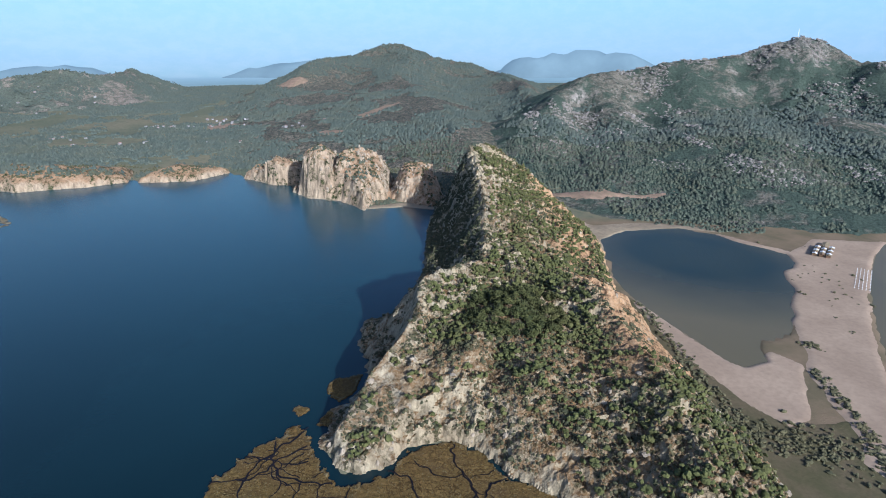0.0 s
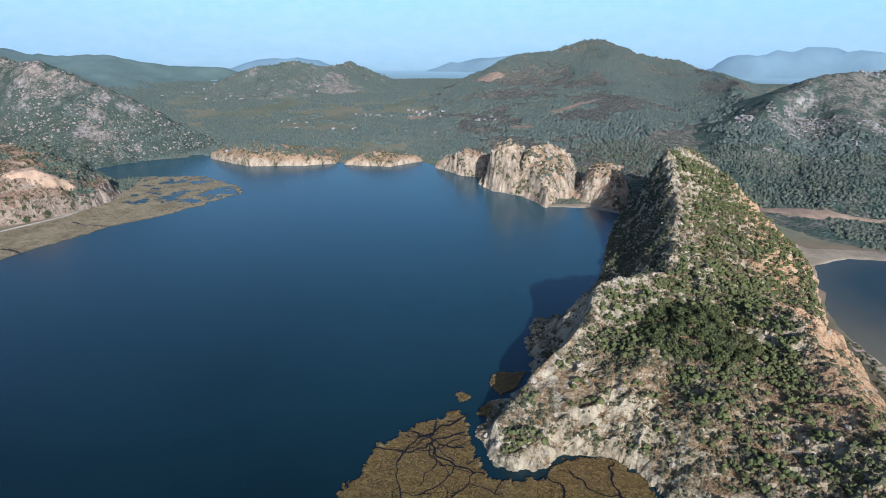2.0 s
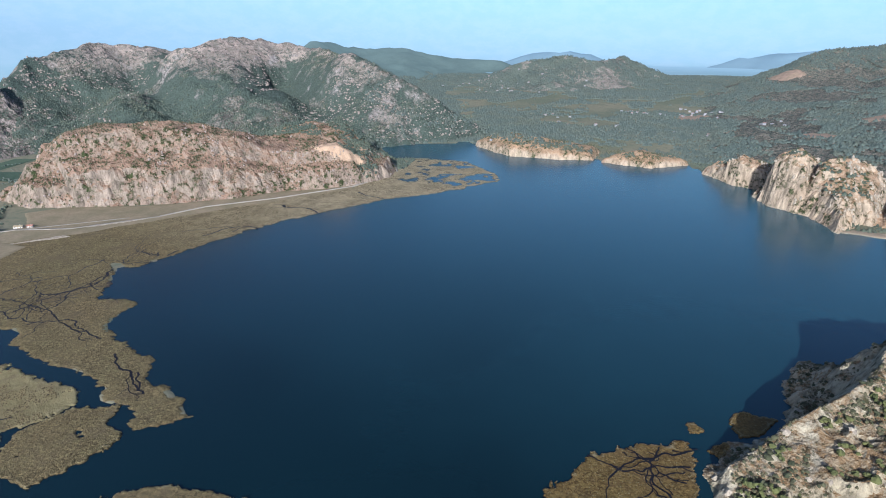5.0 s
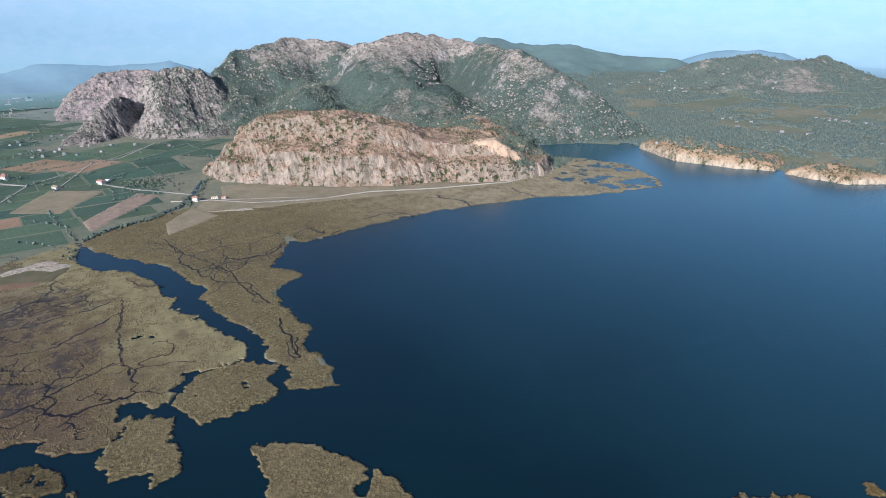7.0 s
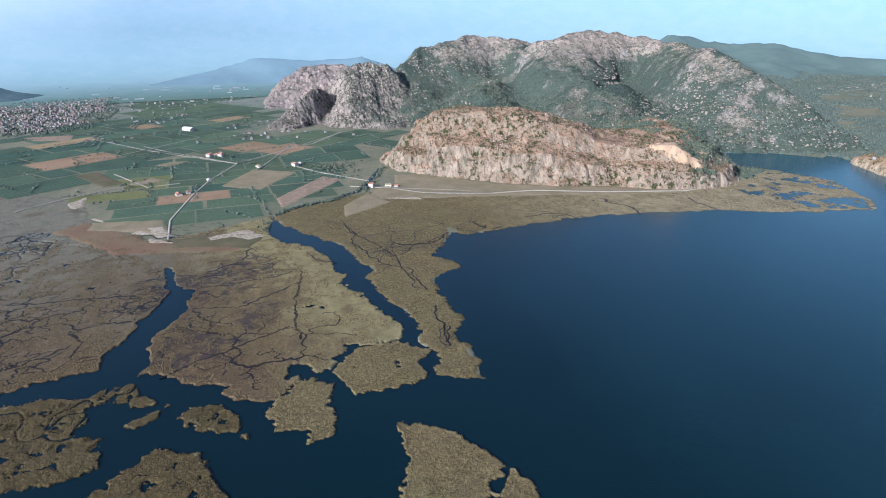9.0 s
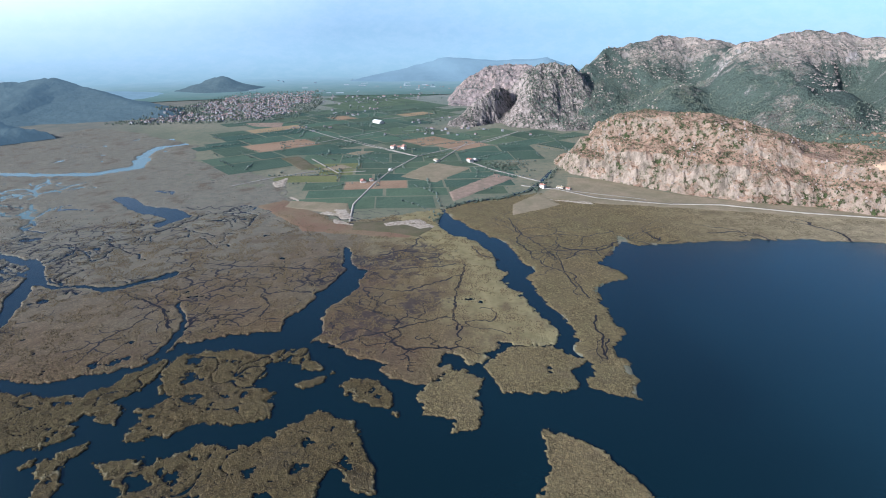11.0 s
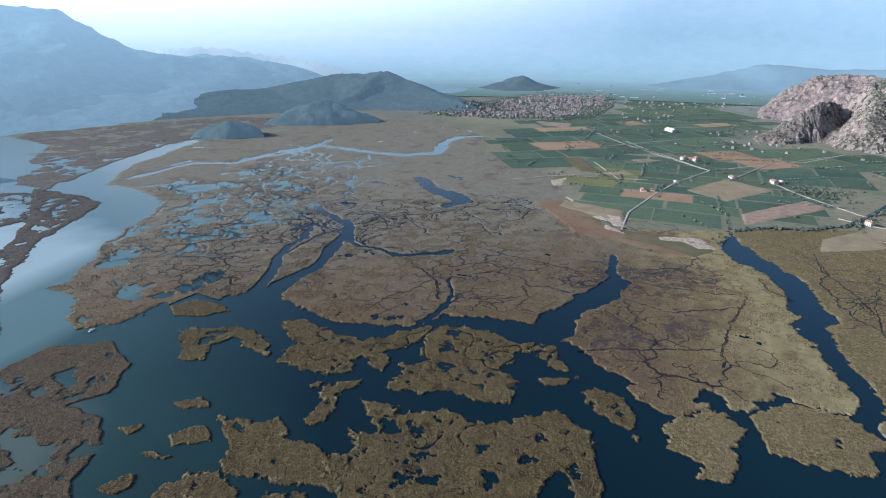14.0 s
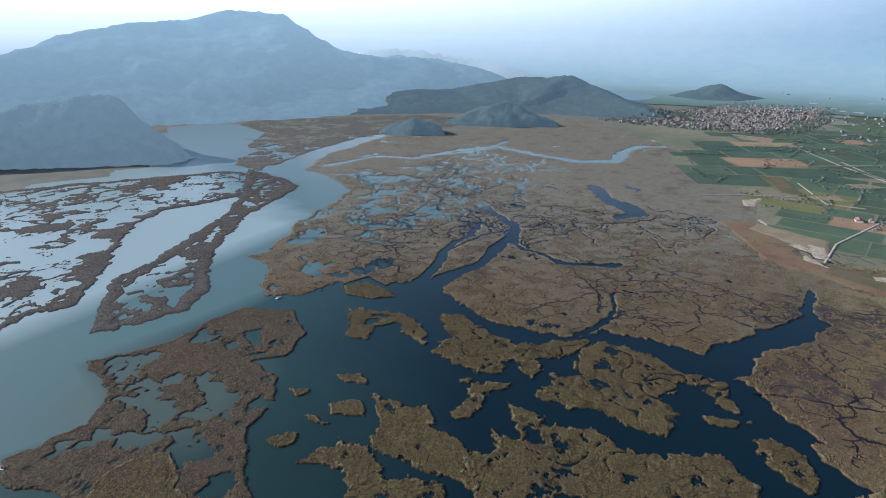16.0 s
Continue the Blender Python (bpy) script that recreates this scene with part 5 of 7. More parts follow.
    isles = [
        ([(-438, 74), (-416, 96), (-402, 87), (-381, 86), (-374, 64), (-372, 48), (-371, 32), (-387, 24), (-407, 15), (-422, 25), (-436, 39)], "olive reed island beside the river mouth"),
        ([(-396, 14), (-374, 15), (-363, 10), (-344, 11), (-330, 6), (-321, -7), (-338, -3), (-342, -24), (-360, -31), (-380, -17), (-398, -13), (-401, 0)], "small olive reed island with a pointed tail"),
        ([(-326, 56), (-320, 84), (-293, 101), (-270, 114), (-257, 101), (-249, 103), (-230, 60), (-260, 47), (-299, 56)], "tan reed island with dark pools in open water"),
        ([(-268, 115), (-255, 122), (-236, 125), (-211, 107), (-222, 89), (-252, 100)], "small tan reed island in open water"),
        ([(-372, -89), (-379, -82), (-379, -65), (-365, -49), (-342, -43), (-328, -32), (-335, -46), (-348, -58), (-359, -82)], "narrow tapering reed island"),
        ([(-372, -125), (-391, -101), (-375, -104), (-367, -119)], "tiny sliver of reeds in open water"),
        ([(-405, -234), (-419, -211), (-423, -186), (-417, -157), (-426, -132), (-396, -114), (-394, -126), (-414, -140), (-400, -155), (-383, -149), (-371, -163), (-363, -145), (-336, -133), (-325, -147), (-326, -179), (-310, -193), (-304, -219), (-336, -223), (-352, -212), (-360, -229)], "broad brown reed island with a hooked arm"),
        ([(-339, -360), (-349, -343), (-347, -319), (-350, -277), (-365, -272), (-397, -240), (-371, -238), (-355, -244), (-345, -248), (-340, -237), (-319, -235), (-329, -262), (-316, -263), (-306, -248), (-297, -278), (-287, -289), (-291, -312), (-304, -319), (-321, -316), (-322, -341)], "ragged brown reed island with deep bays"),
        ([(-272, -280), (-299, -241), (-281, -241), (-264, -233), (-243, -232), (-244, -243), (-265, -251), (-275, -261)], "wedge-shaped island of brown reeds"),
        ([(-282, -226), (-290, -197), (-286, -192), (-299, -169), (-300, -144), (-312, -125), (-344, -99), (-333, -73), (-305, -56), (-267, -49), (-269, -58), (-288, -78), (-261, -83), (-227, -85), (-200, -176), (-220, -207), (-237, -196), (-252, -216), (-259, -195), (-270, -215)], "large lumpy brown reed island pitted with round pools"),
        ([(-280, -429), (-294, -407), (-311, -380), (-309, -356), (-290, -327), (-291, -349), (-300, -374), (-282, -381), (-257, -368), (-250, -380)], "curved strip of brown reeds"),
        ([(-144, 273), (-141, 283), (-136, 298), (-125, 309), (-121, 317), (-112, 325), (-104, 341), (-94, 339), (-87, 320), (-76, 298), (-70, 288), (-52, 282), (-46, 265), (-60, 180), (-140, 180)], "tan reed bed with dark creeks below the ridge"),
        ([(-90, 383), (-87, 401), (-65, 407), (-67, 386), (-77, 368)], "olive reed patch under the dark headland"),
        ([(-87, 344), (-84, 361), (-77, 357), (-80, 341)], "tiny olive reed patch by the headland"),
        ([(-109, 359), (-106, 366), (-97, 363), (-97, 354), (-104, 352)], "tiny round islet of tan reeds"),
        ([(-55, 280), (-33, 295), (-23, 312), (7, 320), (29, 309), (41, 289), (68, 268), (60, 180), (-44, 180)], "flat olive reed pool enclosed by the ridge foot"),
        ([(-210, -334), (-226, -326), (-220, -310), (-208, -323)], "small lumpy islet of brown reeds"),
        ([(-173, -341), (-184, -332), (-173, -328)], "tiny islet of brown reeds"),
        ([(-185, -308), (-207, -298), (-196, -277), (-179, -296)], "small brown reed islet with bays"),
        ([(-135, -299), (-156, -296), (-145, -283), (-134, -286)], "small oval brown reed islet"),
        ([(-166, -307), (-176, -287), (-168, -288)], "thin sliver of brown reeds"),
        ([(-137, -269), (-171, -272), (-180, -253), (-173, -225), (-192, -196), (-183, -181), (-139, -220), (-158, -239), (-148, -260)], "curving brown reed island"),
        ([(-306, -476), (-329, -467), (-334, -434), (-330, -419), (-306, -434), (-296, -454)], "ragged low patch of brown reeds by a channel"),
        ([(-44, -332), (-67, -338), (-84, -329), (-79, -295), (-78, -274), (-34, -312)], "dark wet reed island beside the pools"),
        ([(-214, -300), (-221, -277), (-216, -268), (-237, -258), (-225, -239), (-227, -200), (-233, -194), (-203, -179), (-183, -248), (-206, -270)], "lumpy brown reed island with holes"),
    ]
    for i, (line, label) in enumerate(isles):
        south = sum(p[1] for p in line) / len(line) > 150
        own = []
        for k in range(4 if len(line) > 8 and south else 0):
            p, q = line[(2 * k + 1) % len(line)], (sum(p[0] for p in line) / len(line), sum(p[1] for p in line) / len(line))
            own += creeks(p[0], p[1], math.atan2(p[0] - q[0], q[1] - p[1]), 75, 0.6, rng, 2, 6.0)
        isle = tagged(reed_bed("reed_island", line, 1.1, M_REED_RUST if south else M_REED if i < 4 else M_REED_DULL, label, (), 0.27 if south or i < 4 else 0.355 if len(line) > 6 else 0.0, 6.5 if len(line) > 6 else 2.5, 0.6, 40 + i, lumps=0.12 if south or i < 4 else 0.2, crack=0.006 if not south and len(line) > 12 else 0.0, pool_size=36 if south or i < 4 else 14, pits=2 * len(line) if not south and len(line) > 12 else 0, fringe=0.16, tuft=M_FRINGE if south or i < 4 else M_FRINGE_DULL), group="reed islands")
        ribbons([([p, q], w) for way, w in own for p, q in zip(way, way[1:]) if float(inside(line, np.array([q[0]]), np.array([q[1]]))[0]) > 3], 40 + i, 0.6, "", isle, 0.3)
    reed_bed("mud_marsh", [(-69, -483), (-100, -474), (-130, -472), (-181, -491), (-204, -494), (-238, -457), (-224, -411), (-195, -386), (-170, -396), (-173, -362), (-155, -334), (-130, -318), (-112, -285), (-102, -240), (-40, -300), (-16, -348), (-1, -358), (-4, -389), (-21, -388), (-51, -395), (-71, -421), (-73, -448)], 1.5, M_REED_MUD, "wet dark marsh with shallow pools by the river", (), lambda x, y: 0.38 + 0.12 * fbm(x, y, 70, 2, 64), 2.5, 0.6, 61, lumps=0.15, pool_size=20, fringe=0.1, tuft=M_FRINGE_DULL)
    reed_bed("wet_marsh", [(-26, -589), (-53, -608), (-85, -605), (-140, -691), (-157, -749), (-201, -828), (-263, -883), (-387, -885), (-480, -960), (-430, -1080), (-322, -1100), (-199, -1140), (-85, -1160), (100, -1100), (150, -700)], 2.7, M_REED_WET, "flooded marsh with many bright shallow pools", (), 0.0, 8, 0.6, 62, "structure", threads=0.030)
    reed_bed("wet_marsh", [(-84, -532), (-118, -524), (-162, -523), (-200, -559), (-221, -622), (-261, -688), (-340, -781), (-440, -850), (-478, -884), (-485, -959), (-468, -1065), (-369, -880), (-311, -800), (-242, -740), (-180, -680), (-130, -648), (-108, -602)], 4.0, M_REED_WET, "curved dark marsh bank along the turquoise river", (), 0.0, 5, 0.6, 63, "structure", threads=0.045)


build_ground()
build_hills()
build_marsh()

# ---- ground cover: beach, damp sand, tracks, fields ----
def surface(x, y, skip=()):
    """Height of the land, hills included."""
    x, y = np.asarray(x, float), np.asarray(y, float)
    z = ground_height(x, y)
    for x0, x1, y0, y1, height, name in HILLS:
        m = (x > x0) & (x < x1) & (y > y0) & (y < y1)
        if m.any() and name not in skip:
            z[m] = np.maximum(z[m], height(x[m], y[m]))
    return z


def patch(name, outline, cell, material, label, lift=0.35, rag=6.0, seed=1, kind="structure", category="ground", on=None):
    """A thin cover of soil or sand that lies on the plain with a ragged edge and runs under it at the rim."""
    xs, ys = [p[0] for p in outline], [p[1] for p in outline]
    x, y = grid(min(xs) - 5, max(xs) + 5, min(ys) - 5, max(ys) + 5, cell)
    f = inside(outline, x, y) + (fbm(x, y, rag * 3, 4, seed) - 0.5) * rag
    z = (on or ground_height)(x, y) + lift * smooth(f, -0.7 * cell, 0.7 * cell) - 0.4 * smooth(f, 0.3 * cell, -0.7 * cell)
    me = sheet(name, x, y, z, f > -0.8 * cell, material)
    return tagged(new(name, me), label, category, kind=kind)


def strip(name, line, width, material, label, lift=0.5, category="road"):
    """A track along a line, laid over the ground."""
    pts = []
    for (ax, ay), (bx, by) in zip(line, line[1:]):
        k = max(2, int(math.hypot(bx - ax, by - ay) / 12))
        pts += [(ax + (bx - ax) * i / k, ay + (by - ay) * i / k) for i in range(k)]
    pts = np.array([*pts, line[-1]], float)
    way = np.gradient(pts, axis=0)
    way /= np.hypot(*way.T)[:, None] + 1e-9
    side = np.stack([-way[:, 1], way[:, 0]], 1) * width / 2
    w = (0.8 + 0.4 * fbm(pts[:, 0], pts[:, 1], 40, 3, 4))[:, None]
    edges = [pts - side * w, pts - side * w * 0.9, pts + side * w * 0.9, pts + side * w]
    zz = ground_height(pts[:, 0], pts[:, 1])
    x, y = np.stack([e[:, 0] for e in edges]), np.stack([e[:, 1] for e in edges])
    z = np.stack([zz - 0.3, zz + lift, zz + lift, zz - 0.3])
    return tagged(new(name, sheet(name, x, y, z, None, material)), label, category, kind="structure")


BARE = [
    ([(150, 985), (166, 990), (265, 955), (400, 950), (402, 935), (262, 936), (166, 968)], "strip of bare reddish earth through the pine wood"),
    ([(-260, 1690), (-180, 1740), (-130, 1790), (-170, 1700), (-220, 1640)], "bare tan rocky clearing in the forest"),
    ([(-640, 2300), (-560, 2330), (-500, 2300), (-560, 2230)], "bare pink quarry patch on the hillside"),
    ([(300, 1650), (350, 1700), (420, 1720), (400, 1660), (330, 1620)], "bare rocky clearing on the wooded slope"),
    ([(-700, 1730), (-640, 1790), (-600, 1740), (-660, 1680)], "bare earth clearing by the village"),
    ([(-330, 1500), (-280, 1530), (-240, 1490), (-290, 1460)], "bare tan clearing above the crag"),
    ([(60, 1130), (110, 1160), (150, 1130), (100, 1100)], "bare rocky patch above the ridge's end"),
]


def build_cover():
    for i, (line, label) in enumerate(BARE):
        patch("bare_earth", line, 5.0, M_REDEARTH, label, 1.2, 26, 50 + i, category="bare earth", on=surface)
    patch("rock_scar", [(-905, 596), (-872, 590), (-836, 628), (-826, 662), (-850, 672), (-884, 640)], 2.5, M_SCAR, "smooth orange scar on the cliff face", 0.9, 22, 70, category="bare rock", on=surface)
    patch("beach", [(388, 773), (417, 736), (448, 695), (508, 747), (595, 735), (545, 683), (478, 600), (422, 515), (380, 446), (320, 330), (285, 250), (270, 300), (290, 349), (298, 409), (315, 440), (327, 467), (341, 513), (350, 545), (389, 600)], 4.0, M_SAND, "pinkish sand beach bar between lagoon and sea", 0.6, 8, 3, category="beach")
    patch("beach", [(198, 560), (210, 520), (222, 480), (236, 446), (245, 420), (285, 440), (300, 420), (282, 385), (264, 346), (243, 336), (229, 363), (216, 401), (205, 442)], 3.0, M_SAND, "pale sandy flat at the lagoon's shallow end", 0.5, 8, 4, category="beach")
    patch("damp_shore", [(186, 575), (198, 560), (205, 442), (216, 401), (229, 363), (243, 336), (266, 340), (290, 345), (288, 300), (270, 240), (205, 240), (202, 300), (196, 393), (188, 480)], 3.0, M_DRYGRASS, "dry brown grass flat below the ridge", 0.3, 6, 5)
    patch("damp_shore", [(196, 850), (224, 815), (300, 830), (388, 800), (400, 775), (343, 803), (265, 791), (223, 753), (205, 692), (196, 640), (190, 640), (200, 740)], 3.0, M_WETSAND, "damp olive margin round the lagoon", 0.3, 5, 6)
    patch("beach", [(184, 796), (214, 806), (214, 828), (186, 812)], 2.5, M_SAND, "small tan sandy clearing above the lagoon", 0.8, 4, 7, category="beach")
    patch("beach", [(-125, 908), (-69, 918), (-15, 905), (-10, 930), (-60, 945), (-110, 930)], 3.0, M_WETSAND, "narrow reddish shingle beach below the crag", 0.9, 5, 8, category="beach")
    patch("saltmarsh", [(-745, -60), (-742, -161), (-769, -204), (-880, -290), (-820, -330), (-700, -260), (-660, -160), (-690, -60)], 6.0, M_REDMARSH, "reddish salt marsh at the edge of the fields", 0.5, 34, 9)
    for i, line in enumerate(([(-780, -70), (-768, -60), (-748, -112), (-760, -118)], [(-765, -172), (-752, -158), (-756, -190), (-775, -190)], [(-800, -190), (-792, -184), (-802, -215), (-812, -210)], [(-905, 198), (-895, 200), (-868, 300), (-880, 305)], [(-900, 110), (-890, 118), (-868, 190), (-882, 185)], [(-872, -268), (-860, -262), (-885, -290), (-892, -284)], [(-965, -330), (-955, -322), (-985, -345), (-990, -338)])):
        patch("salt_pan", line, 2.5, M_SALT, "bare whitish crusted earth beside the fields", 0.8, 18, 12 + i, category="bare earth")
    patch("dry_pasture", [(-965, 140), (-905, 105), (-872, 200), (-852, 330), (-818, 480), (-800, 600), (-822, 660), (-870, 520), (-905, 400), (-960, 300), (-1030, 240)], 5.0, M_DRYFIELD, "dry tan pasture along the cliff foot", 0.7, 14, 60)
    for material, line, label in (
        (M_DRYFIELD, [(-1036, -129), (-1156, -79), (-1110, -1), (-995, -61)], "tan stubble field between green groves"),
        (M_REDEARTH, [(-930, -34), (-1066, 46), (-1031, 78), (-879, -25)], "bare reddish ploughed field beside the canal"),
        (M_DRYFIELD, [(-862, 65), (-927, 110), (-865, 139), (-806, 63)], "dry pale pasture beside the river"),
        (M_DRYFIELD, [(-1040, 176), (-1032, 240), (-947, 207), (-963, 163)], "dry tan field under the cliff's end"),
        (M_DRYGRASS, [(-1184, -400), (-1208, -367), (-1101, -297), (-1080, -324)], "grey-brown grass field on the plain"),
        (M_DRYFIELD, [(-1091, -291), (-1132, -256), (-1104, -230), (-1077, -270)], "small tan field among orchards"),
        (M_DRYFIELD, [(-1239, -274), (-1270, -251), (-1266, -216), (-1225, -243)], "narrow tan strip field"),
        (M_DRYFIELD, [(-867, -281), (-856, -187), (-801, -170), (-830, -280)], "dry brown field at the edge of the marsh"),
        (M_SALT, [(-759, -97), (-768, -60), (-748, -40), (-739, -66)], "bare whitish crusted earth beside the river"),
        (M_SALT, [(-980, -347), (-1016, -332), (-960, -319), (-945, -330)], "bare whitish crusted earth beside the fields"),
        (M_SALT, [(-821, -201), (-824, -183), (-782, -167), (-780, -178)], "bare whitish crusted earth beside a track"),
        (M_DRYGRASS, [(-763, -157), (-777, -97), (-728, -24), (-700, -37), (-722, -105), (-732, -159)], "dry olive grass strip between field and marsh"),
        (M_REDEARTH, [(-1669, -660), (-1681, -550), (-1593, -529), (-1608, -614)], "long bare reddish field on the plain"),
    ):
        patch("field", line, 3.0, material, label, 0.8 if material is M_SALT else 0.75, 17 if material is M_SALT else 6, 80, category="field")
    strip("road", [(-1419, -327), (-1316, -222), (-1217, -115)], 4.5, M_ROAD, "straight pale gravel farm road")
    strip("road", [(-1217, -115), (-1386, 13)], 4, M_ROAD, "pale gravel farm road between fields")
    strip("road", [(-766, -166), (-853, -178), (-986, -167), (-1081, -153), (-1217, -115)], 3.5, M_ROAD, "pale earth track past a farmhouse")
    strip("road", [(-872, 309), (-871, 379), (-834, 482), (-805, 615), (-817, 699), (-829, 744), (-890, 791)], 2.6, M_ROAD, "pale track along the cliff foot", 1.9)
    strip("road", [(-960, 140), (-905, 200), (-872, 309)], 5, M_ROAD, "pale track beside dry fields", 0.9)
    strip("road", [(-1600, -480), (-1419, -327)], 5, M_ROAD, "pale gravel road towards the town")
    strip("road", [(-1166, -3), (-1100, 40), (-1009, 123)], 5, M_ROAD, "pale farm lane by the canal")
    strip("road", [(-1550, 120), (-1400, 40), (-1386, 13)], 5, M_ROAD, "pale farm lane under the crag")
    for line in ([(-1463, -338), (-1377, -269), (-1217, -115)], [(-1144, -74), (-1389, -9)], [(-944, -417), (-1016, -358), (-1069, -297)], [(-979, 87), (-948, 160), (-898, 275)], [(-1545, -505), (-1650, -470)], [(-1180, -330), (-1060, -250), (-1075, -200)], [(-1386, 13), (-1500, 90)], [(-1750, -290), (-1840, -180)], [(-1660, -690), (-1900, -560)], [(-1320, -400), (-1419, -327), (-1560, -230)]):
        strip("road", line, 3.2, M_ROAD, "narrow pale farm track between fields", 0.85)
    strip("canal", [(-833, -33), (-879, 1), (-896, 45), (-948, 97), (-1009, 123), (-1102, 156)], 9, M_WATER, "narrow dark canal lined with bushes", 0.25, "canal")


FARM = [(-800, -60), (-775, -176), (-860, -262), (-982, -325), (-1053, -410), (-1158, -573), (-1368, -640), (-1620, -700), (-1950, -600), (-2600, -700), (-3500, -1000), (-3800, -300), (-3200, 250), (-2560, 60), (-2500, -120), (-2120, -125), (-2050, -50), (-1900, 30), (-1800, -40), (-1710, -98), (-1620, -98), (-1590, 60), (-1530, 320), (-1290, 250), (-1215, 140), (-1000, 100), (-890, 0)]


def build_fields():
    rng = random.Random(11)
    blocks = ((-1150, -100, 8.0, 330, 78, 62), (-1500, -250, 42.0, 700, 95, 70), (-2700, -400, 42.0, 1500, 210, 130))
    made = []
    for b, (cx, cy, turn, reach, long, short) in enumerate(blocks):
        c, s = math.cos(radians(turn)), math.sin(radians(turn))
        u = -reach
        while u < reach:
            w = short * rng.uniform(0.6, 1.5)
            v = -reach
            while v < reach:
                h = long * rng.uniform(0.5, 1.7)
                mid = (cx + c * (u + w / 2) - s * (v + h / 2), cy + s * (u + w / 2) + c * (v + h / 2))
                far = math.hypot(*mid)
                ring = 0 if far < 1330 and mid[1] > -330 else 1 if far < 2050 else 2
                if ring == b and far < 2950 and float(inside(FARM, np.array([mid[0]]), np.array([mid[1]]))[0]) > 0.35 * min(w, h) + 4:
                    made.append((mid, w, h, turn, b))
                v += h + rng.uniform(2, 6)
            u += w + rng.uniform(2, 6)
    label = {0: "green orchard field in straight rows", 1: "dark green citrus grove", 2: "green crop field", 3: "olive green meadow field", 4: "tan stubble field", 5: "brown fallow field"}
    for mid, w, h, turn, b in made:
        k = rng.choices(range(6), (5, 6, 5, 1.6, 0.8, 0.5) if b else (5, 6, 5, 2, 0.6, 0.4))[0]
        c, s = math.cos(radians(turn)), math.sin(radians(turn))
        n = 4
        uu, vv = np.meshgrid(np.linspace(-w / 2, w / 2, n), np.linspace(-h / 2, h / 2, n))
        uu = uu + rng.uniform(-6, 6) * vv / h
        x, y = mid[0] + c * uu - s * vv, mid[1] + s * uu + c * vv
        z = ground_height(x, y) + 0.18 + 0.2 * b + 0.04 * rng.random()
        rim = np.zeros_like(z, bool)
        rim[0], rim[-1], rim[:, 0], rim[:, -1] = True, True, True, True
        ob = new("field", sheet("field", x, y, z, None, CROPS[k], False))
        tagged(ob, label[k], "field", "fields of the plain", "structure")
    return made


# ---- foliage ----
def scatter(n, x0, x1, y0, y1, seed, keep, step=3.0):
    """Places on the land in a rectangle: keep(x, y, z, slope) says which stay."""
    rng = np.random.default_rng(seed)
    x, y = rng.uniform(x0, x1, n), rng.uniform(y0, y1, n)
    z = surface(x, y)
    slope = np.hypot(surface(x + step, y) - z, surface(x, y + step) - z) / step
    k = keep(x, y, z, slope) & (z > 0.2)
    return np.stack([x[k], y[k], z[k]], 1)


def tree_crown(rng, r, tall, tufts):
    """Lumps of needles and loose tufts round them."""
    v, f, base = [], [], 0
    for i in range(9):
        a, d = rng.uniform(0, 6.28), rng.uniform(0.1, 0.75) * r
        c = np.array([d * math.cos(a), d * math.sin(a), tall * rng.uniform(0.35, 0.9)])
        v.append(ICO_V * rng.uniform(0.65, 1.25, (len(ICO_V), 1)) * r * rng.uniform(0.32, 0.5) * (1, 1, 0.75) + c)
        f.append(ICO_F + base)
        base += len(ICO_V)
    for i in range(tufts):
        a, b = rng.uniform(0, 6.28), rng.uniform(-0.3, 1.2)
        c = np.array([math.cos(a) * math.cos(b) * r * 0.95, math.sin(a) * math.cos(b) * r * 0.95, tall * 0.6 + math.sin(b) * tall * 0.42])
        q = c + rng.normal(0, 0.22 * r, (3, 3))
        v.append(q)
        f.append(np.array([[0, 1, 2]]) + base)
        base += 3
    return np.concatenate(v), np.concatenate(f)


def tree_trunk(rng, tall, r):
    """A tapered trunk, a little bent, with four limbs."""
    bm = bmesh.new()

    def limb(p, q, r0, r1, sides=6):
        ax = (Vector(q) - Vector(p)).normalized()
        u = ax.orthogonal().normalized()
        w = ax.cross(u)
        rings = []
        for c, rad in ((p, r0), (q, r1)):
            rings.append([bm.verts.new(Vector(c) + (u * math.cos(6.283 * i / sides) + w * math.sin(6.283 * i / sides)) * rad) for i in range(sides)])
        for i in range(sides):
            bm.faces.new((rings[0][i], rings[0][(i + 1) % sides], rings[1][(i + 1) % sides], rings[1][i]))

    lean = rng.uniform(-0.4, 0.4)
    limb((0, 0, -0.8), (lean * 0.5, 0, tall * 0.45), 0.24, 0.17)
    limb((lean * 0.5, 0, tall * 0.45), (lean, lean * 0.4, tall * 0.85), 0.17, 0.06)
    for k in range(4):
        a = k * 1.6 + rng.uniform(0, 0.8)
        h = tall * rng.uniform(0.4, 0.6)
        limb((lean * 0.5, 0, h), (math.cos(a) * r * 0.7, math.sin(a) * r * 0.7, h + tall * 0.22), 0.08, 0.03, 5)
    me = bpy.data.meshes.new("trunk")
    bm.to_mesh(me)
    bm.free()
    me.materials.append(M_BARK)
    return me


def make_tree(seed, r, tall):
    rng = np.random.default_rng(seed)
    ob = new("pine_tree")
    trunk = new("trunk", tree_trunk(rng, tall, r))
    v, f = tree_crown(rng, r, tall, 90)
    crown = new("crown", mesh_of("crown", v, f, M_PINE, False))
    trunk.parent = crown.parent = ob
    return tagged(ob, "dark green pine tree rooted on the rocky ridge", "tree", "pines on the ridge")


GROVE = [(-12, 500), (20, 525), (60, 590), (160, 590), (150, 480), (128, 423), (98, 385), (60, 372), (38, 366), (12, 423)]


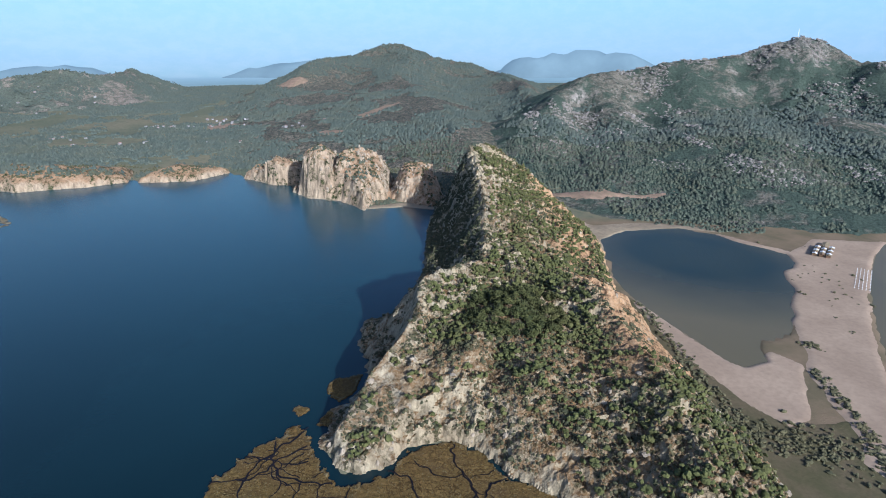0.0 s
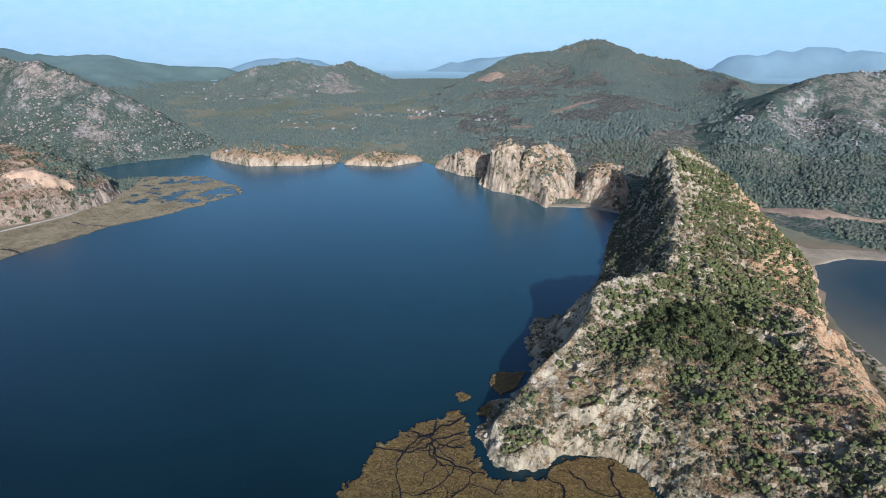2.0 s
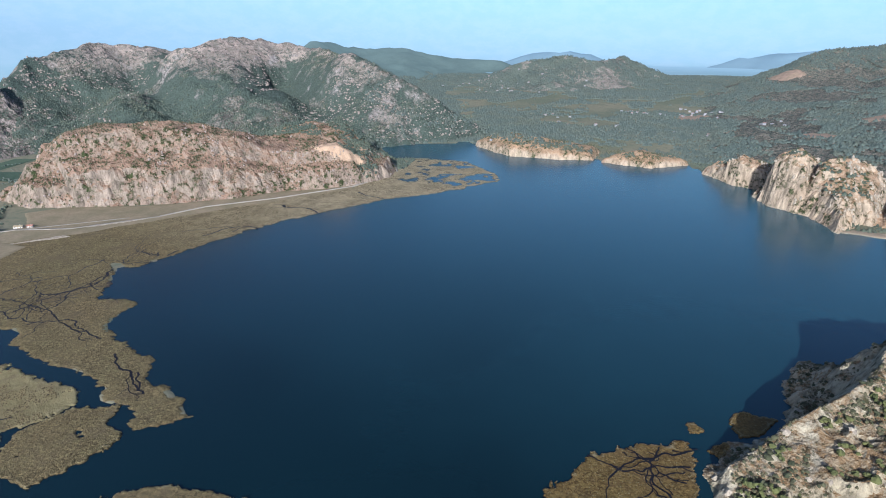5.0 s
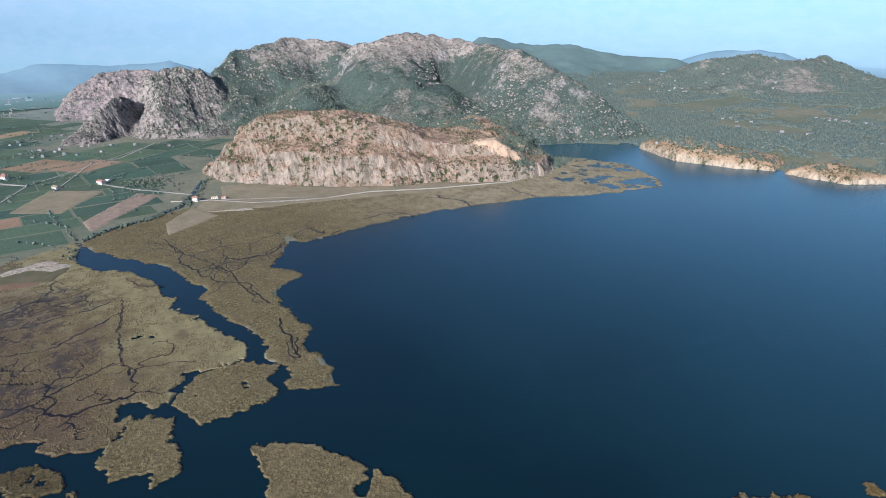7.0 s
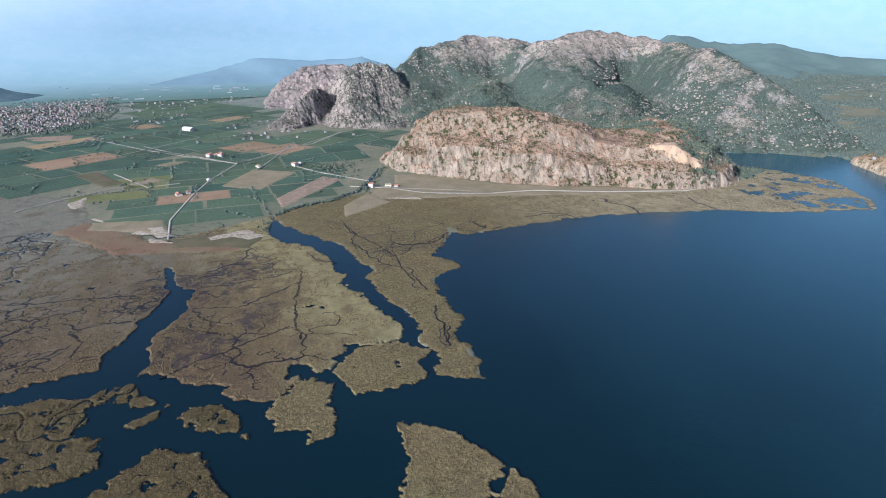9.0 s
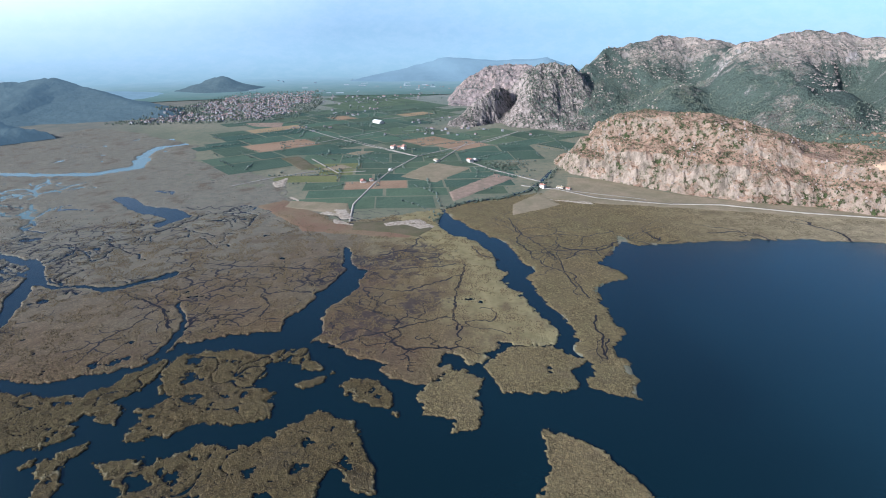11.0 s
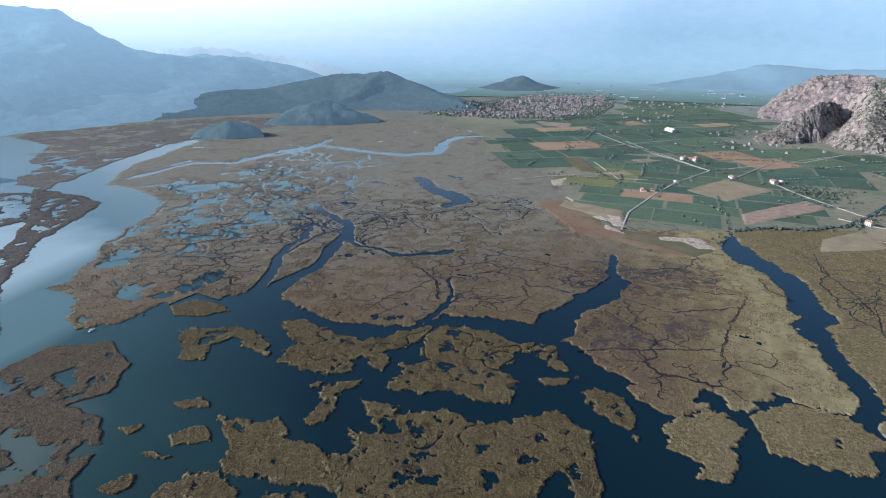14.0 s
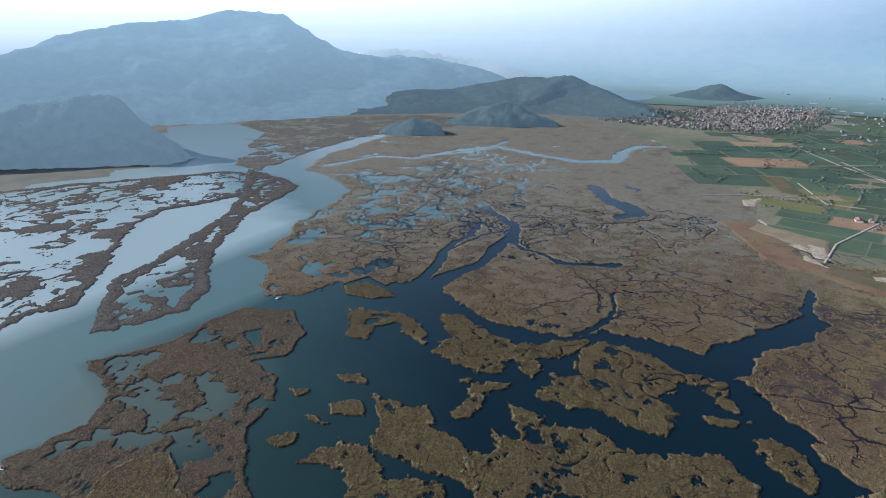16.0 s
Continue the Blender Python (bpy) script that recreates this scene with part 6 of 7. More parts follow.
def near_pine(x, y, z, slope):
    """Close wood on the saddle, loose trees over the lagoon side, none on the naked spine."""
    edge = np.interp(y, [p[1] for p in RIDGE_CRESTS[0]], [p[0] for p in RIDGE_CRESTS[0]])
    bare = (x > 126) & (y > 370) & (y < 575)
    rocky = (y < 430) & (x < 20 + 0.35 * (430 - y)) & (fbm(x, y, 18, 2, 170) < 0.60)
    dens = np.maximum(smooth(inside(GROVE, x, y), -6, 6), 0.20 + 0.75 * smooth(fbm(x, y, 34, 3, 71), 0.44, 0.60))
    dens = np.maximum(dens, 0.8 * smooth(x - 0.25 * (400 - y), 165, 185) * smooth(y, 380, 350))
    dens = np.where((y > 545) & (x > edge + 8), np.maximum(dens, 0.75 * smooth(fbm(x, y, 26, 3, 76), 0.38, 0.52)), dens)
    pick = np.modf(np.abs(np.sin(x * 12.9898 + y * 78.233)) * 43758.5453)[0]
    return (slope < 1.1) & (x > edge + 7) & ~bare & ~rocky & (pick < dens) & (inside(RIDGE_FOOT, x, y) > 5)


# where naked limestone breaks through the scrub: place and reach
LAKE_ROCKS = [(-1845, 647, 110), (-1872, 564, 100), (-1855, 432, 90), (-1668, 545, 40), (-1699, 747, 60), (-1577, 773, 60), (-1487, 836, 70), (-1687, 886, 90), (-1654, 948, 90), (-1338, 889, 80), (-1231, 868, 70), (-1199, 911, 110), (-1141, 905, 110), (-1147, 977, 110), (-1073, 985, 100), (-1053, 902, 60), (-1050, 1030, 110), (-1040, 1100, 110), (-1767, 366, 50), (-1700, 436, 50), (-1300, 1000, 100)]
EAST_ROCKS = [(967, 1613, 120), (995, 1440, 130), (1029, 1416, 110), (318, 1415, 110), (357, 1302, 90), (519, 1408, 120), (511, 1304, 80), (537, 1017, 60), (637, 958, 90), (638, 872, 60), (714, 965, 90), (692, 1101, 60), (708, 1655, 120), (554, 1608, 120), (850, 1650, 110)]


def build_foliage():
    # pines of the near ridge: each its own tree
    spots = scatter(21000, -80, 215, 215, 1000, 31, near_pine)
    order = np.argsort(np.hypot(spots[:, 0] - 60, spots[:, 1] - 430))
    spots = spots[order]
    chosen, cells = [], set()
    for p in spots:
        step = 3.1 + 1.2 * float(vnoise(p[0], p[1], 25, 77))
        key = (int(p[0] // step), int(p[1] // step), round(step, 0))
        if key not in cells:
            cells.add(key)
            chosen.append(p)
    rng = random.Random(4)
    kinds = [make_tree(100 + i, r, t) for i, (r, t) in enumerate(((2.6, 5.6), (3.2, 6.6), (2.2, 5.0), (2.9, 7.2), (3.5, 6.2)))]
    for i, p in enumerate(chosen[:290]):
        m = Matrix.Translation(p) @ Matrix.Rotation(rng.uniform(0, 6.28), 4, "Z")
        if i < len(kinds):
            kinds[i].matrix_basis = m
        else:
            src = kinds[i % len(kinds)]
            src_scale = tuple(src.scale)
            ob = copy_thing(src, m)
            ob.scale = tuple(s * k for s, k in zip(src_scale, [rng.uniform(0.55, 1.15) * rng.uniform(0.9, 1.1) for _ in range(3)]))
    rest = np.array(chosen[290:])
    rg = np.random.default_rng(3)
    clumps("pine_wood", rest + (0, 0, 2.4), rg.uniform(1.3, 3.0, len(rest)), 0.85, M_PINE, "dark green pines covering the ridge", seed=5, lumps=3)
    def spine(x, y):
        edge = np.interp(y, [p[1] for p in RIDGE_CRESTS[0]], [p[0] for p in RIDGE_CRESTS[0]])
        south = (inside(RIDGE_FOOT, x, y) < 26) & (y < 430) & (x < 90)
        return ((np.abs(x - edge - 8) < 24) | south) & (fbm(x, y, 20, 3, 172) > 0.55)
    def scrubby(x, y, z, s):
        cover = fbm(x, y, 45, 3, 72) + 0.4 * fbm(x, y, 9, 2, 73)
        slide = (x > 138) & (y > 375) & (y < 565) & (fbm(x, y, 14, 3, 171) > 0.40)
        return (s < 1.4) & ~spine(x, y) & (inside(RIDGE_FOOT, x, y) > 3) & (cover > 0.60) & ~slide
    low = scatter(52000, -85, 215, 215, 1010, 32, scrubby)
    big = rg.random(len(low)) < 0.22
    cones("ridge_scrub", low[~big] + (0, 0, 0.2), rg.uniform(0.5, 1.3, (~big).sum()), 0.9, M_HEATH, "low grey-brown heath between the rocks", "scrub", 6, True)
    clumps("ridge_scrub", low[big] + (0, 0, 0.4), rg.uniform(0.8, 2.0, big.sum()), 0.8, M_BUSH, "green bushes between the rocks of the ridge", "scrub", 46, 1)
    def shady(x, y, z, s):
        edge = np.interp(y, [p[1] for p in RIDGE_CRESTS[0]], [p[0] for p in RIDGE_CRESTS[0]])
        return (x < edge - 6) & (y > 520) & (inside(RIDGE_FOOT, x, y) > 2) & (fbm(x, y, 18, 3, 141) > 0.36)
    dim = scatter(9000, -60, 70, 515, 940, 42, shady)
    clumps("ridge_scrub", dim + (0, 0, 0.4), rg.uniform(1.0, 2.4, len(dim)), 0.85, M_BUSH, "dense dark scrub on the shaded lake slope", "scrub", 43, 1)
    # jagged outcrops along the crests and cliffs
    def craggy(x, y, z, s):
        edge = np.interp(y, [p[1] for p in RIDGE_CRESTS[0]], [p[0] for p in RIDGE_CRESTS[0]])
        brink = np.abs(x - edge - 6) < 16 + 12 * fbm(x, y, 40, 2, 95)
        return (inside(RIDGE_FOOT, x, y) > 1) & ((brink & (fbm(x, y, 14, 3, 96) > 0.5)) | ((s > 0.75) & (fbm(x, y, 22, 3, 97) > 0.52)) | ((inside(RIDGE_FOOT, x, y) < 9) & (y < 420) & (fbm(x, y, 16, 3, 98) > 0.45)))
    k = scatter(2600, -85, 215, 215, 1010, 37, craggy, 2.0)
    clumps("outcrop", k - (0, 0, 0.4), rg.uniform(0.7, 2.6, len(k)), 0.8, M_STONE, "jagged pale limestone outcrops on the ridge", "", 15, 1).parent = bpy.data.objects["rocky_ridge"]
    k = scatter(2600, -400, 15, 895, 1150, 38, lambda x, y, z, s: (z > 3) & (s > 0.7) & (fbm(x, y, 18, 3, 99) > 0.5), 3.0)
    clumps("outcrop", k, rg.uniform(1.0, 2.8, len(k)), 1.3, M_STONE, "jagged buff limestone pinnacles on the crag", "", 16, 1).parent = bpy.data.objects["lake_crag"]
    k = scatter(6000, -1280, -780, 160, 840, 39, lambda x, y, z, s: (z > 3) & (s > 0.55) & (fbm(x, y, 26, 3, 100) > 0.5), 4.0)
    clumps("outcrop", k, rg.uniform(0.8, 2.2, len(k)), 1.1, M_STONE_PINK, "weathered pinkish limestone ribs on the cliff", "", 17, 1).parent = bpy.data.objects["cliff_hill"]
    for crag, seed in (("dark_crag", 50), ("far_crag", 51)):
        box_of = [h for h in HILLS if h[5] == crag][0]
        k = scatter(2600, *box_of[:4], seed, lambda x, y, z, s: (z > 8) & (s > 0.5) & (fbm(x, y, 24, 3, 103) > 0.5), 4.0)
        clumps("outcrop", k - (0, 0, 0.4), rg.uniform(1.0, 3.2, len(k)), 1.1, M_STONE_PINK, "weathered limestone ribs on the crag", "", seed, 1).parent = bpy.data.objects[crag]

    def in_zones(zones, x, y, seed):
        near = np.zeros(x.shape)
        for zx, zy, r in zones:
            near = np.maximum(near, smooth(np.hypot(x - zx, y - zy), r, 0.3 * r))
        return near * 0.24 + fbm(x, 0.45 * y + 0.5 * x, 60, 6, seed, 0.72) > 0.66
    k = scatter(42000, -2250, -900, 250, 1250, 40, lambda x, y, z, s: (z > 6) & (inside(OPEN, x, y) < -6) & (inside(CLIFF_FOOT, x, y) < -10) & in_zones(LAKE_ROCKS, x, y, 101), 6.0)
    clumps("outcrop", k - (0, 0, 0.5), 1.0 + 3.0 * rg.uniform(0, 1, len(k)) ** 3, 0.65, M_STONE_PINK, "grey and pink limestone outcrops on the mountain", "", 18, 1).parent = bpy.data.objects["lake_mountain"]
    k = scatter(60000, 200, 1500, 850, 1750, 41, lambda x, y, z, s: (z > 30) & in_zones(EAST_ROCKS, x, y, 102), 6.0)
    clumps("outcrop", k, 1.1 + 4.0 * rg.uniform(0, 1, len(k)) ** 3, 0.6, M_STONE_GREY, "grey limestone outcrops below the summit", "", 19, 1).parent = bpy.data.objects["east_mountain"]
    # woods north of the lake and on the mountain foot
    def wood(x, y, z, s):
        away = np.hypot(x, y)
        yaw = np.degrees(np.arctan2(-x, y))
        free = (inside(LAGOON, x, y) < -18) & (inside(OPEN, x, y) < -14) & (inside(SEA, x, y) < -40) & (inside(RIDGE_FOOT, x, y) < 2)
        beach = (x > 370) & (y < 775)
        clear = fbm(x, y, 130, 5, 74, 0.62) + 0.22 * smooth(x, 150, 300) * smooth(z, 60, 200) - 0.05 * smooth(x, 250, 100) * smooth(z, 50, 120)
        for line, _ in BARE:
            free &= inside(line, x, y) < 1
        free &= inside(SPIT, x, y) < 5
        return free & ~beach & (yaw > -50) & (yaw < 51) & (s < 0.9) & (clear < 0.565) & (away < 3000)
    w = scatter(225000, -2100, 1400, 770, 2900, 33, wood, 6.0)
    near = np.hypot(w[:, 0], w[:, 1]) < 1300
    a, b = w[near], w[~near]
    cones("pine_forest", a + (0, 0, 0.9), rg.uniform(1.7, 3.8, len(a)), 1.05, M_WOOD, "dense green pine forest behind the lagoon", "forest", 7, True)
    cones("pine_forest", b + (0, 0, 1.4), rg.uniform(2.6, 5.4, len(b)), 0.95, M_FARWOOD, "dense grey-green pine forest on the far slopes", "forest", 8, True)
    # scrub on the limestone mountains beside the lake
    def maquis(x, y, z, s):
        patchy = fbm(x, y, 200, 3, 75) + 0.2 * fbm(x, y, 40, 3, 76)
        return (z > 4) & (s < 0.95) & (patchy > 0.50 + 0.30 * smooth(z + 160 * (fbm(x, y, 180, 4, 175) - 0.5), 120, 215)) & (inside(OPEN, x, y) < -6) & (inside(SPIT, x, y) < 0) & ((inside(CLIFF_FOOT, x, y) < 0) | (y > 690 + 0.5 * (x + 1000)))
    k = scatter(85000, -2100, -780, 150, 1450, 34, maquis, 6.0)
    cones("maquis_scrub", k + (0, 0, 0.4), rg.uniform(1.3, 3.0, len(k)), 0.9, M_WOOD, "grey-green scrub on the limestone slopes", "scrub", 9)
    knoll = [(-1060, 600), (-1033, 632), (-1009, 661), (-960, 697), (-900, 712), (-850, 690)]
    k = scatter(9000, -1150, -800, 520, 840, 44, lambda x, y, z, s: (z > 3) & (inside(CLIFF_FOOT, x, y) > 2) & (line_dist(knoll, x, y)[0] < 55 + 50 * smooth(y - x, 1640, 1720)) & (fbm(x, y, 30, 3, 144) > 0.40), 4.0)
    clumps("knoll_wood", k + (0, 0, 1.0), rg.uniform(1.6, 3.2, len(k)), 0.85, M_WOOD, "green pine scrub on the knoll behind the cliff", "trees", 45, 1)
    k = scatter(11000, -1280, -780, 160, 840, 35, lambda x, y, z, s: (z > 4) & (s < 1.6) & (fbm(x, y, 40, 3, 77) > 0.42), 4.0)
    cones("cliff_scrub", k + (0, 0, 0.4), rg.uniform(0.8, 2.0, len(k)), 1.0, M_BUSH, "small dark bushes dotting the pink cliff", "scrub", 10)
    k = scatter(7000, -930, 20, 900, 1230, 36, lambda x, y, z, s: (z > 3) & (s < 1.2) & (inside(OPEN, x, y) < -8) & (fbm(x, y, 40, 3, 78) > 0.5), 4.0)
    clumps("shore_scrub", k + (0, 0, 0.8), rg.uniform(1.2, 2.6, len(k)), 0.8, M_BUSH, "dark bushes along the cliff tops", "scrub", 11, 1)
    # dune bushes, canal trees and hedges
    rg2 = np.random.default_rng(21)
    line = np.array([(303, 409), (301, 385), (299, 363), (293, 336), (286, 312), (275, 280)], float)
    t = rg2.uniform(0, len(line) - 1.01, 150)
    i = t.astype(int)
    p = line[i] + (line[i + 1] - line[i]) * (t - i)[:, None] + rg2.normal(0, 2.5, (150, 2))
    q = np.concatenate([p, (326, 452) + rg2.normal(0, 4, (26, 2)), (245, 318) + rg2.normal(0, 12, (130, 2)), (215, 330) + rg2.normal(0, 9, (120, 2)), (207, 400) + rg2.normal(0, 1, (150, 2)) * (5, 40), (204, 500) + rg2.normal(0, 1, (90, 2)) * (4, 35), (425, 560) + rg2.normal(0, 1, (70, 2)) * (45, 80), (270, 300) + rg2.normal(0, 14, (60, 2))])
    z = surface(q[:, 0], q[:, 1])
    k = z > 0.2
    clumps("dune_bushes", np.column_stack([q, z + 0.8])[k], rg2.uniform(1.0, 2.4, len(q))[k], 0.7, M_BUSH, "green bushes on the sandy flats", "bushes", 12, 3)
    line = np.array([(-774, -52), (-840, -40), (-879, 8), (-896, 52), (-948, 104), (-1009, 130), (-1110, 165)], float)
    t = rg2.uniform(0, len(line) - 1.01, 220)
    i = t.astype(int)
    p = line[i] + (line[i + 1] - line[i]) * (t - i)[:, None] + rg2.normal(0, 4.5, (220, 2))
    e = (-1130, 70) + rg2.normal(0, 1, (160, 2)) * (28, 22)
    q = np.concatenate([p, e])
    z = ground_height(q[:, 0], q[:, 1])
    clumps("canal_bushes", np.column_stack([q, z + 1.4]), rg2.uniform(1.4, 3.0, len(q)), 0.9, M_WOOD, "dark green bushes lining the canal", "bushes", 13, 2)
    # hedges and lone trees over the farmed plain
    x, y = [], []
    for k in range(420):
        cx, cy, turn = rg2.uniform(-2500, -850), rg2.uniform(-1000, 250), radians(rg2.choice((8.0, 42.0, 98.0, 132.0)))
        n = int(rg2.integers(3, 22))
        at = np.cumsum(rg2.uniform(3, 9, n))
        x.append(cx + at * math.cos(turn) + rg2.normal(0, 1.5, n))
        y.append(cy + at * math.sin(turn) + rg2.normal(0, 1.5, n))
    x, y = np.concatenate(x), np.concatenate(y)
    ok = inside(FARM, x, y) > 0
    x, y = x[ok], y[ok]
    clumps("plain_trees", np.column_stack([x, y, ground_height(x, y) + 2]), rg2.uniform(0.9, 2.3, len(x)), 0.8, M_FARWOOD, "scattered trees and hedges over the farmed plain", "trees", 14, 1)


# ---- buildings ----
def box(bm, x0, x1, y0, y1, z0, z1):
    v = [bm.verts.new((x, y, z)) for z in (z0, z1) for x, y in ((x0, y0), (x1, y0), (x1, y1), (x0, y1))]
    for f in ((3, 2, 1, 0), (4, 5, 6, 7), (0, 1, 5, 4), (1, 2, 6, 5), (2, 3, 7, 6), (3, 0, 4, 7)):
        bm.faces.new([v[i] for i in f])


def part(name, bm, material, parent, label="", bevel=0.0):
    """Links a bmesh as one mesh object under a thing or a part."""
    if bevel:
        bmesh.ops.bevel(bm, geom=bm.edges[:], offset=bevel, segments=1, affect="EDGES")
    me = bpy.data.meshes.new(name)
    bm.to_mesh(me)
    bm.free()
    me.materials.append(material)
    ob = new(name, me)
    ob.parent = parent
    return tagged(ob, label) if label else ob


def gable(bm, w, d, z, rise, over=0.5):
    """A pitched roof with thickness."""
    a, b = w / 2 + over, d / 2 + over
    up = [(-a, -b, z), (a, -b, z), (a, 0, z + rise), (-a, 0, z + rise), (-a, b, z), (a, b, z)]
    top = [bm.verts.new(p) for p in up]
    low = [bm.verts.new((x, y, h - 0.25)) for x, y, h in up]
    for i, j, k, l in ((0, 1, 2, 3), (3, 2, 5, 4)):
        bm.faces.new([top[n] for n in (i, j, k, l)])
        bm.faces.new([low[n] for n in (l, k, j, i)])
    for i, j in ((0, 1), (1, 2), (2, 5), (5, 4), (4, 3), (3, 0)):
        bm.faces.new((top[j], top[i], low[i], low[j]))


def make_greenhouse(x, y, turn, long, wide):
    """A low tunnel of pale sheeting with closed ends and a door at one end."""
    base = float(ground_height(np.array([x]), np.array([y]))[0]) + 2.45
    ob = tagged(new("greenhouse"), "long low greenhouse under pale sheeting on the plain", "greenhouse", "greenhouses of the far plain")
    ob.matrix_world = pose(x, y, base, 0, 0, turn)
    arc = [(0.5 * wide * math.cos(math.pi * k / 8), 0.2 + 2.9 * math.sin(math.pi * k / 8) ** 0.7) for k in range(9)]
    bm = bmesh.new()
    rings = [[bm.verts.new((e * long / 2, v, z)) for v, z in [(wide / 2, -0.4), *arc, (-wide / 2, -0.4)]] for e in (-1, 1)]
    for k in range(len(rings[0]) - 1):
        bm.faces.new((rings[0][k], rings[0][k + 1], rings[1][k + 1], rings[1][k]))
    bm.faces.new(rings[0][::-1])
    bm.faces.new(rings[1])
    me = bpy.data.meshes.new("cover")
    bm.to_mesh(me)
    bm.free()
    me.materials.append(M_SHEETING)
    new("cover", me).parent = ob
    bm = bmesh.new()
    bmesh.ops.create_cube(bm, size=1.0)
    for v in bm.verts:
        v.co = (long / 2 + 0.05 + 0.1 * v.co.x, 2.0 * v.co.y, 1.1 + 2.1 * v.co.z)
    me = bpy.data.meshes.new("door")
    bm.to_mesh(me)
    bm.free()
    me.materials.append(M_STRAW)
    new("door", me).parent = ob


def make_house(x, y, turn, w, d, floors, roof, label):
    h = 2.9 * floors
    ob = tagged(new("house"), label, "house")
    bm = bmesh.new()
    box(bm, -w / 2, w / 2, -d / 2, d / 2, -0.5, h)
    part("wall", bm, M_WALL, ob)
    bm = bmesh.new()
    gable(bm, w, d, h, d * 0.22)
    part("roof", bm, roof, ob)
    bm = bmesh.new()
    box(bm, w * 0.2, w * 0.2 + 0.6, -d * 0.2, -d * 0.2 + 0.6, h, h + d * 0.22 + 0.9)
    part("chimney", bm, M_WALL, ob)
    bm = bmesh.new()
    box(bm, -0.5, 0.5, -d / 2 - 0.06, -d / 2 + 0.05, 0, 2.1)
    part("door", bm, M_TIMBER, ob)
    for f in range(floors):
        for k in (-0.32, 0.3):
            for s in (-1, 1):
                bm = bmesh.new()
                box(bm, k * w - 0.6, k * w + 0.6, s * d / 2 - 0.06, s * d / 2 + 0.06, 2.9 * f + 0.9, 2.9 * f + 2.1)
                part("window", bm, M_GLASS, ob)
    ob.matrix_basis = Matrix.Translation((x, y, float(surface(np.array([x]), np.array([y]))[0]) + 0.2)) @ Matrix.Rotation(radians(turn), 4, "Z")
    return ob


def many_houses(name, spots, seed, label, low=0.3, wall=None, tile=None):
    """Small far houses: walls and pitched roofs in one mesh of two materials."""
    rng = np.random.default_rng(seed)
    v, f, mats = [], [], []
    for x, y, z in spots:
        w, d, h, a = rng.uniform(5, 8.5), rng.uniform(4.5, 6.5), rng.choice((2.8, 2.8, 5.0)), rng.uniform(0, 3.14)
        c, s = math.cos(a), math.sin(a)
        rise = 1.7 if rng.random() > low else 0.2
        p = [(-w / 2, -d / 2, -1), (w / 2, -d / 2, -1), (w / 2, d / 2, -1), (-w / 2, d / 2, -1), (-w / 2, -d / 2, h), (w / 2, -d / 2, h), (w / 2, d / 2, h), (-w / 2, d / 2, h), (-w / 2, 0, h + rise), (w / 2, 0, h + rise)]
        b = len(v)
        v += [(x + c * i - s * j, y + s * i + c * j, z + k) for i, j, k in p]
        f += [(b, b + 1, b + 5, b + 4), (b + 1, b + 2, b + 6, b + 5), (b + 2, b + 3, b + 7, b + 6), (b + 3, b, b + 4, b + 7), (b + 4, b + 5, b + 9, b + 8), (b + 6, b + 7, b + 8, b + 9), (b + 4, b + 8, b + 7, b + 7), (b + 5, b + 6, b + 9, b + 9)]
        red = rise > 1
        mats += [0, 0, 0, 0, 1 if red else 0, 1 if red else 0, 0, 0]
    me = bpy.data.meshes.new(name)
    me.from_pydata(v, [], [q if q[2] != q[3] else q[:3] for q in f])
    me.materials.append(wall or M_WALL)
    me.materials.append(tile or M_TILE)
    me.polygons.foreach_set("material_index", np.array(mats, np.int32))
    me.update()
    return tagged(new(name, me), label, "houses", kind="stuff")


TOWN = [(-1640, -1020), (-1760, -960), (-2000, -1000), (-2480, -960), (-2600, -700), (-2150, -600), (-1800, -560), (-1700, -760)]


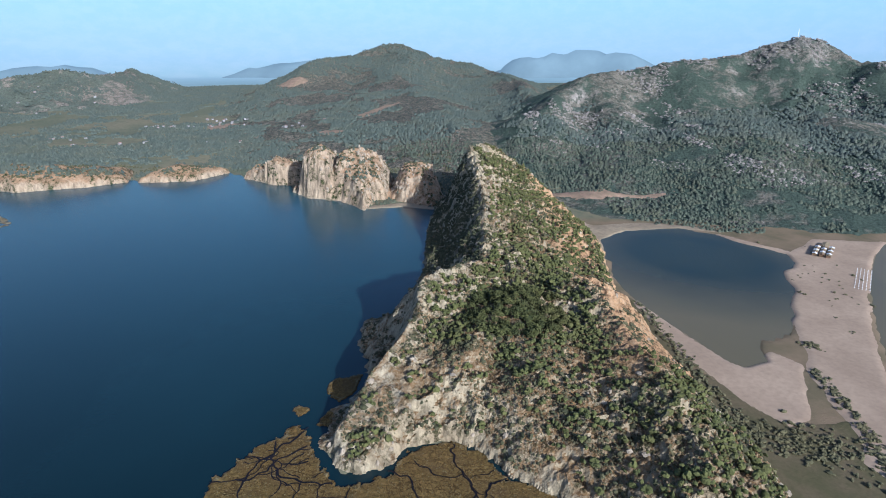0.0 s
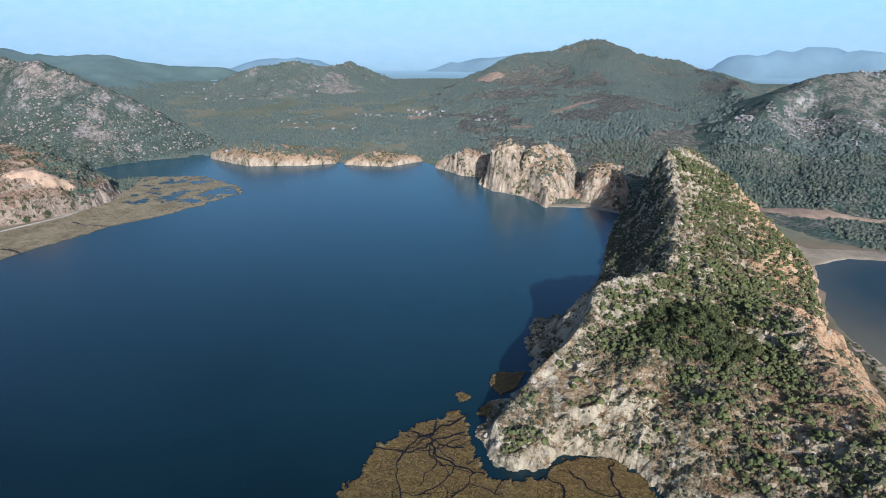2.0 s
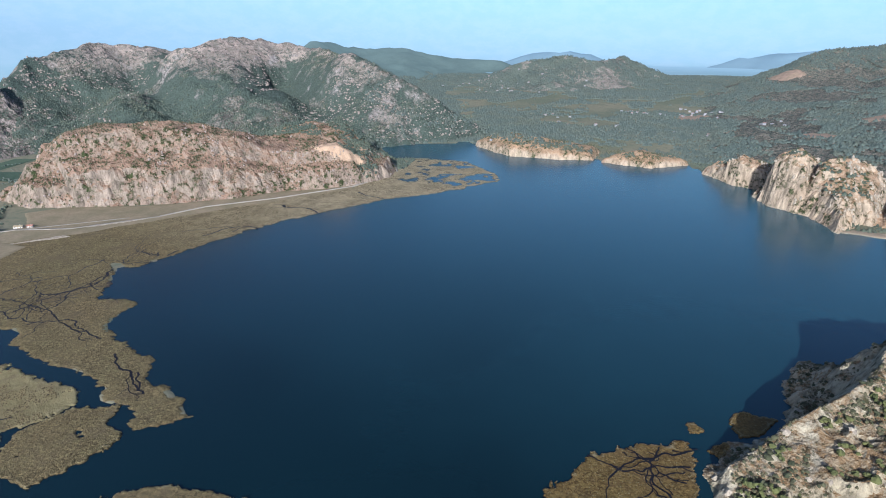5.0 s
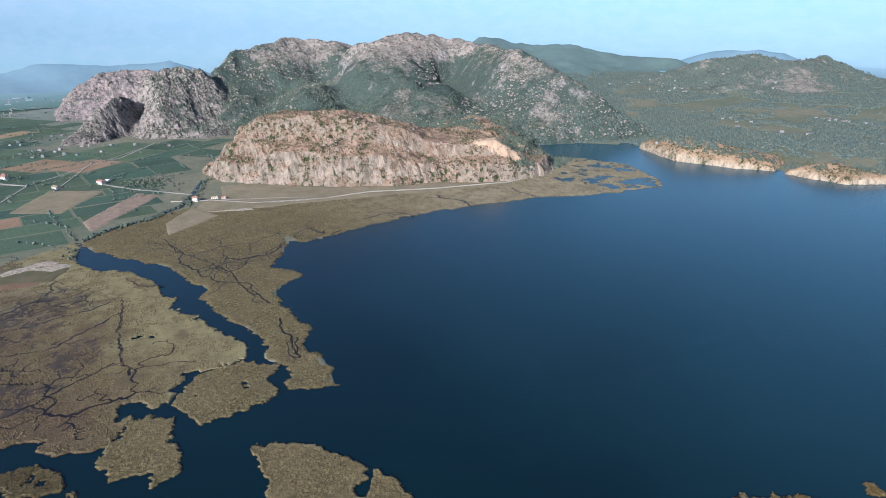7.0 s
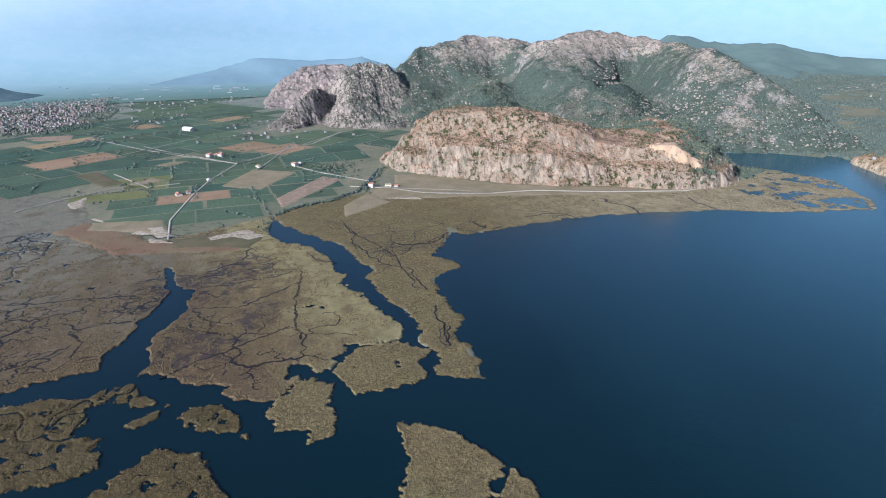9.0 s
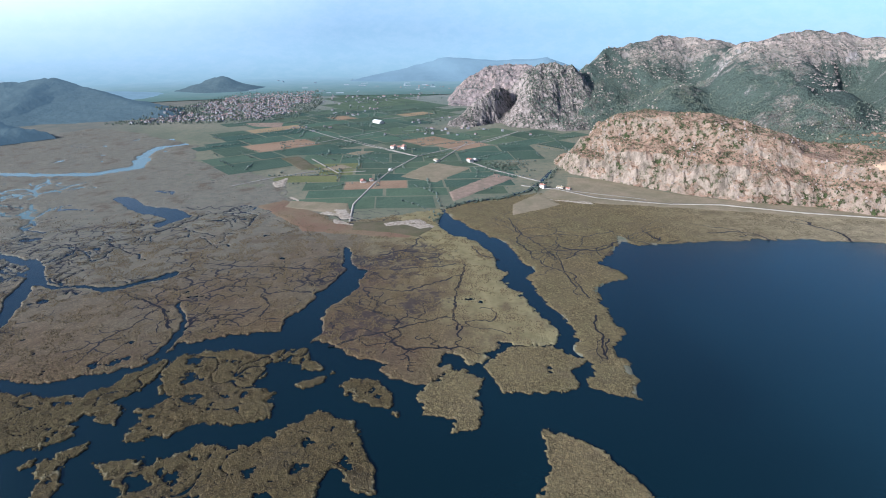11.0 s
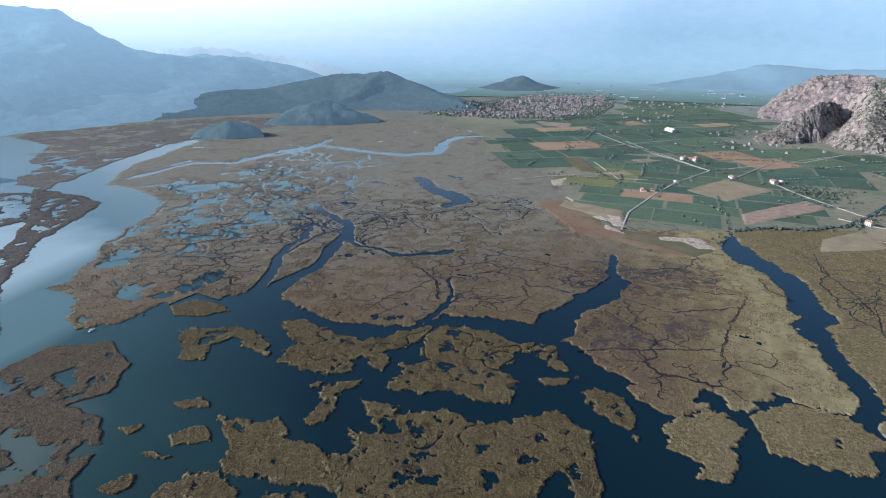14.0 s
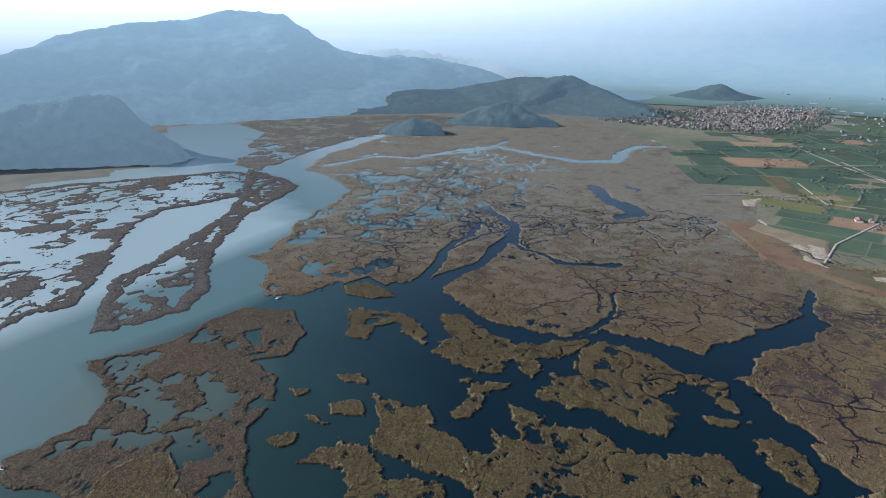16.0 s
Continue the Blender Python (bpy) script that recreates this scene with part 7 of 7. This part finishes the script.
def build_buildings():
    make_house(-992, -189, 20, 14, 9, 1, M_TILE, "white farmhouse with a red tiled roof by a track")
    make_house(-1002, -176, 20, 7, 6, 1, M_TILE, "small red-roofed outbuilding beside the farmhouse")
    make_house(-1166, -3, 35, 13, 9, 2, M_TILE, "two-storey white farmhouse among fields")
    make_house(-1180, 8, 35, 9, 7, 1, M_WALL, "low white barn beside a farmhouse")
    make_house(-965, 122, 50, 9, 7, 2, M_TILE, "white house with a red roof by the canal")
    make_house(-963, 151, 60, 11, 7, 1, M_STRAW, "low sandy farm building near the cliff")
    make_house(-955, 163, 60, 7, 6, 1, M_TILE, "small house with a red roof near the cliff")
    make_house(-1081, -153, 25, 8, 6, 1, M_WALL, "small white shed at the edge of an orchard")
    make_house(-1173, -71, 30, 14, 8, 1, M_STRAW, "long sandy farm barn beside the road")
    for dx, dy in ((0, 0), (14, 10), (-16, 8), (10, -14), (-12, -12)):
        make_house(-1312 + dx, -164 + dy, 40 + dx, 10, 8, 1 + (dx > 5), M_TILE, "white farmhouse in a cluster on the plain")
    make_house(-1682, -273, 45, 34, 16, 2, M_WHITE, "large white warehouse on the plain")
    rng = random.Random(61)
    for i in range(22):
        a, r = radians(rng.uniform(93.5, 111)), rng.uniform(2520, 3330)
        make_greenhouse(-math.sin(a) * r, math.cos(a) * r, math.degrees(a) + rng.choice((0, 0, 8, 75)), rng.uniform(16, 36), rng.uniform(6, 9))
    rng = np.random.default_rng(8)
    n = 2100
    x, y = rng.uniform(-2620, -1600, n), rng.uniform(-1080, -540, n)
    ok = (inside(TOWN, x, y) > 0) & (fbm(x, y, 120, 3, 91) > 0.42)
    many_houses("town_houses", np.column_stack([x, y, surface(x, y)])[ok], 1, "pale houses with red roofs crowding the town", 0.12, M_TOWNWALL, M_TOWNROOF)
    n = 640
    x, y = rng.uniform(-2950, -1480, n), rng.uniform(-1050, 250, n)
    ok = (inside(FARM, x, y) > 10) & (fbm(x, y, 150, 3, 92) > 0.54)
    many_houses("plain_houses", np.column_stack([x, y, surface(x, y)])[ok], 2, "scattered pale houses over the plain", 0.3, M_TOWNWALL, M_TOWNROOF)
    spots = []
    for cx, cy, k, sp in ((-804, 1724, 10, 25), (-695, 1746, 14, 30), (-661, 1842, 8, 25), (-421, 1594, 6, 14), (-342, 1665, 3, 20), (-536, 1478, 5, 18), (-762, 1439, 4, 25), (-983, 1525, 6, 25), (-889, 1440, 4, 20), (-1480, 2020, 20, 90), (-1620, 1900, 12, 80), (-880, 1060, 3, 12)):
        spots += [(cx + rng.normal(0, sp * 1.6), cy + rng.normal(0, sp)) for _ in range(k)]
    spots = np.array(spots)
    many_houses("village_houses", np.column_stack([spots, surface(spots[:, 0], spots[:, 1])]), 3, "scattered white village houses among trees", 0.45, M_TOWNWALL, M_TOWNROOF)
    k = rng.uniform(0, 1, (3200, 2)) * (1000, 540) + (-2620, -1080)
    k = k[inside(TOWN, k[:, 0], k[:, 1]) > -40]
    cones("town_trees", np.column_stack([k, surface(k[:, 0], k[:, 1]) + 1.5]), rng.uniform(2.2, 4.5, len(k)), 1.1, M_WOOD, "green garden trees between the town houses", "trees", 22)
    # beach buildings: a courtyard of long huts round a deck
    for k, (dx, dy, w, d, mat) in enumerate([(5.2 * i - 18, 7.5 * j - 6, 4.2, 4.8, (M_STRAW, M_WHITE, M_TIMBER)[(i + 2 * j) % 3]) for i in range(8) for j in range(3)] + [(30, 2, 16, 7, M_STRAW)]):
        ob = tagged(new("beach_hut"), "low timber beach hut with a %s roof" % ("white" if mat is M_WHITE else "thatched" if mat is M_STRAW else "dark plank"), "hut", "beach huts")
        bm = bmesh.new()
        box(bm, -w / 2, w / 2, -d / 2, d / 2, -0.4, 2.4)
        part("wall", bm, M_TIMBER, ob)
        bm = bmesh.new()
        gable(bm, w, d, 2.4, 0.9, 0.6)
        part("roof", bm, mat, ob)
        a = radians(52)
        ob.matrix_basis = Matrix.Translation((488 + dx * math.cos(a) - dy * math.sin(a), 692 + dx * math.sin(a) + dy * math.cos(a), 2.0)) @ Matrix.Rotation(a, 4, "Z")
    # sun loungers in five straight rows
    first = tagged(new("sun_lounger"), "pale sun lounger in a row on the beach", "lounger", "sun loungers on the beach")
    bm = bmesh.new()
    box(bm, -0.35, 0.35, -1.0, 0.45, 0.3, 0.42)
    part("bed", bm, M_WHITE, first)
    bm = bmesh.new()
    v = [bm.verts.new(p) for p in ((-0.35, 0.45, 0.42), (0.35, 0.45, 0.42), (0.35, 1.0, 0.8), (-0.35, 1.0, 0.8), (-0.35, 0.45, 0.30), (0.35, 0.45, 0.30), (0.35, 1.0, 0.70), (-0.35, 1.0, 0.70))]
    for f in ((0, 1, 2, 3), (7, 6, 5, 4), (0, 4, 5, 1), (2, 6, 7, 3), (1, 5, 6, 2), (3, 7, 4, 0)):
        bm.faces.new([v[i] for i in f])
    part("backrest", bm, M_WHITE, first)
    for sx in (-0.3, 0.3):
        for sy in (-0.9, 0.9):
            bm = bmesh.new()
            box(bm, sx - 0.03, sx + 0.03, sy - 0.03, sy + 0.03, 0, 0.32)
            part("leg", bm, M_TIMBER, first)
    a, k = radians(-40), 0
    for row in range(5):
        for i in range(14):
            u, v = row * 2.9, i * 5.2
            p = (451 + u * 1.0 + v * 0.62 - row * 0.2, 580 - u * 0.75 + v * 0.84)
            m = Matrix.Translation((*p, float(ground_height(np.array([p[0]]), np.array([p[1]]))[0]) + 0.6)) @ Matrix.Rotation(a, 4, "Z")
            if k == 0:
                first.matrix_basis = m
            else:
                copy_thing(first, m)
            k += 1
    # mast on the summit
    mast = tagged(new("radio_mast"), "thin lattice radio mast on the mountain summit", "mast")
    bm = bmesh.new()
    box(bm, -0.5, 0.5, -0.5, 0.5, -4, 26)
    part("tower", bm, M_METAL, mast)
    bm = bmesh.new()
    box(bm, -5, 9, -4, 4, -4, 4)
    part("cabin", bm, M_WHITE, mast)
    mast.matrix_basis = Matrix.Translation((954, 1644, float(surface(np.array([954.0]), np.array([1644.0]))[0])))
    # small boats
    for x, y, a in ((-4, -379, 30), (-240, -492, 100)):
        boat = tagged(new("boat"), "small white motor boat lying on still water", "boat", "boats on the water")
        bm = bmesh.new()
        ring = [(-1.0, -3.0), (1.0, -3.0), (1.1, 0.5), (0.7, 2.4), (0, 3.6), (-0.7, 2.4), (-1.1, 0.5)]
        lo = [bm.verts.new((i * 0.7, j * 0.92, -0.3)) for i, j in ring]
        hi = [bm.verts.new((i, j, 0.7)) for i, j in ring]
        inn = [bm.verts.new((i * 0.8, j * 0.88, 0.7)) for i, j in ring]
        floor = [bm.verts.new((i * 0.75, j * 0.85, 0.15)) for i, j in ring]
        for i in range(7):
            j = (i + 1) % 7
            bm.faces.new((lo[i], lo[j], hi[j], hi[i]))
            bm.faces.new((hi[i], hi[j], inn[j], inn[i]))
            bm.faces.new((inn[i], inn[j], floor[j], floor[i]))
        bm.faces.new(floor)
        bm.faces.new(lo[::-1])
        part("hull", bm, M_WHITE, boat)
        bm = bmesh.new()
        box(bm, -1.0, 1.0, -1.8, 0.8, 1.9, 2.0)
        part("canopy", bm, M_TIMBER, boat)
        for sx in (-0.85, 0.85):
            for sy in (-1.6, 0.6):
                bm = bmesh.new()
                box(bm, sx - 0.04, sx + 0.04, sy - 0.04, sy + 0.04, 0.6, 1.92)
                part("post", bm, M_METAL, boat)
        boat.matrix_basis = pose(x, y, 0.0, 0, 0, a)


build_cover()
build_fields()
build_foliage()
build_buildings()
